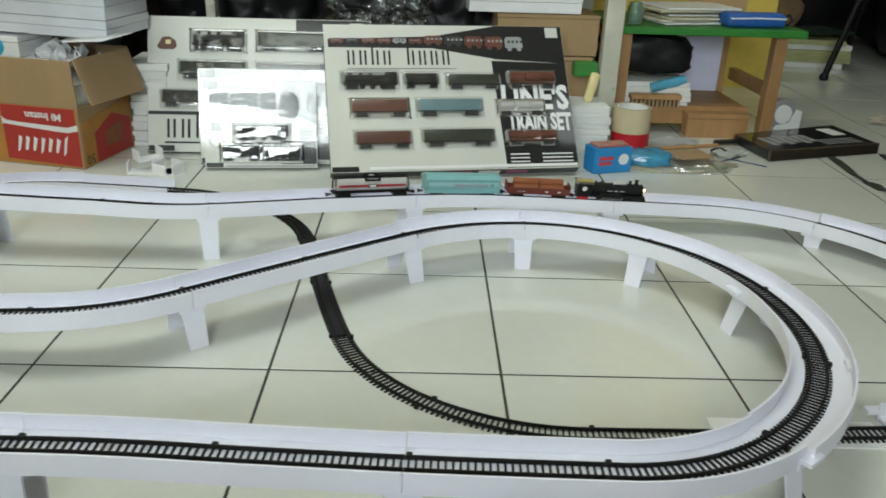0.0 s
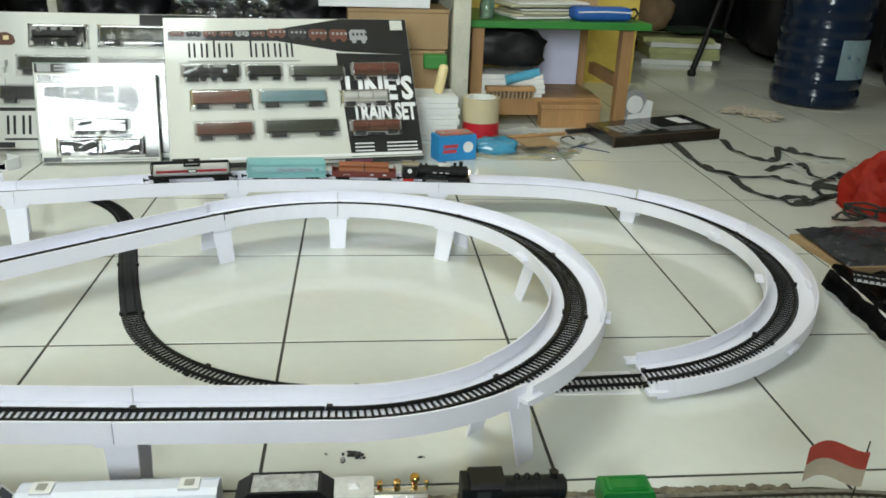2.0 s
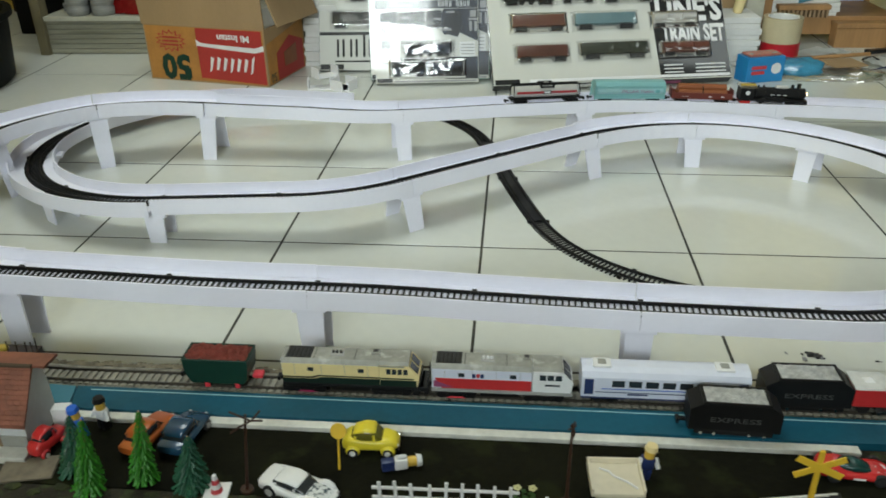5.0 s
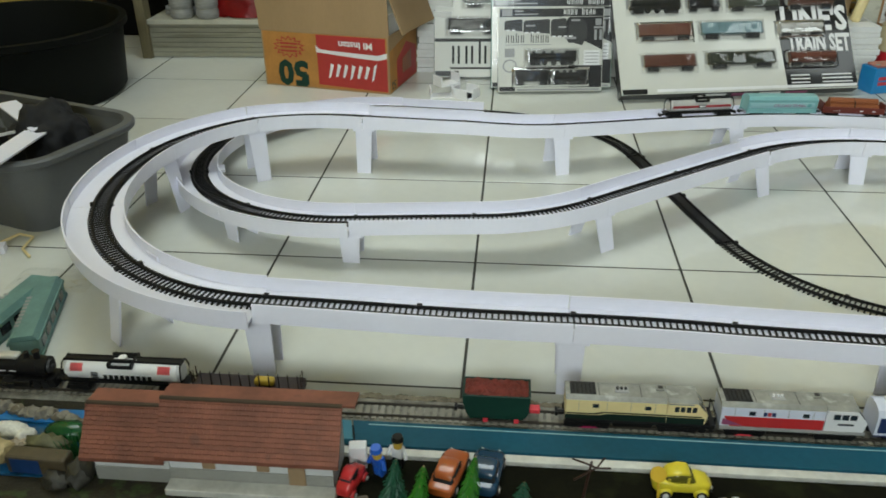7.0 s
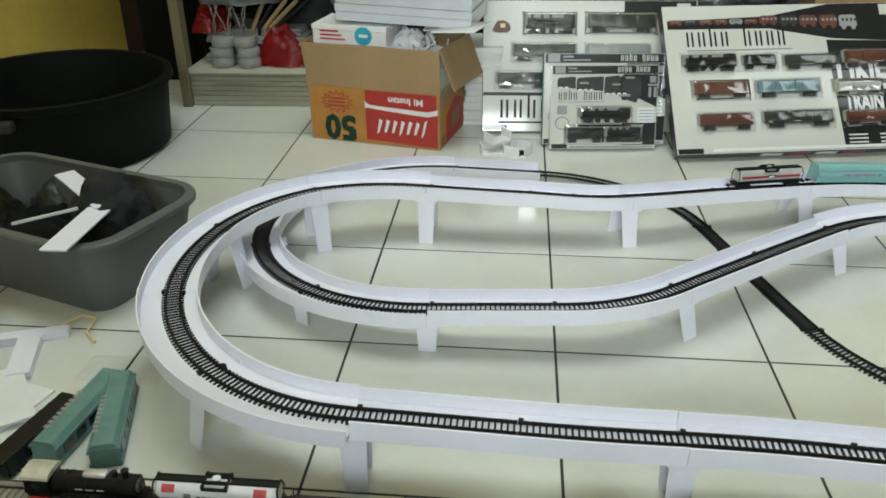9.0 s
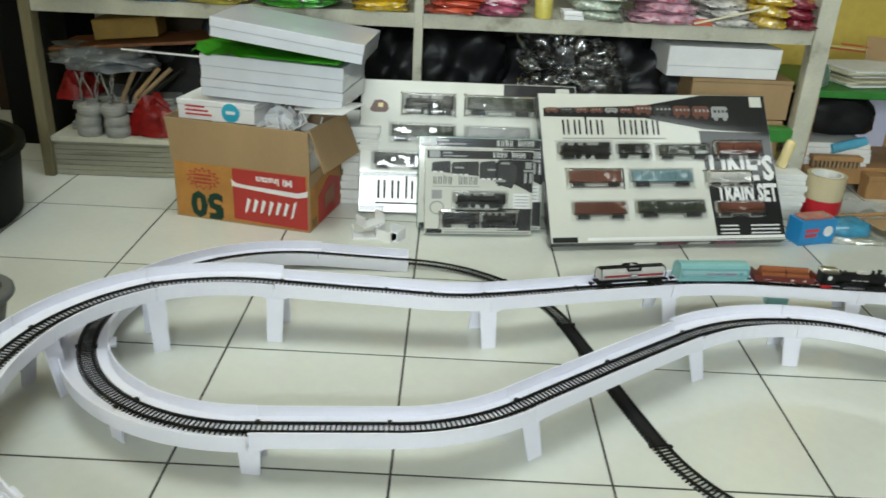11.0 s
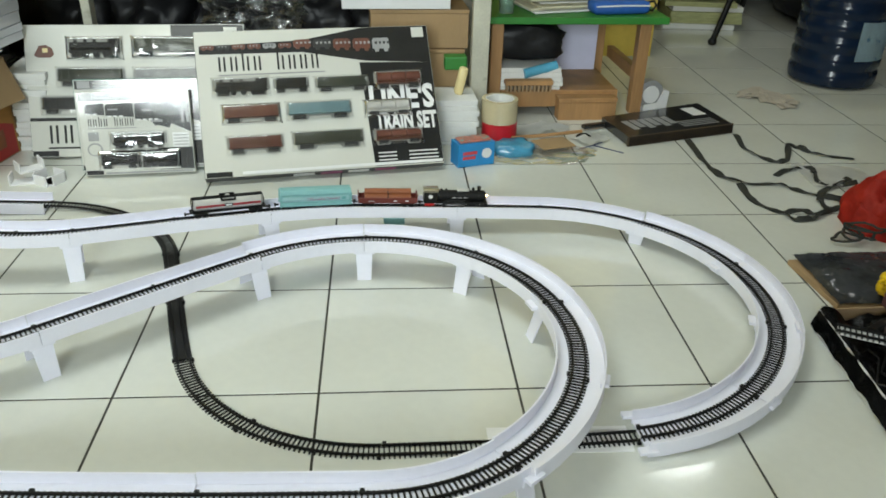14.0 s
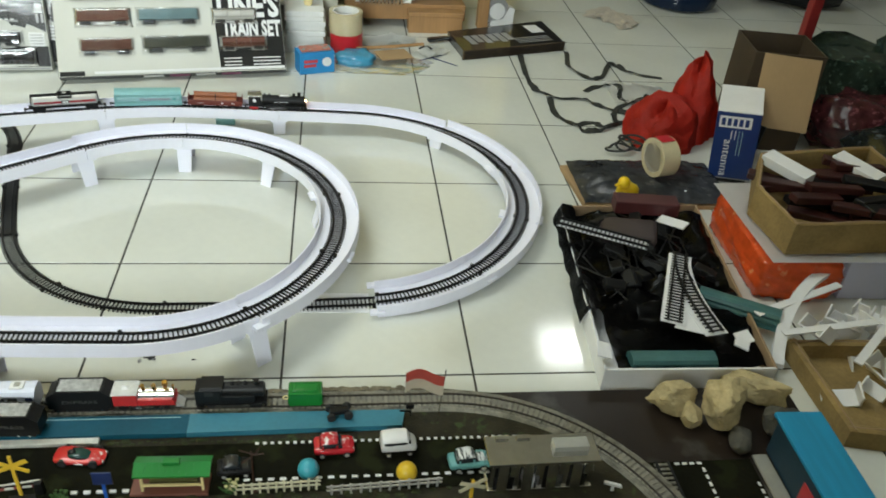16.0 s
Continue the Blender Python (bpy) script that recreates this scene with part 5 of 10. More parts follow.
def steam_engine(m, label, lamp=False, cab=M_CHROME, length=0.128, group="toy locomotives", red=True):
    t = thing("steam_locomotive", m, label, "toy locomotive", group)
    h = length / 2
    bm = B()
    box(bm, (-h, -0.012, 0.009), (h - 0.004, 0.012, 0.0135), 0.0008)
    part("running_board", bm, M_BLACK, t)
    bm = B()
    cyl(bm, (-h + 0.03, 0, 0.0235), (h - 0.002, 0, 0.0235), 0.0112, n=22)
    for x in (-0.015, 0.005, 0.025, h - 0.014):
        cyl(bm, (x - 0.001, 0, 0.0235), (x + 0.001, 0, 0.0235), 0.0117, n=22)
    part("boiler", bm, M_BLACK, t, smooth=40)
    bm = B()
    cyl(bm, (h - 0.003, 0, 0.0235), (h + 0.001, 0, 0.0235), 0.0085, 0.0072, n=20)
    part("smokebox_door", bm, M_DARK, t, smooth=40)
    bm = B()
    lathe(bm, [(0.0038, 0.0), (0.0034, 0.004), (0.0042, 0.0095), (0.0045, 0.0095), (0.0030, 0.0098)], (h - 0.014, 0, 0.0335), 16)
    part("chimney", bm, M_BLACK, t, smooth=40)
    bm = B()
    lathe(bm, [(0.0030, 0.0), (0.0032, 0.005), (0.0030, 0.0068), (0.0001, 0.0075)], (h - 0.026, 0, 0.0338), 14)
    part("dome", bm, M_BLACK, t, smooth=40)
    bm = B()
    box(bm, (h - 0.060, -0.0058, 0.0330), (h - 0.034, 0.0058, 0.0385), 0.0026)
    part("steam_dome_cover", bm, M_SILVER if red else M_DARK, t, "chromed dome cover" if red else "", smooth=50)
    for x in (-0.010, -0.020):
        bm = B()
        lathe(bm, [(0.0022, 0.0), (0.0022, 0.004), (0.0001, 0.005)], (x - 0.008, 0, 0.0338), 12)
        part("valve", bm, M_DARK, t, smooth=40)
    bm = B()
    box(bm, (-h, -0.0135, 0.0135), (-h + 0.027, 0.0135, 0.0345), 0.0008)
    c = part("cab", bm, M_BLACK, t)
    bm = B()
    prism(bm, [(-0.0150, 0.0345), (0.0150, 0.0345), (0.0140, 0.0375), (0.0080, 0.0405), (-0.0080, 0.0405), (-0.0140, 0.0375)], "x", -h - 0.002, -h + 0.029)
    part("roof", bm, cab, c, "chromed cab roof" if cab is M_CHROME else "", smooth=30)
    for s in (-1, 1):
        bm = B()
        cyl(bm, (-h + 0.013, s * 0.0135, 0.025), (-h + 0.013, s * 0.0141, 0.025), 0.0044, n=16)
        part("window", bm, M_INKW if cab is M_CHROME else M_GLASSD, c)
        bm = B()
        box(bm, (-0.020, s * 0.0122 - 0.0006, 0.0165), (0.022, s * 0.0122 + 0.0006, 0.0178))
        part("handrail", bm, M_DARK, t)
        bm = B()
        box(bm, (h - 0.040, s * 0.0128 - 0.004, 0.005), (h - 0.020, s * 0.0128 + 0.0008, 0.0125), 0.0012)
        part("cylinder", bm, M_BLACK, t)
        bm = B()
        y = s * 0.0134
        prism(bm, [(-0.020, 0.0052), (0.020, 0.0068), (0.020, 0.0086), (-0.020, 0.0074)], "y", y - 0.0007, y + 0.0007)
        box(bm, (-0.016, y - 0.0010, 0.0078), (0.012, y + 0.0010, 0.0092))
        part("connecting_rod", bm, M_CHROME if red else M_DARK, t, "chromed connecting rod" if red else "")
        for k in range(3):
            plate_bm = B()
            box(plate_bm, (-0.006 + k * 0.012, s * 0.0113 - 0.0004, 0.0220), (0.002 + k * 0.012, s * 0.0113 + 0.0004, 0.0232))
            part("print", plate_bm, M_INKW if red else M_DARK, t)
    for x in (-0.018, -0.002, 0.014):
        wheelset(t, x, 0.0078, 0.0215)
    for x in (h - 0.016, h - 0.006):
        wheelset(t, x, 0.0046, 0.0195)
    bm = B()
    box(bm, (-h + 0.002, -0.0120, 0.0032), (-h + 0.022, 0.0120, 0.0088), 0.001)
    part("rear_truck", bm, M_REDP if red else M_BLACK, t, "red rear truck" if red else "")
    wheelset(t, -h + 0.012, 0.0042, 0.0195, M_REDP if red else M_WHEEL)
    bm = B()
    prism(bm, [(h - 0.004, 0.0125), (h + 0.004, 0.0125), (h + 0.006, 0.0020), (h - 0.002, 0.0020)], "y", -0.0105, 0.0105)
    part("buffer_beam", bm, M_BLACK, t)
    bm = B()
    cyl(bm, (h + 0.001, 0, 0.0235), (h + 0.004, 0, 0.0235), 0.0028, n=14)
    part("headlamp", bm, glow("lit headlamp", (1.0, 0.55, 0.25), 14.0) if lamp else M_DARK, t, "small lit headlamp" if lamp else "")
    coupler(t, -h, -1)
    return t


def log_wagon(m):
    t = thing("log_wagon", m, "red brown toy flat wagon loaded with brown logs", "toy wagon", "wagons of the running train")
    part("floor", one_box((-0.060, -0.0125, 0.0105), (0.060, 0.0125, 0.0135), 0.0006), M_MAROON, t)
    for s in (-1, 1):
        part("side_board", one_box((-0.060, s * 0.0128 - 0.0008, 0.0095), (0.060, s * 0.0128 + 0.0008, 0.0215), 0.0004), M_MAROON, t)
        for k, x in enumerate((-0.04, 0.012, 0.036)):
            part("print", one_box((x, s * 0.0138 - 0.0002, 0.0140), (x + (0.014, 0.006, 0.006)[k], s * 0.0138 + 0.0002, (0.0146, 0.0162, 0.0162)[k])), M_INKW, t)
        part("end_board", one_box((s * 0.0595 - 0.001, -0.012, 0.0135), (s * 0.0595 + 0.001, 0.012, 0.0290), 0.0004), M_MAROON, t)
        bogie(t, s * 0.040)
        coupler(t, s * 0.060, s)
    for y, z in ((-0.0062, 0.0205), (0.0062, 0.0205), (0.0, 0.0300)):
        bm = B()
        cyl(bm, (-0.047, y, z), (0.047, y, z), 0.0064 if z < 0.025 else 0.0068, n=16)
        part("log", bm, M_LOG, t, smooth=40)
    bm = B()
    tube(bm, [(0.0, -0.0132, 0.0215), (0.0, -0.0110, 0.0290), (0.0, 0.0, 0.0372), (0.0, 0.0110, 0.0290), (0.0, 0.0132, 0.0215)], 0.0010, 6)
    part("chain", bm, M_BLACK, t)


def hopper_wagon(m, label="pale teal toy tank wagon with plum lettering", group="wagons of the running train", colour=None, words=True, upright=True):
    colour = colour or M_TEAL
    t = thing("covered_wagon", m, label, "toy wagon", group)
    bm = B()
    prism(bm, [(-0.0150, 0.0095), (0.0150, 0.0095), (0.0150, 0.0135), (0.0125, 0.0150), (0.0125, 0.0285), (0.0150, 0.0325), (0.0120, 0.0385), (0.0060, 0.0405), (-0.0060, 0.0405), (-0.0120, 0.0385), (-0.0150, 0.0325), (-0.0125, 0.0285), (-0.0125, 0.0150), (-0.0150, 0.0135)], "x", -0.070, 0.070)
    part("body", bm, colour, t)
    bm = B()
    for s in (-1, 1):
        cyl(bm, (-0.066, s * 0.0095, 0.0215), (0.066, s * 0.0095, 0.0215), 0.0062, n=16)
    part("barrel", bm, M_SKYBLUE if colour is M_TEAL else colour, t, smooth=40)
    for s in (-1, 1):
        for e in (-1, 1):
            bm = B()
            box(bm, (e * 0.070 - 0.0012, s * 0.0150 - 0.0010, 0.006), (e * 0.070 + 0.0012, s * 0.0150 + 0.0010, 0.034), 0.0004)
            for k in range(4):
                box(bm, (e * 0.068 - 0.003, s * 0.0154 - 0.0006, 0.010 + k * 0.006), (e * 0.068 + 0.003, s * 0.0154 + 0.0006, 0.0112 + k * 0.006))
            part("ladder", bm, colour, t)
        part("sill", one_box((-0.072, s * 0.0148 - 0.0010, 0.0072), (0.072, s * 0.0148 + 0.0010, 0.0100), 0.0004), colour, t)
        if words:
            r = pose(0.014, -0.0160, 0.0220, 90) if s < 0 else pose(-0.014, 0.0160, 0.0220, 90, 0, 180)
            lettering(t, "OILCAN TRAIN", 0.0078, r, M_INKPURPLE, width=0.064)
            part("print", one_box((-0.055 * -s * -1 - 0.004, s * 0.0157 - 0.0003, 0.0195), (-0.055 * -s * -1 + 0.004, s * 0.0157 + 0.0003, 0.0255)), M_TEALD, t)
    if upright:
        for s in (-1, 1):
            bogie(t, s * 0.048)
            coupler(t, s * 0.072, s)
    return t


def tank_wagon(m, label, stripe, group, marks="stripe"):
    t = thing("tank_wagon", m, label, "toy wagon", group)
    part("frame", one_box((-0.072, -0.0085, 0.0095), (0.072, 0.0085, 0.0125), 0.0006), M_BLACK, t)
    bm = B()
    cyl(bm, (-0.062, 0, 0.0245), (0.062, 0, 0.0245), 0.0120, n=28)
    for s in (-1, 1):
        cyl(bm, (s * 0.062, 0, 0.0245), (s * 0.066, 0, 0.0245), 0.0120, 0.0085, n=28) if s > 0 else cyl(bm, (-0.066, 0, 0.0245), (-0.062, 0, 0.0245), 0.0085, 0.0120, n=28)
    part("tank", bm, stripe[0], t, smooth=40)
    for s in (-1, 1):
        if marks == "stripe":
            bm = B()
            for a0, a1 in ((-14, 8),):
                sheet(bm, 2, 5, lambda u, v: ((u - 0.5) * 0.122, s * 0.01225 * math.cos(radians(a0 + (a1 - a0) * v)), 0.0245 + 0.01225 * math.sin(radians(a0 + (a1 - a0) * v))), 0.0002)
            part("stripe", bm, stripe[1], t, smooth=60)
            part("print", one_box((-0.008, s * 0.0127 - 0.0003, 0.0212), (0.008, s * 0.0127 + 0.0003, 0.0272)), M_INK, t)
            part("print", one_box((-0.006, s * 0.0131 - 0.0002, 0.0225), (0.006, s * 0.0131 + 0.0002, 0.0260)), M_INKW, t)
        else:
            for x in (-0.050, 0.048):
                bm = B()
                sheet(bm, 2, 4, lambda u, v: (x + (u - 0.5) * 0.014, s * 0.01225 * math.cos(radians(14 + 42 * v)), 0.0245 + 0.01225 * math.sin(radians(14 + 42 * v))), 0.0002)
                part("print", bm, stripe[1], t, smooth=60)
            for k in range(9):  # a company's word as plain bars
                part("print", one_box((-0.020 + k * 0.0062, s * 0.0122 - 0.0003, 0.0190), (-0.0158 + k * 0.0062, s * 0.0122 + 0.0003, 0.0240)), M_INK, t)
            for k in range(3):
                part("print", one_box((-0.034, s * 0.0122 - 0.0003, 0.0195 + 0.003 * k), (-0.026, s * 0.0122 + 0.0003, 0.0208 + 0.003 * k)), M_INK, t)
        bm = B()
        tube(bm, [(s * 0.066, -0.011, 0.012), (s * 0.067, -0.0125, 0.026), (s * 0.066, -0.008, 0.036), (s * 0.066, 0.008, 0.036), (s * 0.067, 0.0125, 0.026), (s * 0.066, 0.011, 0.012)], 0.0010, 6)
        part("end_rail", bm, M_BLACK, t)
        bogie(t, s * 0.052)
        coupler(t, s * 0.072, s)
    bm = B()
    box(bm, (-0.066, -0.0036, 0.0362), (-0.0150, 0.0036, 0.0374), 0.0003)
    box(bm, (0.0150, -0.0036, 0.0362), (0.066, 0.0036, 0.0374), 0.0003)
    for s in (-1, 1):
        box(bm, (-0.066, s * 0.0040 - 0.0004, 0.0358), (0.066, s * 0.0040 + 0.0004, 0.0386))
    part("walkway", bm, M_BLACK, t)
    bm = B()
    for s in (-1, 1):
        box(bm, (-0.0140, s * 0.0105 - 0.0014, 0.0320), (0.0140, s * 0.0105 + 0.0014, 0.0352), 0.0005)
        box(bm, (-0.0140, s * 0.0062 - 0.0012, 0.0370), (0.0140, s * 0.0062 + 0.0012, 0.0412), 0.0005)
        box(bm, (s * 0.0128 - 0.0014, -0.0118, 0.0335), (s * 0.0128 + 0.0014, 0.0118, 0.0385), 0.0005)
    part("hatch_frame", bm, M_BLACK, t)
    bm = B()
    cyl(bm, (0, 0, 0.0350), (0, 0, 0.0405), 0.0046, n=16)
    part("hatch", bm, stripe[0], t, smooth=40)
    return t


# the running train stands on the far straight, engine ahead
RAILTOP = 0.0076


def on_line(x):
    """The frame on the far stretch of the viaduct at the place x, facing the way that the train runs."""
    best = min(((i, k / 40) for i in range(4, 10) for k in range(41)), key=lambda q: abs(at(*q).translation.x - x) + (0 if at(*q).translation.y > 0.6 else 9))
    return at(*best) @ pose(0, 0, RAILTOP, 0, 0, 180)


steam_engine(on_line(0.545), "black toy steam locomotive with chromed cab roof on the viaduct", True)
log_wagon(on_line(0.408))
hopper_wagon(on_line(0.262))
tank_wagon(on_line(0.100), "silver toy tank wagon with a red stripe on the viaduct", (M_SILVER, M_INKRED), "wagons of the running train")


M_FADED = surf("faded print", (0.075, 0.075, 0.072), 0.5)
M_ROOFW = surf("worn grey roof paint", (0.30, 0.30, 0.265), 0.5, var=0.22, scale=40, second=(0.46, 0.46, 0.43), cover=0.02)
M_MAGENTA = surf("magenta plastic", (0.42, 0.02, 0.11), 0.4, var=0.1)
M_PINKR = surf("pinkish red plastic", (0.72, 0.05, 0.07), 0.4, var=0.08)
M_BLKGREEN = surf("blackish green paint", (0.007, 0.020, 0.013), 0.45, var=0.2, spec=0.3)
M_SILL = surf("grey sill paint", (0.34, 0.34, 0.33), 0.5, var=0.2, scale=50)


def tender(m, label):
    t = thing("tender", m, label, "toy tender", "black tenders")
    bm = B()
    prism(bm, [(-0.042, 0.0070), (0.042, 0.0070), (0.042, 0.0285), (0.0310, 0.0370), (-0.0310, 0.0370), (-0.042, 0.0300)], "y", -0.0145, 0.0145)
    part("body", bm, M_BLACK, t)
    for s in (-1, 1):
        part("rim", one_box((-0.0310, s * 0.0132 - 0.0012, 0.0368), (0.0310, s * 0.0132 + 0.0012, 0.0390), 0.0005), M_BLACK, t)
    for x in (-0.0310, 0.0280):
        part("rim", one_box((x, -0.0119, 0.0368), (x + 0.0030, 0.0119, 0.0390), 0.0005), M_BLACK, t)
    bm = B()
    sheet(bm, 22, 8, lambda u, v: (-0.0285 + 0.0570 * u, -0.0121 + 0.0242 * v, 0.0380 + 0.0012 * math.sin(math.pi * u) * math.sin(math.pi * v) + 0.0012 * noise.noise(Vector((u * 24, v * 11, m.translation.x * 3)))), 0.0010)
    part("load", bm, M_COAL_W, t, "pale gravel load")
    for s in (-1, 1):
        r = pose(0.0, -0.0149, 0.0195, 90) if s < 0 else pose(0.0, 0.0149, 0.0195, 90, 0, 180)
        lettering(t, "EXPRESS", 0.0078, r, M_FADED, width=0.046)
        part("side_frame", one_box((-0.036, s * 0.0134 - 0.0012, 0.0022), (0.036, s * 0.0134 + 0.0012, 0.0072), 0.0008), M_BLACK, t)
        for x in (-0.03, -0.018, 0.014, 0.028):
            bm = B()
            cyl(bm, (x, s * 0.0140, 0.0040), (x, s * 0.0154, 0.0040), 0.0016, n=10)
            part("axle_cap", bm, M_CHROME, t, "bright axle cap")
    for x in (-0.024, 0.021):
        for k in (-1, 1):
            wheelset(t, x + k * 0.006, 0.0046, 0.0195)
    coupler(t, -0.042, -1)


def diesel(m, body, roof, label, cream=False):
    t = thing("diesel_locomotive", m, label, "toy locomotive", "parked toy locomotives")
    L = 0.071
    part("frame", one_box((-L, -0.0152, 0.0075), (L + (0.004 if cream else 0), 0.0152, 0.0112), 0.0006), M_BLACK if cream else M_SILL, t)
    bm = B()
    box(bm, (-L, -0.0140, 0.0112), (0.030, 0.0140, 0.0350), 0.0008)
    part("body", bm, body, t)
    bm = B()
    prism(bm, [(0.0304, 0.0112), (L - 0.002, 0.0112), (L, 0.0225), (L - 0.0115, 0.0366), (0.0304, 0.0366)], "y", -0.0144, 0.0144)
    c = part("cab", bm, body if cream else M_WHITEP, t)
    bm = B()
    prism(bm, [(-0.0144, 0.0350), (0.0144, 0.0350), (0.0105, 0.0392), (-0.0105, 0.0392)], "x", -L - 0.0005, 0.0300)
    r = part("roof", bm, roof, t)
    bm = B()
    prism(bm, [(-0.0147, 0.0367), (0.0147, 0.0367), (0.0108, 0.0392), (-0.0108, 0.0392)], "x", 0.0304, L - 0.0105)
    part("roof", bm, roof, t)
    part("roof_grille", one_box((-L + 0.004, -0.0096, 0.0391), (-L + 0.030, 0.0096, 0.0401)), M_DARK, r)
    for k in range(6):
        x = -L + 0.0065 + k * 0.0042
        part("grille_bar", one_box((x, -0.0092, 0.0402), (x + 0.0014, 0.0092, 0.0407)), M_BLACK, r)
    part("vent", one_box((-0.022, -0.0050, 0.0390), (-0.008, 0.0050, 0.0402), 0.0004), M_SILL, r)
    bm = B()
    for x in (-0.019, -0.015, -0.011):
        cyl(bm, (x, 0.0, 0.0400), (x, 0.0, 0.0426), 0.0014, n=8)
    part("exhaust", bm, M_WHITEP if not cream else M_DARK, r)
    part("hatch", one_box((0.020, 0.001, 0.0390), (0.0285, 0.0085, 0.0412), 0.0006), roof, r)
    part("hatch", one_box((0.0220, 0.0025, 0.0412), (0.0268, 0.0070, 0.0416)), M_DARK, r)
    for x in (-0.038, 0.004):  # seams across the roof
        part("seam", one_box((x, -0.0104, 0.0390), (x + 0.0006, 0.0104, 0.0394)), M_DARK, r)
    for s in (-1, 1):
        y = s * 0.0142
        yc = s * 0.0146
        for k in range(4 if cream else 3):
            x = 0.0375 + k * (0.0058 if cream else 0.0078)
            w = 0.0044 if cream else 0.0064
            part("window", one_box((x, yc - 0.0005, 0.0262), (x + w, yc + 0.0005, 0.0322)), M_GLASSD, c)
        part("cab_gutter", one_box((0.0310, yc - 0.0008, 0.0350), (0.0560, yc + 0.0010, 0.0362)), M_WHITEP if not cream else roof, c)
        for x in (-0.044, 0.008):
            part("window", one_box((x, y - 0.0004, 0.0262), (x + 0.0062, y + 0.0004, 0.0306)), M_GLASSD, t)
        for x in (-0.058, -0.030, -0.006, 0.018):  # panel joints
            part("panel_joint", one_box((x, y - 0.0002, 0.0205), (x + 0.0004, y + 0.0002, 0.0345)), M_SILL, t)
        if cream:
            bm = B()
            prism(bm, [(-L, 0.0113), (0.0300, 0.0113), (0.0300, 0.0188), (-0.030, 0.0188), (-0.037, 0.0166), (-L, 0.0166)], "y", y - 0.0003, y + 0.0003)
            part("stripe", bm, M_BLKGREEN, t, "blackish green lower side")
            bm = B()
            prism(bm, [(-L, 0.0176), (-0.039, 0.0176), (-0.032, 0.0199), (0.0300, 0.0199), (0.0300, 0.0212), (-0.034, 0.0212), (-0.041, 0.0189), (-L, 0.0189)], "y", y - 0.0003, y + 0.0003)
            part("stripe", bm, M_BLACK, t)
            bm = B()
            prism(bm, [(0.0306, 0.0113), (L - 0.003, 0.0113), (L - 0.003, 0.0188), (0.0306, 0.0188)], "y", yc - 0.0003, yc + 0.0003)
            prism(bm, [(0.0306, 0.0199), (L - 0.006, 0.0199), (L - 0.006, 0.0212), (0.0306, 0.0212)], "y", yc - 0.0003, yc + 0.0003)
            part("stripe", bm, M_BLKGREEN, c)
        else:
            bm = B()
            prism(bm, [(-L + 0.010, 0.0118), (-L + 0.003, 0.0238), (0.0296, 0.0238), (0.0296, 0.0118)], "y", y - 0.0003, y + 0.0003)
            part("stripe", bm, M_REDP, t, "red band")
            bm = B()
            prism(bm, [(-L + 0.002, 0.0132), (-L + 0.022, 0.0132), (-L + 0.004, 0.0206), (-L + 0.002, 0.0206)], "y", y - 0.0006, y + 0.0006)
            part("stripe", bm, M_INKPURPLE, t)
            for k in range(3):  # an operator's mark as plain bars
                part("print", one_box((-0.030 + k * 0.0042, y - 0.0005, 0.0258), (-0.0266 + k * 0.0042, y + 0.0005, 0.0302)), M_NAVY if k != 1 else M_INKRED, t)
            part("grille", one_box((0.043, yc - 0.0005, 0.0192), (0.058, yc + 0.0005, 0.0210)), M_GLASSD, c)
        for x in (-0.046, 0.042):
            bm = B()
            prism(bm, [(x - 0.021, 0.0078), (x + 0.021, 0.0078), (x + 0.018, 0.0012), (x + 0.006, 0.0024), (x - 0.006, 0.0024), (x - 0.018, 0.0012)], "y", s * 0.0152 - 0.0014, s * 0.0152 + 0.0014)
            part("bogie_side", bm, M_BLACK, t)
            for k in (-1, 1):
                bm = B()
                cyl(bm, (x + k * 0.009, s * 0.0164, 0.0046), (x + k * 0.009, s * 0.0176, 0.0046), 0.0021, n=10)
                part("axle_box", bm, M_BLACK, t)
        part("brake_rigging", one_box((-0.056, s * 0.0158 - 0.0014, 0.0014), (-0.036, s * 0.0158 + 0.0014, 0.0034), 0.0005), M_MAGENTA if cream else M_PINKR, t, "pinkish bogie piece")
        for x in (L - 0.004, -L + 0.002) if cream else ():
            part("steps", one_box((x - 0.003, s * 0.0135 - 0.0016, 0.0010), (x + 0.004, s * 0.0135 + 0.0016, 0.0076), 0.0004), M_BLACK, t)
    slope = pose(L - 0.00575, 0, 0.02955, 0, -39.2, 0)  # windscreens on the raked cab front
    for k in (-1, 1):
        bm = B()
        box(bm, (0.0, min(k * 0.0014, k * 0.0116), -0.0058), (0.0007, max(k * 0.0014, k * 0.0116), 0.0062), 0.0002)
        part("windscreen", bm, M_GLASSD, c, m=slope)
    if cream:
        part("nose_band", one_box((L - 0.0014, -0.0130, 0.0112), (L + 0.0012, 0.0130, 0.0200), 0.0005), M_BLACK, c)
        part("front_platform", one_box((L + 0.0002, -0.0150, 0.0060), (L + 0.0090, 0.0150, 0.0112), 0.0006), M_BLACK, t)
        for s in (-1, 1):
            part("handrail", one_box((L + 0.0078, s * 0.0138 - 0.0006, 0.0112), (L + 0.0088, s * 0.0138 + 0.0006, 0.0225)), M_BLACK, t)
            part("plough", one_box((L + 0.0040, s * 0.0085 - 0.0050, 0.0008), (L + 0.0085, s * 0.0085 + 0.0050, 0.0060), 0.0006), M_BLACK, t)
        part("handrail", one_box((L + 0.0080, -0.0138, 0.0216), (L + 0.0088, 0.0138, 0.0226)), M_BLACK, t)
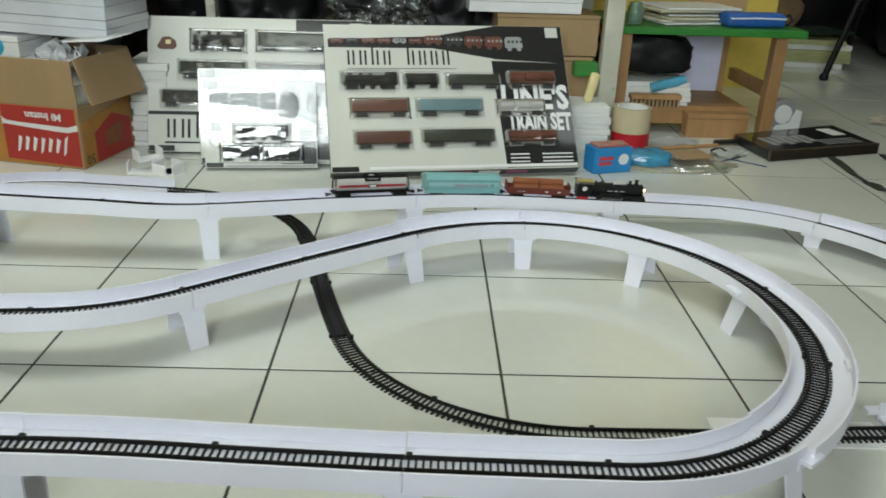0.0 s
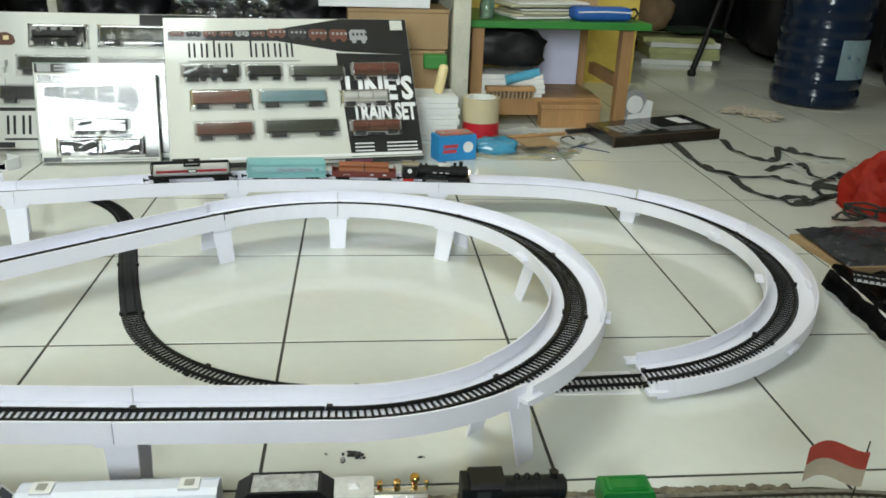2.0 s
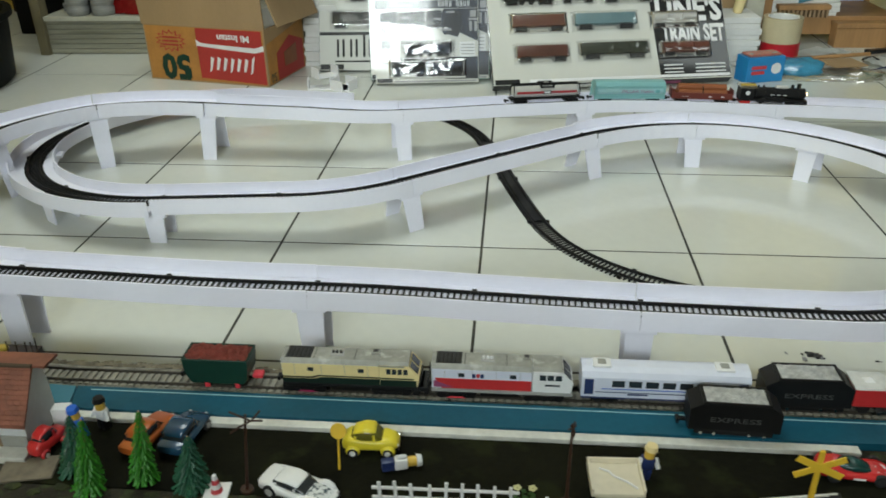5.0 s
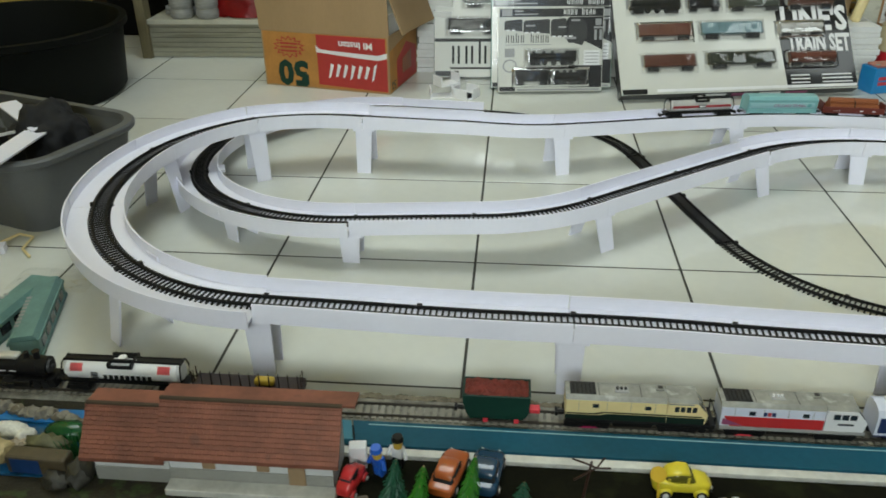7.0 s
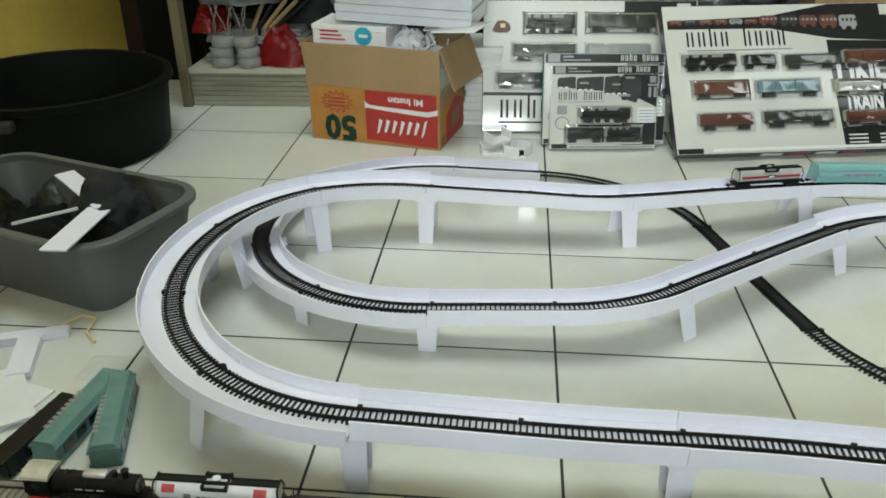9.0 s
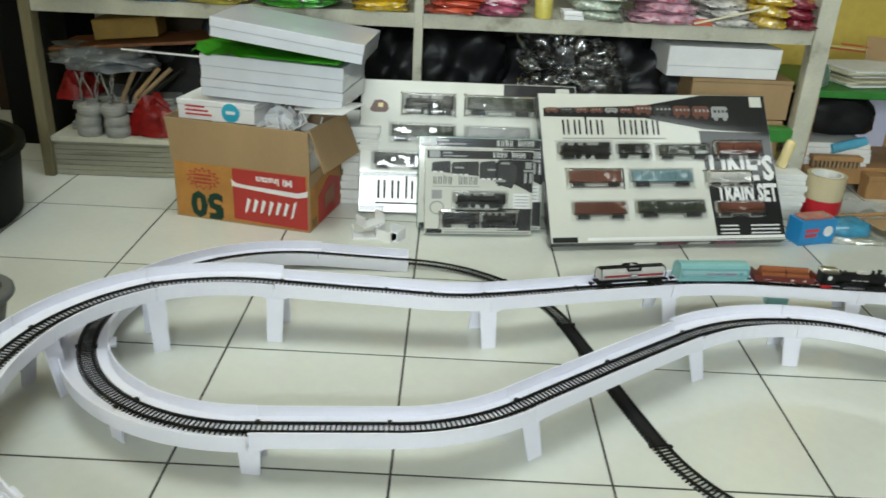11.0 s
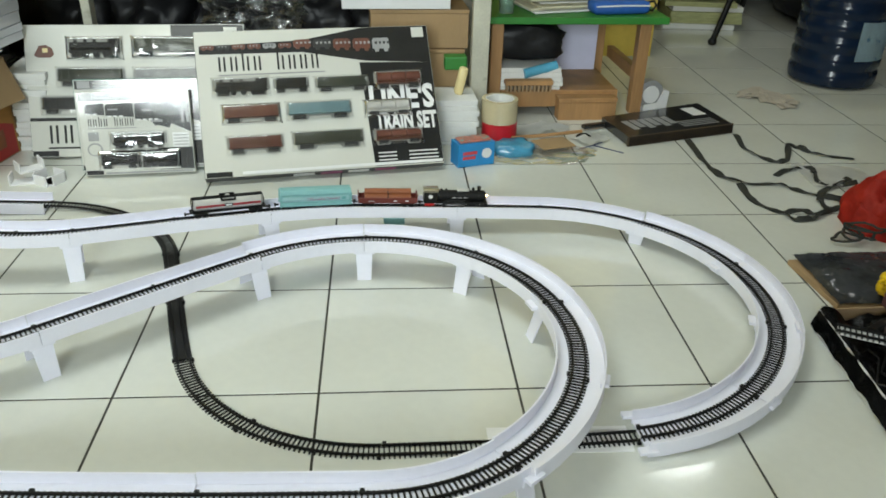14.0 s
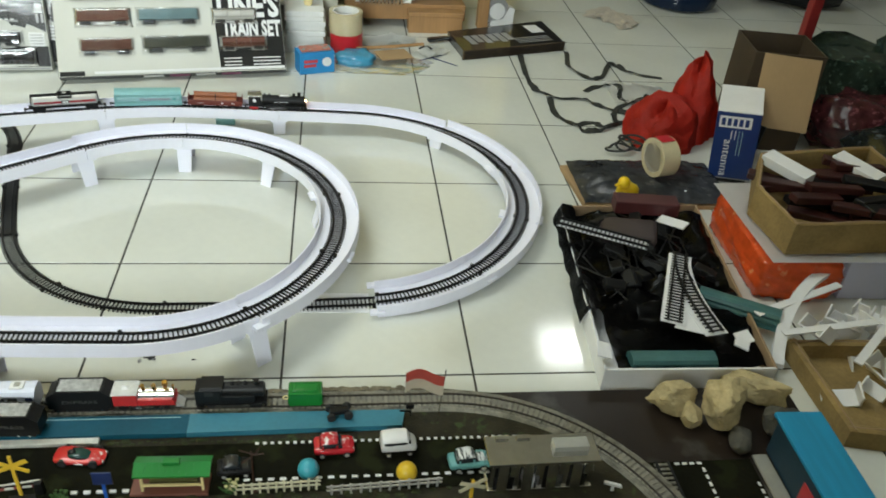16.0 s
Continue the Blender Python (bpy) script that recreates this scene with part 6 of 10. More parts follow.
    for x in (-0.046, 0.042):
        bm = B()
        box(bm, (x - 0.014, -0.0110, 0.0032), (x + 0.014, 0.0110, 0.0074), 0.0008)
        part("bogie", bm, M_BLACK, t)
        for k in (-1, 1):
            wheelset(t, x + k * 0.009, 0.0046, 0.0195)
    bm = B()
    prism(bm, [(-0.0142, 0.0078), (0.0142, 0.0078), (0.0120, 0.0016), (-0.0120, 0.0016)], "x", -0.022, 0.018)
    part("fuel_tank", bm, M_BLACK, t)
    if not cream:
        coupler(t, L, 1)
    coupler(t, -L, -1)


def coach(m):
    t = thing("passenger_coach", m, "white toy passenger coach with blue lines and dark windows", "toy coach", "parked toy coaches")
    L = 0.082
    bm = B()
    prism(bm, [(-0.0145, 0.0085), (0.0145, 0.0085), (0.0150, 0.0200), (0.0145, 0.0320), (0.0115, 0.0375), (0.0050, 0.0400), (-0.0050, 0.0400), (-0.0115, 0.0375), (-0.0145, 0.0320), (-0.0150, 0.0200)], "x", -L, L)
    part("body", bm, M_WHITEBLUE, t)
    for x in (-0.062, 0.058):
        bm = B()
        box(bm, (x - 0.009, -0.0075, 0.0392), (x + 0.009, 0.0075, 0.0418), 0.0008)
        v = part("roof_unit", bm, M_WHITEP, t)
        part("grille", one_box((x - 0.004, -0.004, 0.0417), (x + 0.004, 0.004, 0.0424)), M_GREYROOF, v)
    for s in (-1, 1):
        y = s * 0.0149
        for k in range(7):
            x = -0.052 + k * 0.0165
            part("window", one_box((x, y - 0.0006, 0.0222), (x + 0.0125, y + 0.0006, 0.0292)), M_GLASSD, t)
        for x in (-L + 0.003, L - 0.012):
            part("door", one_box((x, y - 0.0006, 0.0125), (x + 0.009, y + 0.0006, 0.0305)), M_NAVY, t, "navy door")
        part("stripe", one_box((-L + 0.020, y - 0.0004, 0.0190), (L - 0.020, y + 0.0004, 0.0199)), M_BLUEP, t)
        part("stripe", one_box((-L + 0.014, y - 0.0004, 0.0150), (L - 0.030, y + 0.0004, 0.0157)), M_NAVY, t)
        part("print", one_box((-0.036, y - 0.0005, 0.0125), (-0.016, y + 0.0005, 0.0140)), M_NAVY, t)
        part("sill", one_box((-L, y - 0.0006, 0.0078), (L, y + 0.0006, 0.0090)), M_NAVY, t)
    for x in (-0.058, 0.058):
        bogie(t, x)
    coupler(t, L, 1)
    coupler(t, -L, -1)


def coal_wagon(m):
    t = thing("coal_wagon", m, "dark green toy wagon heaped with red load", "toy wagon", "parked toy wagons")
    bm = B()
    prism(bm, [(-0.0270, 0.0055), (0.0280, 0.0055), (0.0325, 0.0120), (0.0345, 0.0260), (0.0345, 0.0335), (-0.0345, 0.0335), (-0.0345, 0.0260), (-0.0310, 0.0120)], "y", -0.0150, 0.0150)
    part("body", bm, M_DKGREEN, t)
    for s in (-1, 1):
        part("rim", one_box((-0.0350, s * 0.0150 - 0.0010, 0.0330), (0.0350, s * 0.0150 + 0.0010, 0.0352), 0.0006), M_DKGREEN, t)
    for x in (-0.0350, 0.0330):
        part("rim", one_box((x, -0.0140, 0.0330), (x + 0.0020, 0.0140, 0.0352), 0.0006), M_DKGREEN, t)
    bm = B()
    sheet(bm, 36, 16, lambda u, v: (-0.0328 + 0.0656 * u, -0.0139 + 0.0278 * v, 0.0340 + 0.0045 * (math.sin(math.pi * u) * math.sin(math.pi * v)) ** 0.5 + 0.0042 * noise.noise(Vector((u * 13, v * 6, 2))) + 0.0018 * noise.noise(Vector((u * 34, v * 15, 5)))), 0.002)
    part("load", bm, M_COAL_R, t, "red load", smooth=30)
    for x in (-0.011, 0.021):
        wheelset(t, x, 0.0058, 0.0205, M_BLACK)
        for s in (-1, 1):
            part("axle_box", one_box((x - 0.0026, s * 0.0138 - 0.0016, 0.0004), (x + 0.0026, s * 0.0138 + 0.0016, 0.0064), 0.0006), M_PINKR, t, "pinkish red axle box")
    part("coupler", one_box((0.0346, -0.0045, 0.0060), (0.0455, 0.0045, 0.0115), 0.0012), M_PINKR, t, "pinkish red coupler")
    coupler(t, -0.0345, -1)


M_ROOFP = surf("dull white roof paint", (0.60, 0.60, 0.57), 0.4, var=0.15, scale=40)


M_ROOFCREAM = surf("worn cream roof paint", (0.55, 0.53, 0.42), 0.4, var=0.2, scale=50)


def old_engine(m):
    t = thing("steam_locomotive", m, "red old-time toy locomotive with brass domes and white cab roof", "toy locomotive", "parked toy locomotives")
    part("frame", one_box((-0.040, -0.0115, 0.0070), (0.040, 0.0115, 0.0095), 0.0006), M_BLACK, t)
    bm = B()
    cyl(bm, (-0.008, 0, 0.0195), (0.040, 0, 0.0195), 0.0092, n=20)
    b = part("boiler", bm, M_CHROME, t, "chromed boiler", smooth=40)
    for x in (0.006, 0.022):
        bm = B()
        cyl(bm, (x, 0, 0.0195), (x + 0.0016, 0, 0.0195), 0.0096, n=20)
        part("boiler_band", bm, M_CHROME, b, smooth=40)
    bm = B()
    prism(bm, [(-0.0078, 0.0092), (0.0400, 0.0092), (0.0415, 0.0150), (0.0380, 0.0182), (-0.0078, 0.0182)], "y", -0.0128, 0.0128)
    part("side_tank", bm, M_REDP, t)
    bm = B()
    box(bm, (-0.040, -0.0138, 0.0092), (-0.008, 0.0138, 0.0300), 0.0008)
    c = part("cab", bm, M_REDP, t)
    bm = B()
    prism(bm, [(-0.0148, 0.0300), (0.0148, 0.0300), (0.0138, 0.0318), (-0.0138, 0.0318)], "x", -0.0412, -0.0068)
    part("roof", bm, M_ROOFP, c, "dull white cab roof")
    bm = B()
    cone = [(-0.029, -0.0042, 0.0318), (-0.019, -0.0042, 0.0318), (-0.019, 0.0042, 0.0318), (-0.029, 0.0042, 0.0318), (-0.024, 0.0, 0.0358)]
    vs = [bm.verts.new(p) for p in cone]
    for f in ((0, 1, 4), (1, 2, 4), (2, 3, 4), (3, 0, 4), (3, 2, 1, 0)):
        bm.faces.new([vs[k] for k in f])
    part("roof_vent", bm, M_WHITEP, c, "white pointed roof vent")
    for x, r, h in ((-0.0015, 0.0026, 0.0085), (0.0135, 0.0031, 0.0095)):
        bm = B()
        lathe(bm, [(r, 0), (r, 0.0015), (r * 0.82, 0.0025), (r * 0.86, h * 0.62), (r * 1.12, h * 0.68), (r * 1.12, h * 0.80), (r * 0.6, h * 0.9), (r * 0.55, h)], (x, 0, 0.0282), 16)
        part("dome", bm, M_GOLD, t, "brass dome", smooth=40)
    bm = B()
    lathe(bm, [(0.0026, 0), (0.0024, 0.004), (0.0042, 0.0085), (0.0044, 0.0110), (0.0034, 0.0125), (0.0036, 0.0135), (0.0020, 0.0136)], (0.029, 0, 0.0282), 16)
    part("chimney", bm, M_GOLD, t, "brass funnel", smooth=40)
    bm = B()
    lathe(bm, [(0.0014, 0), (0.0013, 0.0070), (0.0020, 0.0074), (0.0020, 0.0100), (0.0001, 0.0112)], (0.0395, 0, 0.0250), 12)
    part("lamp", bm, M_GOLD, t, "brass lamp", smooth=40)
    for s in (-1, 1):
        y = s * 0.0140
        bm = B()
        for z0, z1, x0, x1 in ((0.0008, 0.0020, -0.020, 0.010), (0.0034, 0.0046, -0.010, 0.026)):
            prism(bm, [(x0, z0), (x1, z0 + 0.0010), (x1, z1 + 0.0010), (x0, z1)], "y", y - 0.0006, y + 0.0006)
        for x in (-0.019, -0.007, 0.004):
            prism(bm, [(x, 0.0012), (x + 0.0020, 0.0012), (x + 0.0095, 0.0046), (x + 0.0075, 0.0046)], "y", y - 0.0006, y + 0.0006)
        part("connecting_rod", bm, M_CHROME, t, "chromed connecting rod")
    for x in (-0.028, -0.010):
        wheelset(t, x, 0.0068, 0.0205)
    for x in (0.016, 0.030):
        wheelset(t, x, 0.0046, 0.0195)
    part("buffer_beam", one_box((0.0402, -0.0120, 0.0070), (0.0425, 0.0120, 0.0105), 0.0005), M_REDP, t)
    bm = B()
    prism(bm, [(0.0426, 0.0090), (0.0440, 0.0090), (0.0530, 0.0012), (0.0426, 0.0012)], "y", -0.0080, 0.0080)
    part("cowcatcher", bm, M_SILVER, t, "silver cowcatcher")


def tank_engine(m):
    t = thing("steam_locomotive", m, "plain black toy tank locomotive on the board", "toy locomotive", "parked toy locomotives")
    part("frame", one_box((-0.048, -0.0125, 0.0055), (0.047, 0.0125, 0.0110), 0.0008), M_BLACK, t)
    bm = B()
    cyl(bm, (-0.020, 0, 0.0250), (0.046, 0, 0.0250), 0.0108, n=24)
    for x in (0.002, 0.020, 0.036):
        cyl(bm, (x, 0, 0.0250), (x + 0.0012, 0, 0.0250), 0.0112, n=24)
    part("boiler", bm, M_BLACK, t, smooth=40)
    bm = B()
    cyl(bm, (0.046, 0, 0.0250), (0.0478, 0, 0.0250), 0.0088, 0.0080, n=20)
    part("smokebox_door", bm, M_DARK, t, smooth=40)
    for s in (-1, 1):
        part("side_tank", one_box((-0.012, s * 0.0105 - 0.0035, 0.0110), (0.034, s * 0.0105 + 0.0035, 0.0235), 0.0010), M_BLACK, t)
        part("cylinder", one_box((0.026, s * 0.0130 - 0.0030, 0.0030), (0.044, s * 0.0130 + 0.0030, 0.0108), 0.0012), M_BLACK, t)
        part("connecting_rod", one_box((-0.024, s * 0.0142 - 0.0006, 0.0052), (0.026, s * 0.0142 + 0.0006, 0.0066)), M_DARK, t)
        part("steps", one_box((-0.046, s * 0.0130 - 0.0016, 0.0008), (-0.036, s * 0.0130 + 0.0016, 0.0056), 0.0005), M_BLACK, t)
    bm = B()
    box(bm, (-0.047, -0.0138, 0.0110), (-0.012, 0.0138, 0.0350), 0.0008)
    c = part("cab", bm, M_BLACK, t)
    bm = B()
    prism(bm, [(-0.0145, 0.0350), (0.0145, 0.0350), (0.0120, 0.0395), (-0.0120, 0.0395)], "x", -0.040, -0.009)
    part("roof", bm, M_BLACK, c)
    for s in (-1, 1):
        part("window", one_box((-0.034, s * 0.0138 - 0.0004, 0.0250), (-0.022, s * 0.0138 + 0.0004, 0.0325)), M_DARK, c)
    for x in (0.003, 0.012, 0.021):
        bm = B()
        lathe(bm, [(0.0034, 0.0), (0.0032, 0.0022), (0.0024, 0.0040), (0.0001, 0.0048)], (x, 0, 0.0350), 14)
        part("dome", bm, M_BLACK, t, smooth=50)
    bm = B()
    lathe(bm, [(0.0042, 0.0), (0.0034, 0.0015), (0.0034, 0.0045), (0.0042, 0.0055), (0.0042, 0.0065), (0.0026, 0.0066)], (0.036, 0, 0.0350), 16)
    part("chimney", bm, M_BLACK, t, smooth=40)
    for x in (-0.026, -0.008, 0.010):
        wheelset(t, x, 0.0070, 0.0205)
    part("buffer_beam", one_box((0.0472, -0.0135, 0.0030), (0.0500, 0.0135, 0.0115), 0.0006), M_BLACK, t)


# ---- the street scene board in front, with parked trains ----
# The laminate's grey patches are dusty smudges and sheen painted into the colour.
M_BROWN = surf("dark brown laminate", (0.018, 0.012, 0.009), 0.32, spec=0.35, var=0.3, scale=5, second=(0.085, 0.08, 0.075), cover=0.07, bump=0.15, fine=25)
M_ASPH = surf("dark painted road", (0.008, 0.008, 0.004), 0.92, var=0.4, scale=14, bump=0.3, spec=0.10, second=(0.016, 0.018, 0.007), cover=0.08)
M_EARTH = surf("brown scatter", (0.024, 0.020, 0.009), 0.95, var=0.45, scale=35, fine=320, bump=0.7, second=(0.045, 0.065, 0.018), cover=0.04)
M_BALLAST = surf("pale grey ballast", (0.21, 0.20, 0.165), 0.95, var=0.5, scale=70, fine=420, bump=0.9)
M_SLEEP = surf("weathered sleeper", (0.26, 0.245, 0.20), 0.75, var=0.25, piece=0.15)
M_RAILM = surf("dull dark rail", (0.055, 0.048, 0.038), 0.45, metal=0.3, var=0.25)
M_PLATB = surf("teal blue platform board", (0.008, 0.080, 0.125), 0.5, var=0.2, scale=9, spec=0.2)
M_PLATL = surf("light blue platform board", (0.035, 0.19, 0.27), 0.45, var=0.15, scale=9)
M_KERB = surf("chalky white kerb", (0.62, 0.62, 0.57), 0.7, var=0.2, scale=30)
M_SCAT = surf("tan scatter", (0.17, 0.145, 0.10), 0.95, var=0.5, scale=60, fine=380, bump=0.9)
M_TURF = surf("green turf", (0.028, 0.034, 0.009), 0.95, var=0.5, scale=80, fine=400, bump=0.8)
M_FIR = surf("bright green fir", (0.030, 0.21, 0.010), 0.5, var=0.3)
M_FIRD = surf("bluish green fir", (0.010, 0.090, 0.046), 0.5, var=0.3)
M_BROOF = surf("brown tiled roof", (0.21, 0.075, 0.045), 0.7, var=0.28, scale=26, piece=0.10, second=(0.15, 0.06, 0.04), cover=0.0)
M_STUCCO = surf("white stucco", (0.68, 0.70, 0.70), 0.7, var=0.1)
M_ROCK = surf("pale tan stone", (0.50, 0.41, 0.225), 0.85, var=0.25, scale=30, bump=0.6, second=(0.30, 0.23, 0.12), cover=0.0)
M_ROCKD = surf("brown grey stone", (0.16, 0.135, 0.095), 0.85, var=0.3, scale=40, bump=0.5)
M_ROCKG = surf("grey stone", (0.085, 0.08, 0.065), 0.8, var=0.3, scale=30, bump=0.4)

BASE = thing("street_board", pose(0, 0, 0), "long dark board carrying a toy street and railway", "diorama board")
part("base_panel", one_box((-0.40, -0.56, 0), (1.40, -0.050, 0.010), 0.002), M_BROWN, BASE)
part("base_panel", one_box((-1.30, -0.56, 0), (-0.4005, -0.034, 0.010), 0.002), M_BROWN, BASE)


def swing(x):
    """How far the board's track has drawn back towards its left end."""
    u = min(1.0, max(0.0, (-0.42 - x) / 0.22))
    return 0.015 * u * u * (3 - 2 * u)


def arc_edge(x0, x1, off, n=24):
    """Points on the inside (off > 0) or outside of the bend of the board's track."""
    pts = []
    for k in range(n + 1):
        x = x0 + (x1 - x0) * k / n
        if x <= 0.83:
            pts.append((x, -0.078 - off + swing(x)))
        else:
            a = (x - 0.83) / 0.27 * radians(62)
            pts.append((0.83 + (0.32 - off) * math.sin(a), -0.398 + (0.32 - off) * math.cos(a)))
    return pts


bm = B()
_top = arc_edge(-1.28, 1.14, -0.024, 40)
prism(bm, [*_top, (_top[-1][0] - 0.02, -0.55), (-1.28, -0.55)], "z", 0.0102, 0.0245)
part("terrain", bm, M_EARTH, BASE, "brown scatter terrain")
bm = B()
_in = [p for p in arc_edge(0.38, 1.06, 0.075, 40) if p[1] > -0.235]
prism(bm, [(-0.41, -0.150), (0.38, -0.150), *_in, (_in[-1][0] + 0.004, -0.236), (-0.41, -0.236)], "z", 0.0247, 0.0262)
part("road", bm, M_ASPH, BASE, "dark painted road")
bm = B()
for _k in range(60):
    _x = -0.40 + _k * 0.022
    ball(bm, (_x, -0.237 - random.uniform(0, 0.01), 0.0245), random.uniform(0.003, 0.007), 1, (1.4, 1, 0.5), 0.5)
part("verge", bm, M_TURF, BASE, "rough turf verge")
bm = B()
for _k in range(40):
    ball(bm, (0.385 + _k * 0.0095, -0.143 - random.uniform(0, 0.006), 0.0245), random.uniform(0.002, 0.0045), 1, (1.4, 1, 0.5), 0.5)
part("verge", bm, M_TURF, BASE, "rough turf verge")
part("kerb", one_box((-0.41, -0.149, 0.0246), (0.37, -0.1385, 0.0305), 0.0008), M_KERB, BASE, "chalky white kerb")
for _k in range(14):
    bm = B()
    for _j in range(38):
        _x = -0.62 + (_k * 38 + _j) * 0.0027
        ball(bm, (_x, -0.0525 + swing(_x) + random.uniform(-0.003, 0.003), 0.0243), random.uniform(0.0022, 0.0044), 1, (1.7, 1, 0.42), 0.6)
    part("scatter_edge", bm, M_SCAT, BASE, "tan scatter along the track")
PLAT = thing("platform", pose(0, 0, 0), "long flat blue painted toy platform beside the track", "toy platform")
bm = B()
prism(bm, [(-0.398, -0.1380), (0.482, -0.1380), (0.482, -0.1030), (-0.407, -0.1030)], "z", 0.0246, 0.0330)
part("platform_board", bm, M_PLATB, PLAT, "teal blue board")
bm = B()
prism(bm, [(-0.428, -0.1310), (-0.402, -0.1310), (-0.409, -0.1030), (-0.450, -0.1010)], "z", 0.0246, 0.0326)
part("platform_board", bm, M_PLATL, PLAT, "brighter blue end piece")
bm = B()
prism(bm, [(0.4825, -0.1380), (0.776, -0.1340), (0.782, -0.1040), (0.4825, -0.1030)], "z", 0.0246, 0.0336)
part("platform_board", bm, M_PLATL, PLAT, "lighter blue board")
part("edge_line", one_box((-0.39, -0.1090, 0.0331), (0.47, -0.1078, 0.0335)), M_SKYBLUE, PLAT)
for _k in range(36):
    part("road_mark", one_box((0.575 + _k * 0.0102, -0.156, 0.0264), (0.5795 + _k * 0.0102, -0.152, 0.0272)), M_INKW, BASE)
for _k in range(30):
    part("road_mark", one_box((0.565 + _k * 0.0155, -0.2175, 0.0264), (0.573 + _k * 0.0155, -0.2135, 0.0272)), M_INKW, BASE)
for _k in range(5):
    part("road_mark", one_box((0.355 + _k * 0.0155, -0.2290, 0.0264), (0.363 + _k * 0.0155, -0.2250, 0.0290)), M_INKW, BASE)

# the board's own track with ballast
TB = thing("board_track", pose(0, 0, 0), "weathered toy track on grey ballast along the board", "toy track")


def board_frame(s):
    """The frame s metres along the board's track; straight, then bending away to the right."""
    if s <= 1.95:
        return pose(-1.12 + s, -0.079 + swing(-1.12 + s), 0.0246)
    a = (s - 1.95) / 0.32
    return pose(0.83 + 0.32 * math.sin(a), -0.399 + 0.32 * math.cos(a), 0.0246, 0, 0, -math.degrees(a))


_fr = [board_frame(k * 0.03) for k in range(79)]
bm = B()
sweep(bm, _fr, [(-0.0225, 0.0001), (0.0225, 0.0001), (0.0165, 0.0020), (-0.0165, 0.0020)])
part("ballast", bm, M_BALLAST, TB, "grey ballast bed")
for _s in (-1, 1):
    bm = B()
    sweep(bm, _fr, [(_s * 0.0093 + p[0] * 0.7, 0.0018 + p[1] * 0.75) for p in RAILPROF])
    part("rail", bm, M_RAILM, TB)
BSLEEP = make(one_box((-0.0023, -0.0135, 0.0018), (0.0023, 0.0135, 0.0036)), "sleeper", M_SLEEP)
for _k in range(288):
    part("sleeper", BSLEEP, M_SLEEP, TB, m=board_frame(0.02 + _k * 0.0080))
BR = 0.0246 + 0.0060


def parked(x):
    return pose(x, -0.0785 + swing(x), BR)


coal_wagon(parked(-0.259))
diesel(parked(-0.1175), M_CREAM, M_ROOFW, "cream and dark green toy diesel locomotive on the board", True)
diesel(parked(0.037), M_WHITEBLUE, M_ROOFW, "white toy diesel locomotive with red stripe on the board")
coach(parked(0.198))
tender(parked(0.336), "black toy tender with pale gravel on the board track")
tender(pose(0.256, -0.1240, 0.0334, 0, 0, -2), "black toy tender derailed beside the track")
old_engine(parked(0.419))
tank_engine(parked(0.536))
_t = thing("box_wagon", parked(0.640), "small bright green toy wagon with a raised lid on the board", "toy wagon", "parked toy wagons")
_t.scale = (0.84, 0.92, 0.84)
bm = B()
prism(bm, [(-0.0250, 0.0020), (0.0255, 0.0020), (0.0290, 0.0070), (0.0290, 0.0250), (0.0270, 0.0290), (-0.0265, 0.0290), (-0.0285, 0.0250), (-0.0285, 0.0070)], "y", -0.0140, 0.0140)
part("body", bm, M_GREEN, _t)
bm = B()
box(bm, (-0.0225, -0.0105, 0.0285), (0.0230, 0.0105, 0.0312), 0.0022)
_l = part("lid", bm, M_GREEN, _t, smooth=50)
for _s in (-1, 1):
    part("lid_rim", one_box((-0.0180, _s * 0.0078 - 0.0008, 0.0308), (0.0185, _s * 0.0078 + 0.0008, 0.0322), 0.0004), M_GREEN, _l)
for _x in (-0.0180, 0.0170):
    part("lid_rim", one_box((_x, -0.0069, 0.0308), (_x + 0.0015, 0.0069, 0.0322), 0.0004), M_GREEN, _l)
for _x in (-0.016, 0.016):
    wheelset(_t, _x, 0.0046, 0.0195)
bm = B()
tube(bm, [(-0.0335 + 0.0045 * math.cos(a * math.pi / 6), 0.0035 * math.sin(a * math.pi / 6), 0.0070) for a in range(13)], 0.0012, 6)
part("coupler", bm, M_CREAM, _t, "cream ring coupler")
# stake wagon, tank wagon and another engine further left
_t = thing("stake_wagon", parked(-0.526), "dark brown toy flat wagon with thin upright stakes", "toy wagon", "parked toy wagons")
M_STAKE = surf("blackish brown plastic", (0.022, 0.011, 0.009), 0.5, var=0.2)
part("floor", one_box((-0.060, -0.0125, 0.0105), (0.060, 0.0125, 0.0205), 0.0008), M_STAKE, _t)
for _k in range(12):
    bm = B()
    cyl(bm, (-0.0575 + _k * 0.01045, -0.0100, 0.0200), (-0.0575 + _k * 0.01045, -0.0100, 0.0400), 0.0008, 0.0006, n=6)
    part("stake", bm, M_STAKE, _t)
for _x in (-0.0585, 0.0585):
    for _y in (-0.003, 0.005):
        bm = B()
        cyl(bm, (_x, _y, 0.0200), (_x, _y, 0.0350), 0.0008, 0.0006, n=6)
        part("stake", bm, M_STAKE, _t)
part("sill", one_box((-0.0605, -0.0135, 0.0150), (0.0605, -0.0122, 0.0230), 0.0004), M_STAKE, _t)
for _s in (-1, 1):
    bogie(_t, _s * 0.042)
bm = B()
box(bm, (0.008, -0.008, 0.0207), (0.030, 0.003, 0.0290), 0.0034)
solid("yellow_load", bm, surf("ochre yellow plastic", (0.52, 0.36, 0.03), 0.4, var=0.15), "small yellow block lying in the stake wagon", "toy load", m=parked(-0.526), smooth=50)
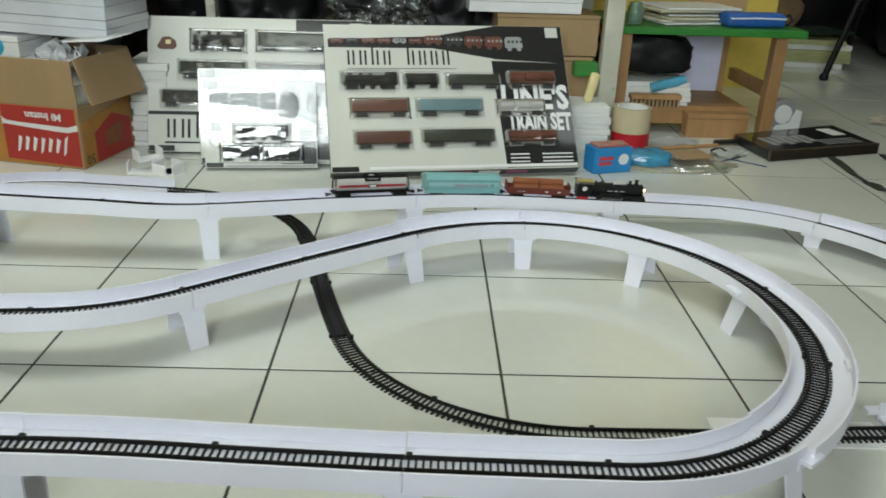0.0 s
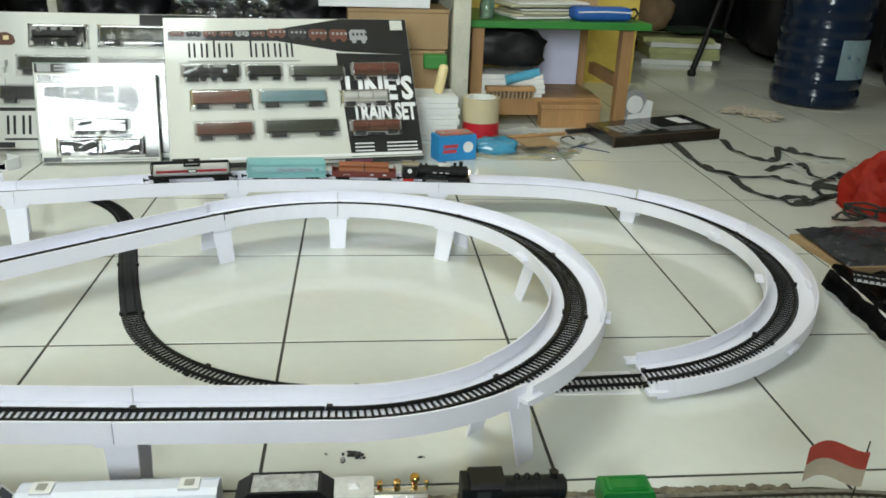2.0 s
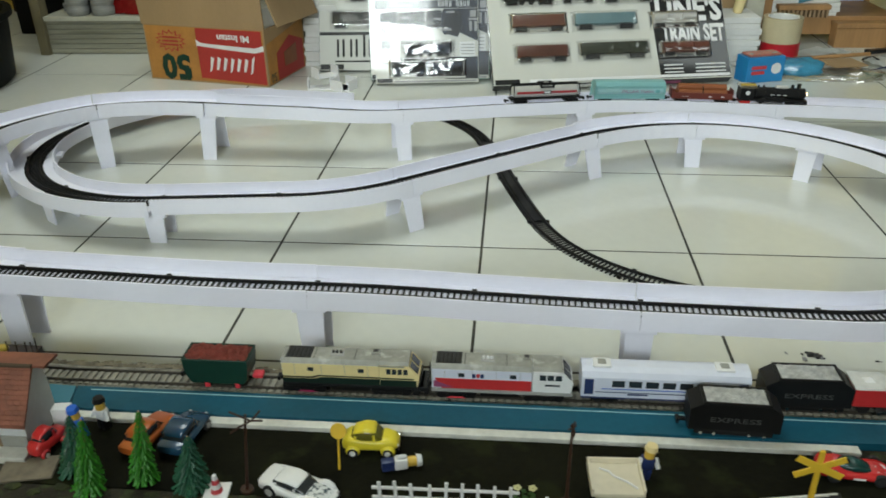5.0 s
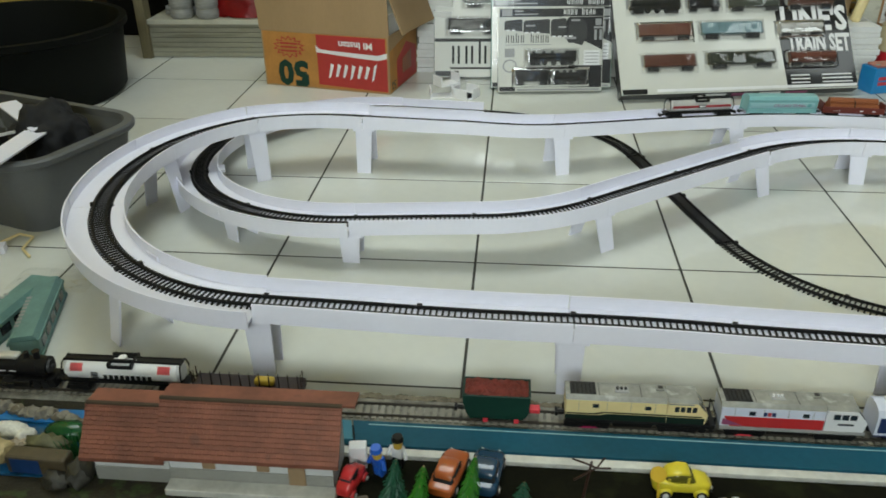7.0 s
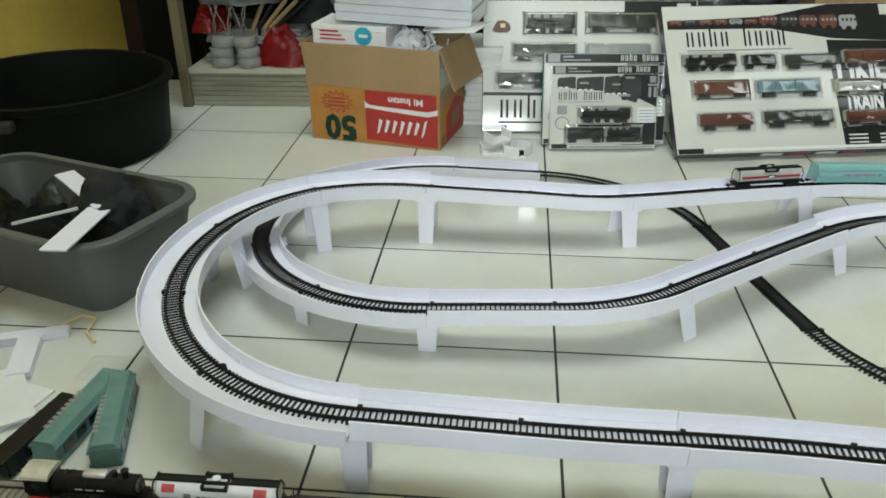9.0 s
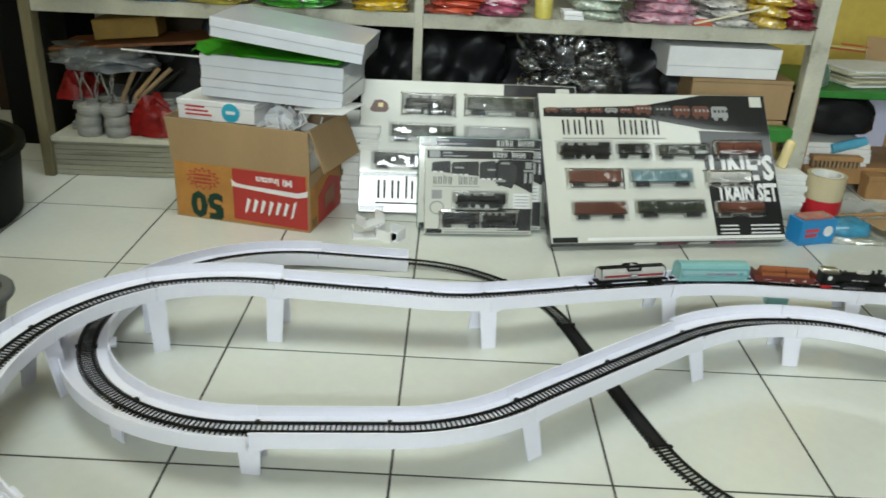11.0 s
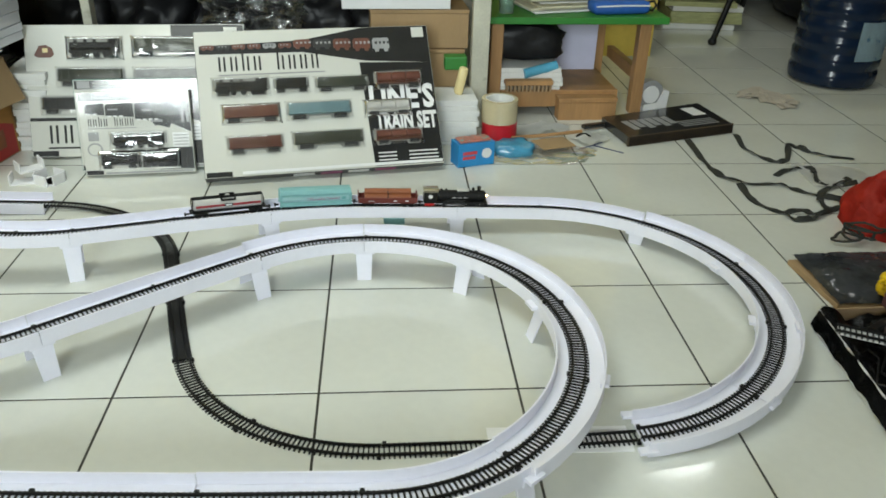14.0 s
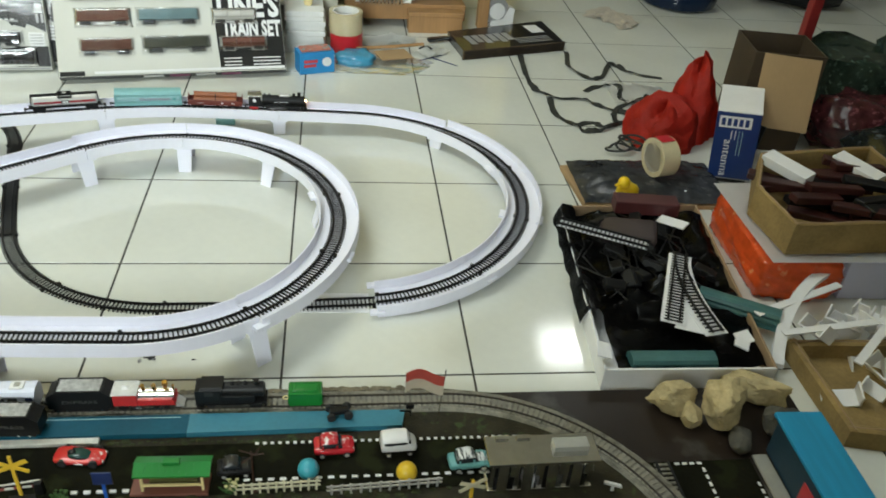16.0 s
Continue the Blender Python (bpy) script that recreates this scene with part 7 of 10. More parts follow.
tank_wagon(parked(-0.666), "white toy tank wagon with black print on the board", (M_WHITEP, surf("coral square", (0.85, 0.17, 0.18), 0.4)), "parked toy wagons", "print")
steam_engine(parked(-0.812), "black toy steam locomotive with pale cab roof on the board", False, M_ROOFCREAM, 0.122, "parked toy locomotives", True)


# toy cars
def loft(bm, stations, e=0.5, n=18):
    """Rounded rings (x, half width, low, high) along x, skinned and closed."""
    rings = []
    for x, w, z0, z1 in stations:
        ring = []
        for k in range(n):
            a = 2 * math.pi * k / n
            c, q = math.cos(a), math.sin(a)
            ring.append(bm.verts.new((x, w * math.copysign(abs(c) ** e, c), (z0 + z1) / 2 + (z1 - z0) / 2 * math.copysign(abs(q) ** e, q))))
        rings.append(ring)
    for p, q in zip(rings, rings[1:]):
        for k in range(n):
            bm.faces.new((p[k], p[(k + 1) % n], q[(k + 1) % n], q[k]))
    bm.faces.new(rings[0])
    bm.faces.new(rings[-1])


BODY = {"racer": ((-1, .62, .26, .50), (-.9, .88, .18, .64), (-.5, 1, .16, .66), (-.1, .92, .16, .54), (.3, .90, .16, .52), (.6, .98, .16, .56), (.85, .86, .16, .44), (1, .45, .20, .32)),
        "sport": ((-1, .70, .26, .60), (-.93, .90, .20, .69), (-.5, 1, .18, .72), (-.1, .97, .18, .62), (.3, .98, .18, .60), (.65, .96, .18, .56), (.9, .82, .20, .46), (1, .55, .24, .38)),
        "beetle": ((-1, .45, .26, .42), (-.93, .70, .20, .58), (-.7, .84, .18, .72), (-.3, .86, .18, .62), (.25, .86, .18, .60), (.55, .84, .18, .64), (.85, .70, .20, .56), (1, .42, .26, .42)),
        "saloon": ((-1, .78, .24, .54), (-.92, .94, .20, .60), (-.4, 1, .18, .60), (.3, 1, .18, .57), (.75, .96, .18, .53), (.95, .86, .20, .46), (1, .70, .24, .42)),
        "van": ((-1, .86, .24, .88), (-.93, .97, .20, .97), (-.2, 1, .18, 1.0), (.45, .97, .18, .98), (.66, .95, .18, .72), (.92, .90, .20, .54), (1, .74, .24, .48))}
CABIN = {"racer": ((-.50, .34, .4, .60), (-.30, .56, .4, .80), (0, .62, .4, .82), (.22, .56, .4, .70), (.42, .40, .4, .54)),
         "sport": ((-.66, .60, .5, .64), (-.45, .74, .5, .92), (-.12, .76, .5, .97), (.08, .74, .5, .90), (.36, .66, .5, .60)),
         "beetle": ((-.74, .46, .5, .62), (-.50, .66, .5, .88), (-.15, .72, .5, .98), (.15, .70, .5, .95), (.30, .66, .5, .82), (.44, .60, .5, .60)),
         "saloon": ((-.72, .70, .5, .60), (-.56, .80, .5, .92), (-.1, .82, .5, .97), (.14, .80, .5, .93), (.42, .72, .5, .57)),
         "van": ((-.86, .985, .62, .86), (-.5, 1.012, .60, .87), (.3, .99, .60, .87), (.52, .94, .60, .86), (.64, .90, .62, .76))}


def toy_car(m, colour, label, size=(0.055, 0.025, 0.018), shape="saloon", marks=None, glass=M_GLASSD, hub=M_SILVER, cap=None):
    t = thing("toy_car", m, label, "toy car", "toy cars on the street")
    L, W, H = size[0] / 2, size[1] / 2, size[2]
    r = 0.0050 * size[0] / 0.055
    bm = B()
    loft(bm, [(x * L, w * W, z0 * H, z1 * H) for x, w, z0, z1 in BODY[shape]])
    part("body", bm, colour, t, smooth=50)
    bm = B()
    loft(bm, [(x * L, w * W, z0 * H, z1 * H) for x, w, z0, z1 in CABIN[shape]])
    part("glazing", bm, glass, t, smooth=50)
    top = [(x * L, w * W * 0.90, (z1 - 0.16) * H, (z1 + 0.03) * H) for x, w, z0, z1 in CABIN[shape] if z1 > 0.85]
    if shape == "racer":
        bm = B()
        ball(bm, (-0.30 * L, 0, 0.74 * H), 0.30 * W, 2, (1.3, 1.1, 0.8))
        part("headrest", bm, M_BLACK, t, smooth=60)
        for s in (-1, 1):
            part("print", one_box((-0.10 * L, s * 0.93 * W - 0.0004, 0.26 * H), (0.22 * L, s * 0.93 * W + 0.0006, 0.36 * H)), M_INKW, t)
    elif shape != "van":
        top = [(top[0][0] - 0.10 * L, top[0][1] * 0.8, top[0][2] - 0.10 * H, top[0][3] - 0.12 * H)] + top + [(top[-1][0] + 0.07 * L, top[-1][1] * 0.85, top[-1][2] - 0.06 * H, top[-1][3] - 0.07 * H)]
        bm = B()
        loft(bm, top)
        part("roof", bm, cap or marks or colour, t, smooth=50)
        for s in (-1, 1):
            for u in (0, 2):  # door pillars
                x, w, z0, z1 = CABIN[shape][1 + u]
                bm = B()
                box(bm, (x * L - 0.0012, s * w * W * 0.98 - 0.0008, 0.52 * H), (x * L + 0.0012, s * w * W * 0.98 + 0.0006, (z1 - 0.12) * H))
                part("pillar", bm, colour, t)
    for s in (-1, 1):
        for x in (-0.60, 0.62):
            bm = B()
            cyl(bm, (x * L, s * (W - 0.0034), r), (x * L, s * (W + 0.0004), r), r, n=18)
            w = part("wheel", bm, M_TYRE, t, smooth=40)
            bm = B()
            cyl(bm, (x * L, s * (W + 0.0004), r), (x * L, s * (W + 0.0010), r), r * 0.58, n=12)
            part("hub", bm, hub, w)
            if shape in ("beetle", "sport"):
                bm = B()
                ball(bm, (x * L, s * W * (0.80 if shape == "beetle" else 0.76), r * 1.15), r * 1.30, 2, (1.15, 0.55 if shape == "beetle" else 0.42, 1.0 if shape == "beetle" else 0.9))
                part("wing", bm, colour, t, smooth=60)
        bm = B()
        cyl(bm, (L * 0.955, s * W * 0.56, H * 0.40), (L * 0.99, s * W * 0.56, H * 0.40), 0.0017, n=10)
        part("headlight", bm, M_SILVER, t)
    part("bumper", one_box((L * 0.955, -W * 0.66, H * 0.20), (L * 1.02, W * 0.66, H * 0.27), 0.0005), M_DARK, t)
    if marks:
        bm = B()
        loft(bm, [(x * L, w * W * 0.66, (z1 - 0.2) * H, (z1 + 0.018) * H) for x, w, z0, z1 in BODY[shape] if 0.2 < x < 0.95])
        part("decal", bm, marks, t, smooth=50)
    return t


RD = 0.0263
toy_car(pose(-0.084, -0.169, RD, 0, 0, 2), M_YELLOW, "small yellow rounded toy car on the street", (0.054, 0.027, 0.028), "beetle", None, surf("olive tinted window", (0.13, 0.12, 0.02), 0.12, var=0.1, coat=0.3), M_WHITEP)
toy_car(pose(-0.138, -0.232, RD, 0, 0, -20), M_WHITEP, "white toy sports car with dark splashes", (0.072, 0.030, 0.020), "sport", surf("dark splash print", (0.62, 0.64, 0.64), 0.35, second=(0.02, 0.045, 0.06), cover=0.12, scale=150), cap=M_WHITEP)
toy_car(pose(0.354, -0.172, RD, 0, 0, -5), surf("bright red paint", (0.60, 0.03, 0.03), 0.25, var=0.08, coat=0.6), "red open toy racing car with white marks", (0.064, 0.029, 0.018), "racer", surf("red and white racing print", (0.55, 0.03, 0.03), 0.3, second=(0.75, 0.75, 0.75), cover=0.04, scale=110), surf("dark teal cockpit", (0.01, 0.05, 0.045), 0.2, var=0.3, scale=60), M_DARK)
toy_car(pose(0.553, -0.199, RD, 0, 0, 4), M_BLACK, "black toy car with pale trim on the street", (0.045, 0.026, 0.022), "saloon", surf("black and pale trim print", (0.02, 0.02, 0.02), 0.3, second=(0.4, 0.4, 0.38), cover=0.0, scale=110))
toy_car(pose(0.681, -0.169, RD, 0, 0, 3), surf("crimson paint", (0.50, 0.02, 0.03), 0.25, var=0.1, coat=0.6), "red toy car with white lines on its roof", (0.054, 0.030, 0.026), "saloon", surf("red and white lined print", (0.50, 0.02, 0.03), 0.3, second=(0.75, 0.75, 0.75), cover=0.10, scale=90))
toy_car(pose(0.768, -0.172, RD, 0, 0, 4), M_WHITEP, "white boxy toy van on the street", (0.048, 0.026, 0.033), "van")
toy_car(pose(0.862, -0.202, RD, 0, 0, 6), M_TEALD, "teal toy car with a striped roof", (0.056, 0.027, 0.027), "saloon", surf("striped white print", (0.70, 0.72, 0.72), 0.4, second=(0.05, 0.06, 0.06), cover=0.12, scale=60, stretch=(3, 0.5, 1)))
toy_car(pose(-0.301, -0.172, RD, 0, 0, 76), M_ORANGE, "orange toy car parked across the street", (0.060, 0.026, 0.024), "saloon")
toy_car(pose(-0.266, -0.169, RD, 0, 0, 82), surf("dark blue paint", (0.015, 0.055, 0.11), 0.22, var=0.1, coat=0.6), "dark blue toy car parked across the street", (0.058, 0.030, 0.026), "saloon")
toy_car(pose(-0.392, -0.190, RD, 0, 0, 74), M_REDP, "red toy motor tricycle by the station", (0.040, 0.019, 0.026), "beetle")
# truck chassis on the platform
_t = thing("toy_chassis", pose(0.688, -0.112, 0.0338, 0, 0, 8), "black toy truck chassis lying on the blue platform", "toy chassis")
part("frame", one_box((-0.014, -0.006, 0.005), (0.014, 0.006, 0.013), 0.002), M_BLACK, _t)
for _x in (-0.012, 0.012):
    for _s in (-1, 1):
        bm = B()
        cyl(bm, (_x, _s * 0.007, 0.006), (_x, _s * 0.012, 0.006), 0.006, n=14)
        part("wheel", bm, M_TYRE, _t, smooth=40)


# toy figures: one plain shape each
M_SKIN = surf("yellow toy plastic", (0.62, 0.40, 0.06), 0.35, var=0.06)


def figure(m, legs, coat, hat, label, lying=False, sleeves=None):
    """A block figure in one mesh: legs, coat, head and hat in their colours."""
    bm = B()
    for s in (-1, 1):
        box(bm, (s * 0.0028 - 0.0024, -0.004, 0.0), (s * 0.0028 + 0.0024, 0.004, 0.0118), 0.0008)
    box(bm, (-0.0058, -0.0042, 0.012), (0.0058, 0.0042, 0.024), 0.0014)
    for s in (-1, 1):
        cyl(bm, (s * 0.0065, 0, 0.0225), (s * 0.0100, -0.0035, 0.0140), 0.0021, n=8)
    cyl(bm, (0, 0, 0.0242), (0, 0, 0.0322), 0.0047, n=14)
    cyl(bm, (0, 0, 0.0325), (0, 0, 0.0372), 0.0062, 0.0050, n=14)
    k = m @ (pose(0, 0, 0.005, 0, 90, 0) if lying else pose(0, 0, 0))
    ob = solid("toy_figure", bm, legs, label, "toy figure", "toy figures on the street", m=k, smooth=45)
    for mat in (coat, M_SKIN, hat, sleeves or coat):
        ob.data.materials.append(mat)
    for p in ob.data.polygons:
        z = sum(ob.data.vertices[v].co.z for v in p.vertices) / len(p.vertices)
        p.material_index = 0 if z < 0.01195 else 1 if z < 0.0241 else 2 if z < 0.03235 else 3
        if p.material_index == 1 and abs(sum(ob.data.vertices[v].co.x for v in p.vertices) / len(p.vertices)) > 0.0060:
            p.material_index = 4


figure(pose(-0.070, -0.198, RD, 0, 0, 16) @ pose(0, 0, 0.001), M_NAVY, M_WHITEP, M_WHITEP, "small navy and white plastic toy figure lying on the road", True)
figure(pose(0.166, -0.190, RD, 0, 8, 10), M_NAVY, M_NAVY, M_CREAM, "small navy plastic toy figure standing behind the stall", False, M_WHITEP)
figure(pose(-0.368, -0.170, RD, 8, 0, -30), M_BLUEP, M_BLUEP, M_BLUEP, "small blue plastic toy figure by the station")
figure(pose(-0.352, -0.158, RD, 0, 0, -20), M_BLACK, M_WHITEP, M_BLACK, "small white plastic toy figure on the street")
solid("toy_parcel", one_box((-0.0085, -0.006, 0), (0.0085, 0.006, 0.026), 0.001), M_WHITEP, "small white block standing by the toy figures", "toy block", m=pose(-0.391, -0.160, RD, 0, 0, 8))


# firs: tapered trunk and tiers of drooping needles
def fir(m, h, colour, label, girth=0.14):
    t = thing("toy_fir", m, label, "toy tree", "plastic fir trees")
    bm = B()
    cyl(bm, (0, 0, 0), (0, 0, h * 0.95), h * 0.045, h * 0.01, n=8)
    part("trunk", bm, M_KRAFTIN, t)
    bm = B()
    tiers = 13
    for k in range(tiers):
        z = h * (0.06 + 0.86 * k / tiers)
        r = (h * girth * (1 - k / tiers) ** 0.75 + h * 0.022) * random.uniform(0.92, 1.06)
        n = max(7, 19 - k)
        for i in range(n):
            a = 2 * math.pi * (i + 0.5 * (k % 2)) / n + random.uniform(-0.12, 0.12)
            d = Vector((math.cos(a), math.sin(a), 0))
            s = Vector((-d.y, d.x, 0))
            rr = r * random.uniform(0.84, 1.12)
            w = max(h * 0.008, r * 0.13)
            up = Vector((0, 0, 1))
            spine = [d * rr * 0.12 + up * (z + h * 0.085), d * rr * 0.62 + up * (z + h * 0.045), d * rr + up * (z - h * 0.012), d * rr * 1.04 + up * (z + h * 0.006)]
            rows = []
            for j, (p, f) in enumerate(zip(spine, (0.7, 1.0, 0.8, 0.25))):
                rows.append([bm.verts.new(p + s * w * f), bm.verts.new(p + up * h * 0.014 * f), bm.verts.new(p - s * w * f), bm.verts.new(p - up * h * 0.010 * f)])
            for p, q in zip(rows, rows[1:]):
                for e in range(4):
                    bm.faces.new((p[e], p[(e + 1) % 4], q[(e + 1) % 4], q[e]))
            bm.faces.new(rows[0][::-1])
            bm.faces.new(rows[-1])
    part("crown", bm, colour, t)


fir(pose(-0.327, -0.242, 0.0245, 0, 7, 0), 0.088, M_FIR, "tall bright green plastic fir on the board")
fir(pose(-0.350, -0.218, 0.0245, 0, 5, 0), 0.070, M_FIRD, "bluish green plastic fir on the board", 0.20)
fir(pose(-0.284, -0.225, 0.0245, 0, 7, 0), 0.086, M_FIR, "slim bright green plastic fir on the board", 0.13)
fir(pose(-0.236, -0.231, 0.0245, 0, 4, 0), 0.064, M_FIRD, "bluish green plastic fir beside the cone", 0.25)


# street furniture
M_POLE = surf("dark brown plastic", (0.045, 0.020, 0.012), 0.5, var=0.2, spec=0.3)
def line_pole(m, h, label, arm=1.0):
    t = thing("line_pole", m, label, "toy pole", "toy line poles")
    bm = B()
    cyl(bm, (0, 0, 0), (0, 0, h), 0.0016, 0.0011, n=8)
    part("pole", bm, M_POLE, t)
    for z, a, b in ((h * 0.90, 20, -30), (h * 0.97, -15, 6)):
        bm = B()
        tube(bm, [pose(0, 0, z, 0, b, a) @ Vector(p) for p in ((-0.016 * arm, 0.001, -0.003 * arm), (-0.006 * arm, -0.0016, 0), (0.006 * arm, -0.0016, 0), (0.016 * arm, 0.001, 0.003 * arm))], 0.0009, 6)
        part("crossarm", bm, M_POLE, t)
    bm = B()
    cyl(bm, (0, 0, 0), (0, 0, 0.002), 0.006, n=12)
    part("foot", bm, M_POLE, t)


line_pole(pose(-0.186, -0.231, RD, 0, 6, 0), 0.086, "brown toy telegraph pole with crossarms")
line_pole(pose(0.096, -0.226, RD, 0, 3, 75), 0.084, "brown toy telegraph pole by the fence", 0.35)
line_pole(pose(0.580, -0.232, RD), 0.074, "dark toy pole beside the ball")
_t = thing("traffic_cone", pose(-0.212, -0.236, RD, 0, 0, 6), "red and white toy traffic cone on a square plate", "toy cone")
part("plate", one_box((-0.011, -0.011, 0), (0.011, 0.011, 0.002), 0.0005), M_WHITEP, _t)
for _k, _m in enumerate((M_INKRED, M_WHITEP, M_INKRED, M_WHITEP)):
    bm = B()
    cyl(bm, (0, 0, 0.002 + _k * 0.0046), (0, 0, 0.0066 + _k * 0.0046), 0.0054 - _k * 0.0009, 0.0045 - _k * 0.0009, n=16)
    part("band", bm, _m, _t, smooth=40)
_t = thing("round_sign", pose(-0.109, -0.200, RD, -20, -2, 0), "round yellow toy road sign on a thin post", "toy sign")
bm = B()
cyl(bm, (0, 0, 0), (0, 0, 0.034), 0.0011, n=8)
part("post", bm, M_YELLOW2, _t)
bm = B()
cyl(bm, (0, -0.001, 0.037), (0, 0.001, 0.037), 0.0074, n=20)
part("disc", bm, M_YELLOW2, _t)


M_CREAMF = surf("cream fence plastic", (0.66, 0.62, 0.44), 0.45, var=0.15, scale=60)


def picket_fence(x0, y0, x1, y1, n, label, colour=M_WHITEP, h=0.019):
    d = math.hypot(x1 - x0, y1 - y0)
    t = thing("picket_fence", pose(x0, y0, 0.0262, 0, 0, math.degrees(math.atan2(y1 - y0, x1 - x0))), label, "toy fence", "toy fences")
    P = make(one_box((-0.0014, -0.0008, 0), (0.0014, 0.0008, h), 0.0003), "picket", colour)
    for k in range(n):
        part("picket", P, colour, t, m=pose(d * (k + 0.5) / n, 0, 0, random.uniform(-4, 4), random.uniform(-3, 3), 0))
    for z in (h * 0.36, h * 0.72):
        part("rail", one_box((0, 0.0009, z - 0.0013), (d, 0.0023, z + 0.0013)), colour, t)


picket_fence(-0.071, -0.243, 0.055, -0.241, 9, "white plastic toy picket fence", h=0.0300)
picket_fence(0.073, -0.241, 0.162, -0.241, 8, "low white plastic toy fence by the stall", h=0.019)
picket_fence(0.552, -0.238, 0.664, -0.234, 11, "cream toy picket fence with plants", M_CREAMF, 0.021)
picket_fence(0.672, -0.244, 0.822, -0.236, 12, "long pale toy fence", M_SILVER)
# flowering plants by the fence
_t = thing("toy_plant", pose(0.059, -0.238, RD), "small toy plant with pale flowers by the fence", "toy plant")
M_PETAL = surf("pale yellow petal", (0.55, 0.52, 0.25), 0.6)
M_LEAF = surf("dull green leaf", (0.030, 0.090, 0.012), 0.6, var=0.3)


def sprig(parent, n, spread, h, material, seed):
    """Thin stems, each with a few small pointed leaves."""
    rnd = random.Random(seed)
    for k in range(n):
        a = 2.4 * k
        tip = Vector((spread * math.cos(a) * rnd.uniform(0.4, 1), 0.7 * spread * math.sin(a) * rnd.uniform(0.4, 1), h * rnd.uniform(0.6, 1)))
        bm = B()
        tube(bm, [(0, 0, 0), tip * 0.5 + Vector((0, 0, h * 0.08)), tip], 0.0006, 5)
        for j in range(6):
            p = tip * (0.35 + 0.13 * j)
            ball(bm, p + Vector((rnd.uniform(-0.0022, 0.0022), rnd.uniform(-0.0022, 0.0022), rnd.uniform(0, 0.0016))), rnd.uniform(0.0010, 0.0019), 1, (1.6, 0.9, 0.6), 0.4)
        part("stem", bm, material, parent)


sprig(_t, 8, 0.009, 0.022, M_LEAF, 5)
for _x in (-0.006, 0.007):
    for _k in range(5):
        bm = B()
        ball(bm, (_x + 0.0022 * math.cos(_k * 1.257), 0.0022 * math.sin(_k * 1.257), 0.0265), 0.0017, 1, (1.2, 1, 0.6), 0.3)
        part("petal", bm, M_PETAL, _t)
_t = thing("toy_plant", pose(0.349, -0.240, RD - 0.001), "small green toy bush by the crossing sign", "toy plant")
sprig(_t, 11, 0.012, 0.019, M_LEAF, 8)
_t = thing("toy_plant", pose(0.552, -0.236, RD), "small yellowish toy plant by the fence", "toy plant")
sprig(_t, 9, 0.013, 0.018, M_LEAF, 11)
sprig(_t, 5, 0.011, 0.022, M_PETAL, 12)
# stall with a cream tray
_t = thing("toy_stall", pose(0.116, -0.232, RD, 0, 0, 2), "cream toy stall tray on a low stand", "toy stall")
part("stand", one_box((0.006, 0.004, 0), (0.040, 0.032, 0.014), 0.001), M_PAPERY, _t)
bm = B()
box(bm, (0, 0, 0.014), (0.046, 0.040, 0.018), 0.0008)
box(bm, (0, 0, 0.018), (0.002, 0.040, 0.023))
box(bm, (0.044, 0, 0.018), (0.046, 0.040, 0.023))
box(bm, (0.002, 0.038, 0.018), (0.044, 0.040, 0.023))
part("tray", bm, surf("cream board", (0.66, 0.60, 0.46), 0.6, var=0.1), _t)
bm = B()
tube(bm, [(0.010, 0.030, 0.0192), (0.018, 0.026, 0.0192), (0.022, 0.020, 0.0192), (0.032, 0.014, 0.0192), (0.040, 0.006, 0.0192)], 0.0010, 6)
part("string", bm, M_INKW, _t)
# crossing barrier and cross sign
M_BARR = surf("faded red paint", (0.22, 0.05, 0.04), 0.6, var=0.2)
_t = thing("crossing_barrier", pose(0.176, -0.2345, RD, 0, 0, 4.4), "red and white striped toy crossing barrier", "toy barrier")
part("foot", one_box((0.138, -0.004, 0), (0.148, 0.005, 0.021), 0.001), M_BLACK, _t)
part("upper_pole", one_box((0.0, 0.0014, -0.0010), (0.146, 0.0032, 0.0010), 0.0003), M_KERB, _t, m=pose(0, 0, 0.0075, 0, -5.2, 0))
for _k in range(14):
    part("band", one_box((_k * 0.0104, -0.0011, 0.0050 + _k * 0.0006), (_k * 0.0104 + 0.0104, 0.0011, 0.0074 + _k * 0.0006)), M_BARR if _k % 2 else M_KERB, _t)


def cross_sign(m, arm, h, label, colour=M_YELLOW2):
    t = thing("crossing_sign", m, label, "toy sign", "toy crossing signs")
    part("post", one_box((-0.0022, -0.0012, 0), (0.0022, 0.0012, h), 0.0004), M_YELLOW2, t)
    for a in (26, -26):
        bm = B()
        box(bm, (-arm, -0.0024 - 0.0004 * (a > 0), -0.0033), (arm, -0.0013 - 0.0004 * (a > 0), 0.0033), 0.0005, pose(0, 0, h * 0.78, 0, a, 0))
        part("arm", bm, colour, t)


cross_sign(pose(0.297, -0.227, RD), 0.0215, 0.072, "yellow toy level crossing cross sign")
_t = thing("sign_plate", pose(0.299, -0.230, RD + 0.0002, 0, 0, 4), "dark toy base plate with a pale front edge under the sign", "toy base")
part("plate", one_box((-0.016, -0.008, 0), (0.016, 0.003, 0.0012), 0.0003), M_BLACK, _t)
part("edge", one_box((-0.016, -0.0095, 0), (0.016, -0.0082, 0.0016), 0.0002), M_KERB, _t)
cross_sign(pose(0.858, -0.256, RD, 0, 0, 10), 0.020, 0.034, "pale toy crossing sign on a yellow post", M_CREAMF)
_t = thing("blue_sign", pose(0.402, -0.241, RD - 0.001), "small blue toy sign board on a post", "toy sign")
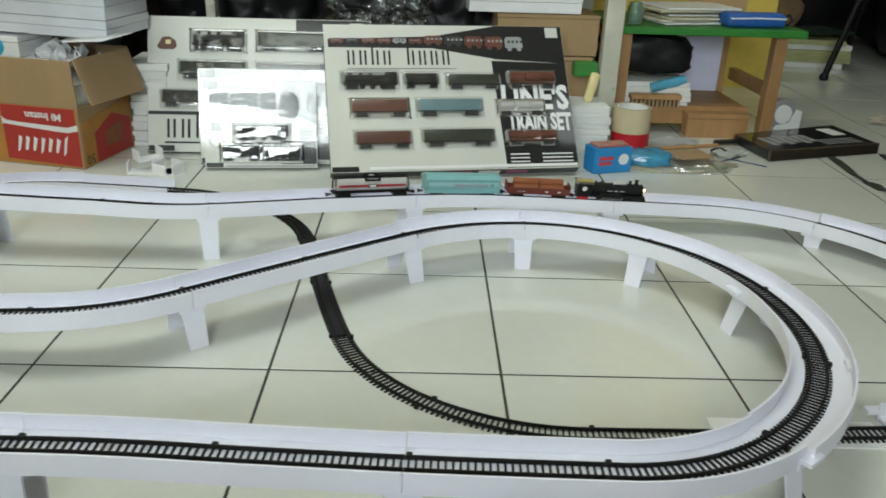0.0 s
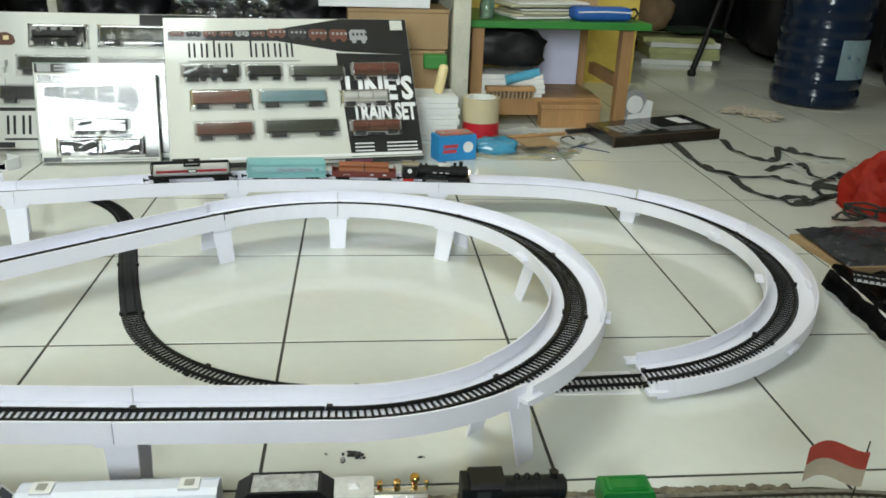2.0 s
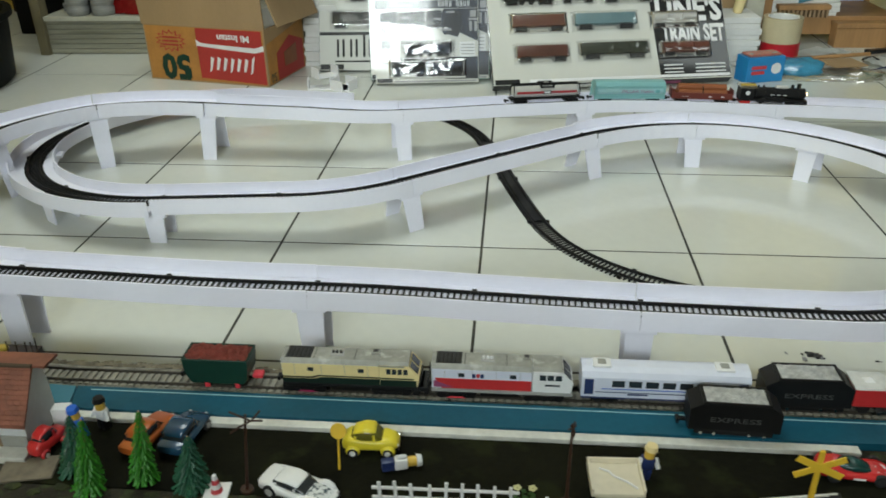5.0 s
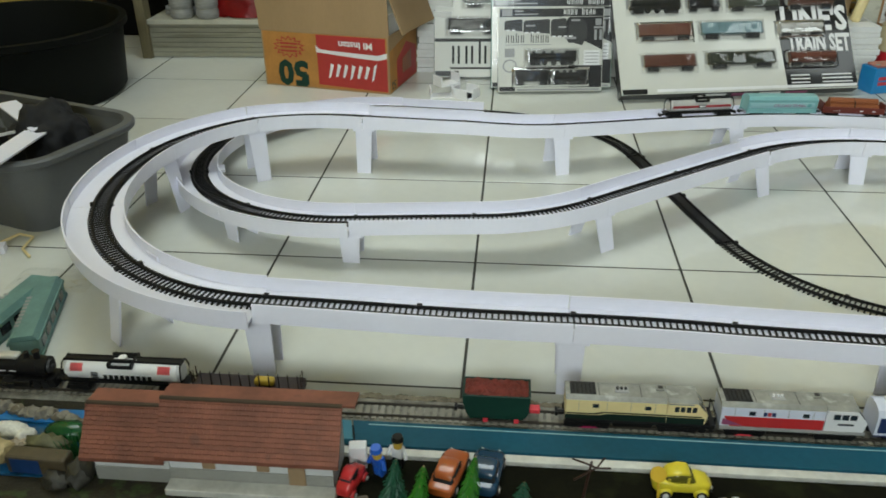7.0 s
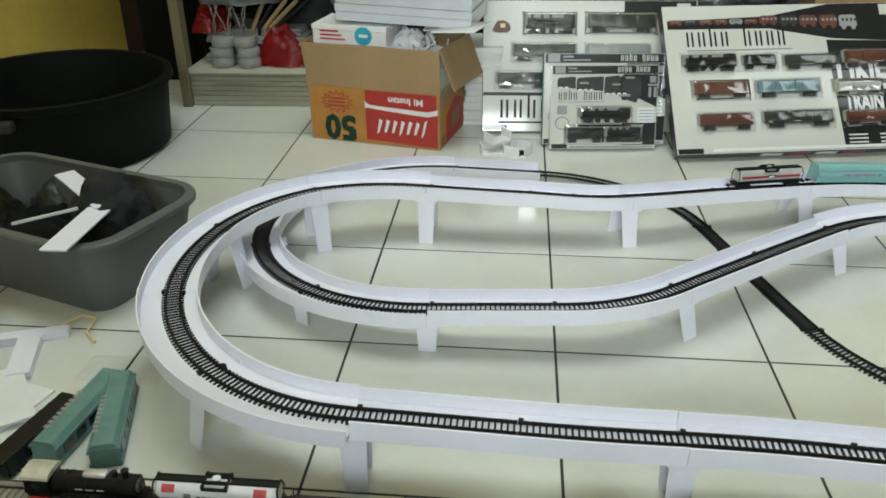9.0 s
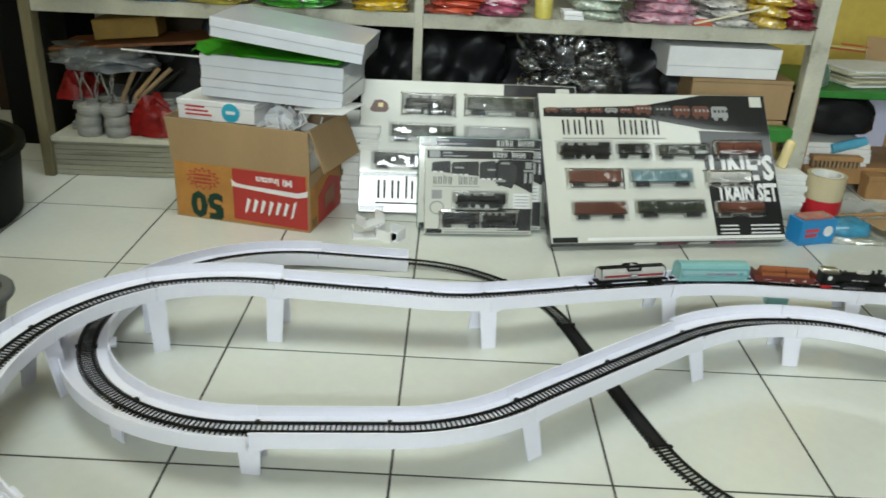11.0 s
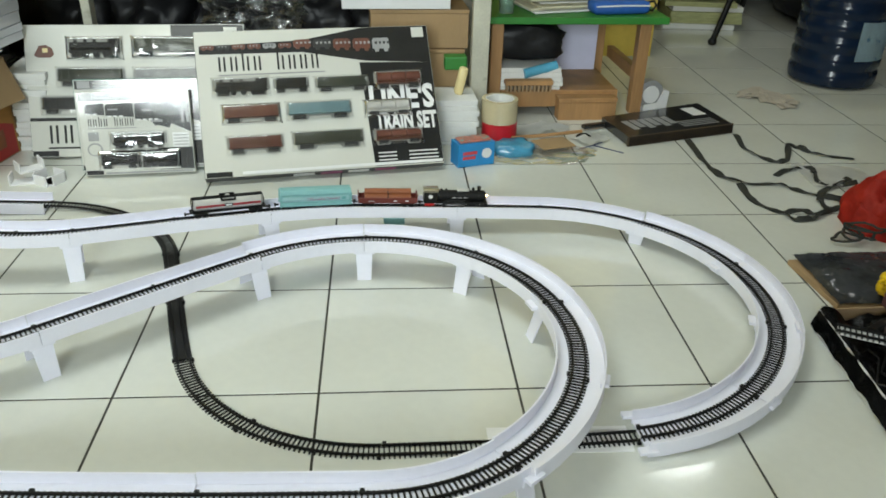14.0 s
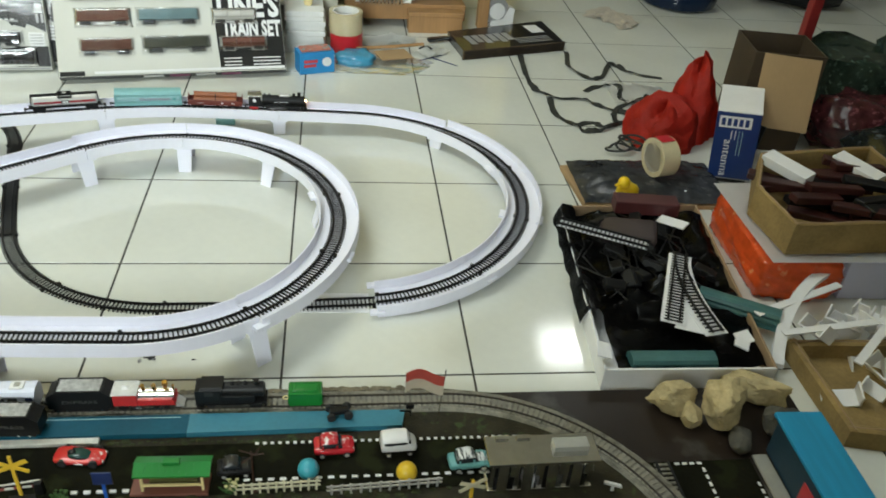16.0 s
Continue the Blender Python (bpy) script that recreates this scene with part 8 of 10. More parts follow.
part("post", one_box((-0.002, -0.001, 0), (0.002, 0.001, 0.034)), M_BLUEP, _t)
part("board", one_box((-0.0115, -0.0012, 0.034), (0.0115, 0.0012, 0.055), 0.0008), M_NAVY, _t, "navy board")
# halt with a green roof
_t = thing("toy_halt", pose(0.425, -0.233, RD - 0.002, 0, 0, -1), "small toy railway halt with a green roof", "toy building")
part("floor", one_box((0.002, -0.002, 0), (0.098, 0.032, 0.005), 0.001), surf("red brown base", (0.17, 0.06, 0.04), 0.6), _t, "red brown base")
bm = B()
box(bm, (0.014, 0.027, 0.005), (0.094, 0.030, 0.030))
_w = part("back_wall", bm, M_CREAM, _t)
for _x in (0.020, 0.046, 0.070):
    part("window", one_box((_x, 0.0264, 0.016), (_x + 0.018, 0.0269, 0.026)), surf("olive shade cloth", (0.16, 0.15, 0.05), 0.6), _w)
part("bench", one_box((0.024, 0.012, 0.005), (0.084, 0.024, 0.013), 0.001), surf("olive plastic", (0.16, 0.15, 0.05), 0.6), _t)
for _x in (0.016, 0.090):
    part("post", one_box((_x, 0.003, 0.005), (_x + 0.003, 0.006, 0.033)), M_CREAM, _t)
part("rail", one_box((0.016, 0.002, 0.015), (0.093, 0.0045, 0.018)), M_CREAM, _t)
bm = B()
prism(bm, [(0.002, 0.0335), (0.019, 0.0410), (0.034, 0.0350), (0.034, 0.0325), (0.019, 0.0380), (0.002, 0.0310)], "x", 0.008, 0.102)
_r = part("roof", bm, M_GREEN, _t, "green roof")
part("roof_vent", one_box((0.043, 0.0145, 0.0395), (0.064, 0.0235, 0.0448), 0.001), M_GREEN, _r)
for _k in range(11):
    _x = 0.0125 + _k * 0.0085
    bm = B()
    prism(bm, [(0.0021, 0.0336), (0.0188, 0.04095), (0.0188, 0.0414), (0.0021, 0.03405)], "x", _x, _x + 0.0010)
    part("roof_rib", bm, M_GREEN, _r)
# balls
for _x, _y, _c, _l in ((0.648, -0.212, surf("cyan and white ball", (0.05, 0.36, 0.45), 0.35, second=(0.75, 0.77, 0.77), cover=0.06, scale=30), "small blue and white plastic ball on the road"), (0.776, -0.222, surf("yellow and red ball", (0.72, 0.48, 0.03), 0.35, second=(0.55, 0.08, 0.04), cover=0.0, scale=30), "small yellow and red plastic ball on the road")):
    bm = B()
    ball(bm, (0, 0, 0.014), 0.014, 3)
    solid("toy_ball", bm, _c, _l, "toy ball", m=pose(_x, _y, RD), smooth=60)
# silver platform building
M_MIRR = surf("chromed silver plastic", (0.80, 0.80, 0.79), 0.10, metal=1.0, var=0.10, scale=25)
_t = thing("toy_station", pose(0.880, -0.250, RD - 0.001, 0, 0, 1), "silver grey toy station with open bays", "toy building")
part("base", one_box((0, 0, 0), (0.142, 0.042, 0.005), 0.0008), M_MIRR, _t)
for _k in range(5):
    part("pillar", one_box((0.002 + _k * 0.033, 0.003, 0.005), (0.008 + _k * 0.033, 0.038, 0.054), 0.0005), M_MIRR, _t)
    if _k < 4:
        part("front_panel", one_box((0.012 + _k * 0.033, -0.001, 0.004), (0.026 + _k * 0.033, 0.0012, 0.050), 0.0003), M_MIRR, _t, "bright silver panel", m=pose(0, 0, 0, -4, 0, 0))
        part("front_panel", one_box((0.0275 + _k * 0.033, 0.0, 0.030), (0.0340 + _k * 0.033, 0.0012, 0.052), 0.0003), M_MIRR, _t)
part("back_wall", one_box((0.002, 0.036, 0.005), (0.140, 0.039, 0.054)), M_DARK, _t)
bm = B()
box(bm, (-0.003, -0.004, 0.054), (0.145, 0.044, 0.060), 0.0008)
_r = part("roof", bm, M_MIRR, _t, "silver roof")
part("roof_block", one_box((0.085, 0.012, 0.060), (0.132, 0.030, 0.069), 0.0008), M_GREYROOF, _r)
for _k in range(2):
    part("roof_block", one_box((0.012 + _k * 0.028, 0.036, 0.060), (0.030 + _k * 0.028, 0.042, 0.063)), M_MIRR, _r)
for _k in range(3):
    part("counter", one_box((0.012 + _k * 0.040, 0.010, 0.005), (0.026 + _k * 0.040, 0.030, 0.016), 0.001), M_WHITEP if _k % 2 else M_DARK, _t)
bm = B()
prism(bm, [(-0.012, 0.010), (0.012, 0.010), (0.010, 0.014), (-0.012, 0.014)], "y", -0.002, 0.002)
prism(bm, [(-0.002, 0.0), (0.003, 0.0), (0.002, 0.010), (-0.001, 0.010)], "y", -0.0015, 0.0015)
solid("toy_lamp", bm, M_WHITEP, "white plastic toy lamp post on the board", "toy lamp", m=pose(1.050, -0.252, 0.0247, 0, 0, -20))
# signal and flag
_t = thing("toy_signal", pose(0.790, -0.108, 0.0247), "small black toy signal by the platform end", "toy signal")
bm = B()
cyl(bm, (0, 0, 0), (0, 0, 0.022), 0.0012, n=8)
part("post", bm, M_BLACK, _t)
part("head", one_box((-0.007, -0.003, 0.016), (0.004, 0.003, 0.024), 0.001), M_BLACK, _t)
part("arm", one_box((-0.016, -0.001, 0.008), (0.0, 0.001, 0.011)), M_BLACK, _t)
FLAG = thing("paper_flag", pose(0.776, -0.122, 0.0246), "small red and white paper flag on a stick", "flag")
bm = B()
cyl(bm, (0.052, 0.002, 0.0), (0.0568, 0.002, 0.100), 0.0006, n=8)
part("stick", bm, M_EARTH, FLAG)
for _k, _m in enumerate((surf("cream paper", (0.66, 0.60, 0.50), 0.6), surf("faded red paper", (0.62, 0.13, 0.10), 0.6))):
    bm = B()
    sheet(bm, 10, 3, lambda u, v: (0.002 + 0.053 * u, 0.004 * math.sin(4.5 * u), 0.061 + 0.004 * math.sin(5 * u) + (0.0180 * (v + _k))), 0.0004)
    part("band", bm, _m, FLAG, smooth=60)


# the station with a brown tiled roof
def station():
    t = thing("toy_station", pose(-0.660, -0.247, 0.0245), "large toy station with brown tiled roofs and white walls", "toy building")
    for x0, x1, wall_h, ridge in ((0.020, 0.094, 0.036, 0.070), (0.0945, 0.252, 0.042, 0.080)):
        part("wall", one_box((x0, 0.052, 0), (x1, 0.103, wall_h), 0.0006), M_STUCCO, t, "white stucco wall")
        part("base_band", one_box((x0, 0.0505, 0), (x1, 0.0518, wall_h * 0.45)), M_GREYROOF, t, "grey base band")
        e0, e1 = x0 - 0.008, x1 + (0.008 if x1 > 0.2 else 0.0)
        a, b, za = 0.042, 0.0755, wall_h - 0.006
        bm = B()
        prism(bm, [(a, za), (b, ridge), (b, ridge + 0.003), (a, za + 0.003)], "x", e0, e1)
        r = part("roof", bm, M_BROOF, t, "brown tiled roof slope")
        n = 12
        for k in range(n):  # a course of small tiles, each with its own joint
            u0, u1 = k / n, min(1.0, (k + 1.12) / n)
            y0, y1 = a + (b - a) * u0, a + (b - a) * u1
            z0, z1 = za + 0.003 + (ridge - za) * u0, za + 0.003 + (ridge - za) * u1
            bm = B()
            x = e0 - (0.0035 if k % 2 else 0.0)
            while x < e1 - 0.0005:
                lift = random.uniform(0.0011, 0.0019)
                prism(bm, [(y0, z0), (y0, z0 + lift), (y1, z1 + 0.0004), (y1, z1)], "x", max(e0, x), min(e1, x + 0.0066))
                x += 0.0070
            part("tile_course", bm, M_BROOF, r)
        bm = B()
        prism(bm, [(b + 0.0002, ridge + 0.0010), (b + 0.0002, ridge + 0.0035), (b + 0.024, ridge + 0.0015), (b + 0.024, ridge - 0.0010)], "x", e0, e1 + (0.012 if x1 > 0.2 else 0.0))
        part("roof", bm, M_BROOF, t, "plain brown back slope")
        bm = B()
        cyl(bm, (e0, b, ridge + 0.0032), (e1, b, ridge + 0.0032), 0.0021, n=8)
        part("ridge", bm, M_KRAFTD, t, "dark ridge")
        bm = B()
        prism(bm, [(0.053, wall_h), (0.1025, wall_h), (0.0985, ridge - 0.002), (b, ridge - 0.001)], "x", x1 - 0.002, x1)
        part("gable", bm, M_STUCCO, t)
    part("plinth", one_box((0.094, 0.034, 0), (0.256, 0.0500, 0.0075), 0.0008), M_KERB, t, "pale plinth")
    for x in (0.128, 0.180):
        part("window", one_box((x, 0.0490, 0.022), (x + 0.012, 0.0504, 0.031)), M_KRAFTIN, t)
    part("door", one_box((0.210, 0.0490, 0.0), (0.226, 0.0504, 0.028)), M_KRAFTIN, t)


station()
solid("station_step", one_box((0, 0, 0), (0.050, 0.030, 0.0035), 0.001), M_ROCKD, "low worn brown step beside the station", "toy step", m=pose(-0.418, -0.240, 0.0245, 0, 0, 12))

# pond behind a low rampart of stones, with painted rocks, at the far left of the board
RING = ((-0.834, -0.186), (-0.843, -0.160), (-0.842, -0.138), (-0.834, -0.116), (-0.815, -0.107), (-0.788, -0.108), (-0.756, -0.116), (-0.724, -0.118), (-0.686, -0.126))
M_WATER = surf("blue water paint", (0.012, 0.085, 0.20), 0.16, var=0.35, scale=22, second=(0.010, 0.045, 0.075), cover=0.05)
M_GRASS = surf("deep green paint", (0.008, 0.075, 0.022), 0.22, var=0.4, scale=30, bump=0.2)
bm = B()
prism(bm, [*RING, (-0.664, -0.150), (-0.664, -0.200), (-0.834, -0.200)], "z", 0.0247, 0.0268)
solid("pond", bm, M_WATER, "glossy blue painted toy pond", "toy pond")
solid("blue_sheet", one_box((-0.862, -0.127, 0.0247), (-0.658, -0.1055, 0.0300), 0.001), surf("blue board", (0.012, 0.16, 0.42), 0.4, var=0.1), "bright blue board edge beside the track", "toy board")
M_RUBBLE = surf("pale rubble", (0.24, 0.22, 0.175), 0.9, var=0.45, scale=90, fine=380, bump=0.8)
for _k in range(46):
    _u = _k / 45 * (len(RING) - 1)
    _i = min(int(_u), len(RING) - 2)
    _x = RING[_i][0] + (RING[_i + 1][0] - RING[_i][0]) * (_u - _i) + random.uniform(-0.002, 0.002)
    _y = RING[_i][1] + (RING[_i + 1][1] - RING[_i][1]) * (_u - _i) + random.uniform(-0.002, 0.002)
    _r = random.uniform(0.0050, 0.0075)
    bm = B()
    ball(bm, (0, 0, _r * 0.6), _r, 2, (1.25, 0.9, 0.95), 0.8, 160)
    solid("pebble", bm, M_RUBBLE if _k % 4 else M_ROCKD, "small rough stone edging the toy pond", "pebble", "stones round the pond", m=pose(_x, _y, 0.0262 + 0.0015 * (_k % 2), 0, 0, _k * 40), smooth=35)
_cols = {"white": (0.66, 0.65, 0.57), "tan": (0.50, 0.40, 0.20), "beige": (0.36, 0.30, 0.21), "red": (0.34, 0.025, 0.022), "olive": (0.105, 0.105, 0.050), "pink": (0.46, 0.24, 0.16), "grey": (0.035, 0.033, 0.024)}
_mats = {k: surf("%s painted rock" % k, v, 0.6, var=0.4, scale=55, bump=0.5, fine=240) for k, v in _cols.items()}
for _c, _x, _y, _z, _r, _q, _a in (("white", -0.757, -0.150, 0.004, 0.0105, (2.1, 0.95, 0.85), 6), ("white", -0.733, -0.156, 0.003, 0.0095, (1.1, 0.9, 0.9), 40), ("beige", -0.786, -0.163, 0.0, 0.0125, (1.5, 0.9, 0.85), 20), ("red", -0.814, -0.164, 0.001, 0.0125, (1.6, 0.85, 0.8), 8),
                                   ("red", -0.789, -0.154, 0.004, 0.0095, (1.3, 0.8, 0.8), 25), ("tan", -0.757, -0.184, 0.0, 0.0185, (1.35, 0.75, 0.85), 4), ("olive", -0.707, -0.166, 0.0, 0.0135, (1.9, 0.9, 0.75), -4), ("beige", -0.735, -0.170, 0.0, 0.0100, (1.2, 0.9, 0.9), 0),
                                   ("grey", -0.655, -0.198, -0.002, 0.0140, (1.0, 1.3, 0.8), 20), ("grey", -0.676, -0.208, -0.002, 0.0110, (1.4, 0.9, 0.7), -30), ("pink", -0.868, -0.150, -0.002, 0.0180, (1.1, 1.5, 0.45), 10), ("pink", -0.890, -0.180, -0.002, 0.0220, (1.3, 1.3, 0.40), 30), ("pink", -0.856, -0.186, -0.002, 0.0150, (1.2, 1.3, 0.45), 60),
                                   ("beige", -0.925, -0.165, -0.002, 0.0220, (1.2, 1.5, 0.40), 0), ("grey", -0.790, -0.204, -0.002, 0.0120, (2.0, 0.9, 0.6), 10), ("grey", -0.835, -0.208, -0.002, 0.0130, (1.8, 1.0, 0.6), -10)):
    bm = B()
    ball(bm, (0, 0, _r * _q[2] * 0.8), _r, 3, _q, 0.10 if _c in ("white", "red") else 0.42, 75)
    solid("painted_rock", bm, _mats[_c], "%s painted rock by the toy pond" % _c, "painted rock", "rocks by the pond", m=pose(_x, _y, 0.0262 + _z, 0, 0, _a), smooth=60)
_t = thing("painted_block", pose(-0.700, -0.190, 0.0262, 0, 0, -2), "brown toy block with a blue painted face by the pond", "toy block")
part("block", one_box((-0.030, -0.009, 0), (0.032, 0.009, 0.021), 0.003), surf("muddy brown paint", (0.085, 0.065, 0.035), 0.55, var=0.3, scale=40), _t)
part("face", one_box((-0.024, -0.0094, 0.002), (0.006, -0.0091, 0.019)), surf("blue patch paint", (0.012, 0.05, 0.17), 0.4, var=0.3, scale=30), _t, "blue painted patch")
for _x, _y, _r, _q, _l in ((-0.698, -0.141, 0.0150, (1.6, 0.9, 0.75), "glossy green mound by the toy pond"), (-0.824, -0.146, 0.0125, (1.0, 1.5, 0.5), "low green mound inside the stone edge")):
    bm = B()
    ball(bm, (0, 0, _r * 0.3), _r, 3, _q, 0.14, 80)
    solid("green_mound", bm, M_GRASS, _l, "green mound", "mounds by the pond", m=pose(_x, _y, 0.0262), smooth=60)
for _x, _y, _h, _n in ((-0.672, -0.172, 0.024, 70), (-0.820, -0.152, 0.012, 50)):
    _t = thing("grass_tuft", pose(_x, _y, 0.0262), "tuft of green plastic grass by the toy pond", "toy grass", "grass tufts by the pond")
    bm = B()
    for _k in range(_n):
        _a = 2.4 * _k
        _p = 0.012 * math.sqrt(_k / _n)
        cyl(bm, (_p * math.cos(_a), _p * math.sin(_a), 0), (_p * 1.7 * math.cos(_a), _p * 1.7 * math.sin(_a), _h * random.uniform(0.6, 1.0)), 0.0009, 0.0002, n=5)
    part("blades", bm, surf("green grass blades", (0.010, 0.105, 0.020), 0.4, var=0.3), _t)
    bm = B()
    cyl(bm, (0, 0, -0.001), (0, 0, 0.0022), 0.013, 0.011, n=14)
    part("sod", bm, M_GRASS, _t)


# ---- clutter at the right: tray of parts, bags, boxes, stones ----
M_GREYBAG = surf("grey shiny polythene", (0.085, 0.09, 0.10), 0.13, var=0.4, bump=0.9, fine=38, second=(0.20, 0.205, 0.21), cover=0.02, scale=25)
M_REDCLOTH = surf("thin red cloth", (0.60, 0.030, 0.014), 0.6, var=0.18, scale=12)
M_OLIVE = surf("tan felt card", (0.285, 0.195, 0.075), 0.9, var=0.3, scale=14, bump=0.3)
M_ORANGEB = surf("orange polythene", (0.66, 0.085, 0.018), 0.22, bump=0.7, fine=50, var=0.3, second=(0.75, 0.30, 0.12), cover=0.0, scale=22)
M_BLUEBOX = surf("dark blue print", (0.010, 0.035, 0.15), 0.35, var=0.1)
M_STRAP = surf("dark grey webbing", (0.024, 0.026, 0.022), 0.75, var=0.3, bump=0.3)
M_GALLON = surf("deep blue bottle plastic", (0.006, 0.016, 0.042), 0.16, var=0.15, spec=0.4)

M_TEALDK = surf("dull dark teal plastic", (0.05, 0.145, 0.145), 0.45, var=0.2)
TRAY = thing("parts_tray", pose(1.097, -0.040, 0, 0, 0, 0), "shallow white cardboard tray full of dark train parts", "tray")
_c = [(0.0, 0.0), (0.285, -0.004), (0.338, 0.495), (0.039, 0.483)]
bm = B()
prism(bm, _c, "z", 0.0, 0.004)
part("bottom", bm, M_CARD2, TRAY)
for _k in range(4):
    (ax, ay), (bx, by) = _c[_k], _c[(_k + 1) % 4]
    d = Vector((bx - ax, by - ay)).normalized()
    n = Vector((-d.y, d.x)) * 0.004
    bm = B()
    prism(bm, [(ax, ay), (bx, by), (bx + n.x, by + n.y), (ax + n.x, ay + n.y)], "z", 0.0042, 0.042)
    part("side", bm, M_CARD2 if _k in (0, 3) else M_KRAFTIN, TRAY)
bm = B()
sheet(bm, 26, 34, lambda u, v: (1.106 + 0.020 + (0.250 + 0.03 * v) * u + 0.022 * v, -0.026 + 0.450 * v, 0.028 + 0.010 * v + 0.018 * noise.noise(Vector((u * 6, v * 9, 1))) * min(1, 4 * v) + 0.012 * abs(noise.noise(Vector((u * 15, v * 21, 4))))), 0.01)
M_LINER = surf("crumpled black polythene", (0.003, 0.003, 0.003), 0.26, var=0.4, bump=0.5, fine=30, spec=0.22)
solid("black_liner", bm, M_LINER, "crumpled black plastic liner under parts in the tray", "liner", smooth=35)

bm = B()
sheet(bm, 30, 8, lambda u, v: (1.108 + 0.028 * u + (0.026 - 0.036 * v) + 0.005 * noise.noise(Vector((u * 9, v * 3, 2))), 0.105 + 0.335 * u + 0.006 * noise.noise(Vector((u * 6, v * 4, 7))), 0.0475 - 0.034 * max(0, v - 0.62) / 0.38 - 0.006 * max(0, 0.5 - v) + 0.007 * abs(noise.noise(Vector((u * 13, v * 5, 4))))), 0.0015)
solid("black_bag", bm, M_LINER, "black plastic bag edge hanging over the tray's side", "bag", smooth=40)


def loose_track(m, n=22, turnout=False, label="loose black and white straight toy track on the heap"):
    t = thing("loose_track", m, label, "toy track", "loose track in the tray")
    L = n * 0.0080
    for s in (-1, 1):
        bm = B()
        sweep(bm, [pose(0, 0, 0), pose(L, 0, 0)], [(p[0] + s * 0.0093, p[1]) for p in RAILPROF])
        part("rail", bm, M_RAIL, t)
    part("card_backing", one_box((0.002, -0.0135, -0.0016), (L - 0.002, 0.0135, -0.0003)), M_CARD2, t, "white card backing")
    for k in range(n):
        part("sleeper", SLEEPER, M_RAIL, t, m=pose((k + 0.5) * 0.0080, 0, 0))
    if turnout:
        fr = [pose(L * (0.06 + 0.94 * k / 12), 0.072 * (k / 12) ** 1.7, 0.0002, 0, 0, math.degrees(math.atan2(0.072 * 1.7 * (k / 12) ** 0.7, L * 0.94))) for k in range(13)]
        for s in (-1, 1):
            bm = B()
            sweep(bm, fr, [(p[0] + s * 0.0093, p[1]) for p in RAILPROF])
            part("rail", bm, M_RAIL, t)
        for k in range(8, 24):
            u = (k + 0.5) / 24
            part("sleeper", SLEEPER, M_RAIL, t, m=pose(L * (0.06 + 0.94 * u), 0.072 * u ** 1.7, 0.0003, 0, 0, 34 * u ** 0.7))
        for f, z in ((fr, -0.0032), ([pose(0, 0, 0), pose(L, 0, 0)], -0.0018)):
            bm = B()
            sweep(bm, f, [(-0.0205, z - 0.0012), (0.0205, z - 0.0012), (0.0205, z), (-0.0205, z)])
            part("card_backing", bm, M_CARD2, t, "white card backing")
        bm = B()
        prism(bm, [(L * 0.62, 0.014), (L + 0.006, 0.004), (L + 0.004, 0.064)], "z", -0.0060, -0.0046)
        part("card_backing", bm, M_CARD2, t, "white card backing")


loose_track(pose(1.102, 0.335, 0.074, 0, 0, -28))
loose_track(pose(1.312, 0.232, 0.070, 0, 2, -113), 25, True, "loose toy turnout with white card edges on the heap")
hopper_wagon(pose(1.218, -0.012, 0.006, 0, 0, -1), "pale teal toy wagon lying in the tray", "wagons in the tray", M_TEALDK, False, False)
hopper_wagon(pose(1.385, 0.118, 0.012, 0, 0, -30), "dark teal toy wagon lying by the tray", "wagons in the tray", M_TEALDK, False, False)
solid("maroon_block", one_box((-0.065, -0.020, 0), (0.065, 0.020, 0.028), 0.002), surf("dark maroon plastic", (0.08, 0.02, 0.02), 0.4, var=0.2), "dark maroon plastic wagon body on the heap", "toy part", m=pose(1.305, 0.415, 0.050, 0, 0, -6))
solid("brown_pouch", one_box((-0.055, -0.035, 0), (0.055, 0.035, 0.022), 0.009), surf("brown pouch", (0.05, 0.035, 0.035), 0.5, var=0.2), "dark brown moulded cover on the heap", "toy part", m=pose(1.245, 0.330, 0.044, 4, -6, -18), smooth=50)
for _k in range(16):
    bm = B()
    _x, _y = 1.15 + random.uniform(0, 0.19), 0.24 + random.uniform(0, 0.15)
    tube(bm, [(0, 0, 0), (random.uniform(-.03, .03), -0.04, 0.012), (random.uniform(-.04, .04), -0.09, 0.004), (random.uniform(-.05, .05), -0.14, 0.0)], 0.0016, 6)
    solid("black_wire", bm, M_BLACK, "thin black wire loop among the parts", "wire", "wires in the tray", m=pose(_x, _y + 0.02, 0.046))
for _k in range(22):
    _x, _y = 1.15 + random.uniform(0, 0.20), 0.16 + random.uniform(0, 0.26)
    bm = B()
    box(bm, (-0.02, -0.010, 0), (0.02, 0.010, 0.012), 0.002)
    cyl(bm, (-0.012, -0.012, 0.004), (-0.012, 0.012, 0.004), 0.006, n=12)
    cyl(bm, (0.012, -0.012, 0.004), (0.012, 0.012, 0.004), 0.006, n=12)
    solid("wagon_part", bm, M_BLACK, "small black toy bogie part in the tray", "toy part", "bogie parts in the tray", m=pose(_x, _y, 0.040 + random.uniform(0, 0.01), random.uniform(-25, 25), random.uniform(-25, 25), random.uniform(0, 180)))
for _x, _y, _r, _s in ((1.345, 0.36, -50, 0.06), (1.345, 0.015, 10, 0.026), (1.10, -0.01, 80, 0.03), (1.335, 0.0, 60, 0.02)):
    solid("card_scrap", one_box((-_s / 2, -0.012, 0), (_s / 2, 0.012, 0.003), 0.0004), M_CARD2, "white card strip in the parts tray", "card scrap", "card strips in the tray", m=pose(_x, _y, 0.056, 12, -10, _r))

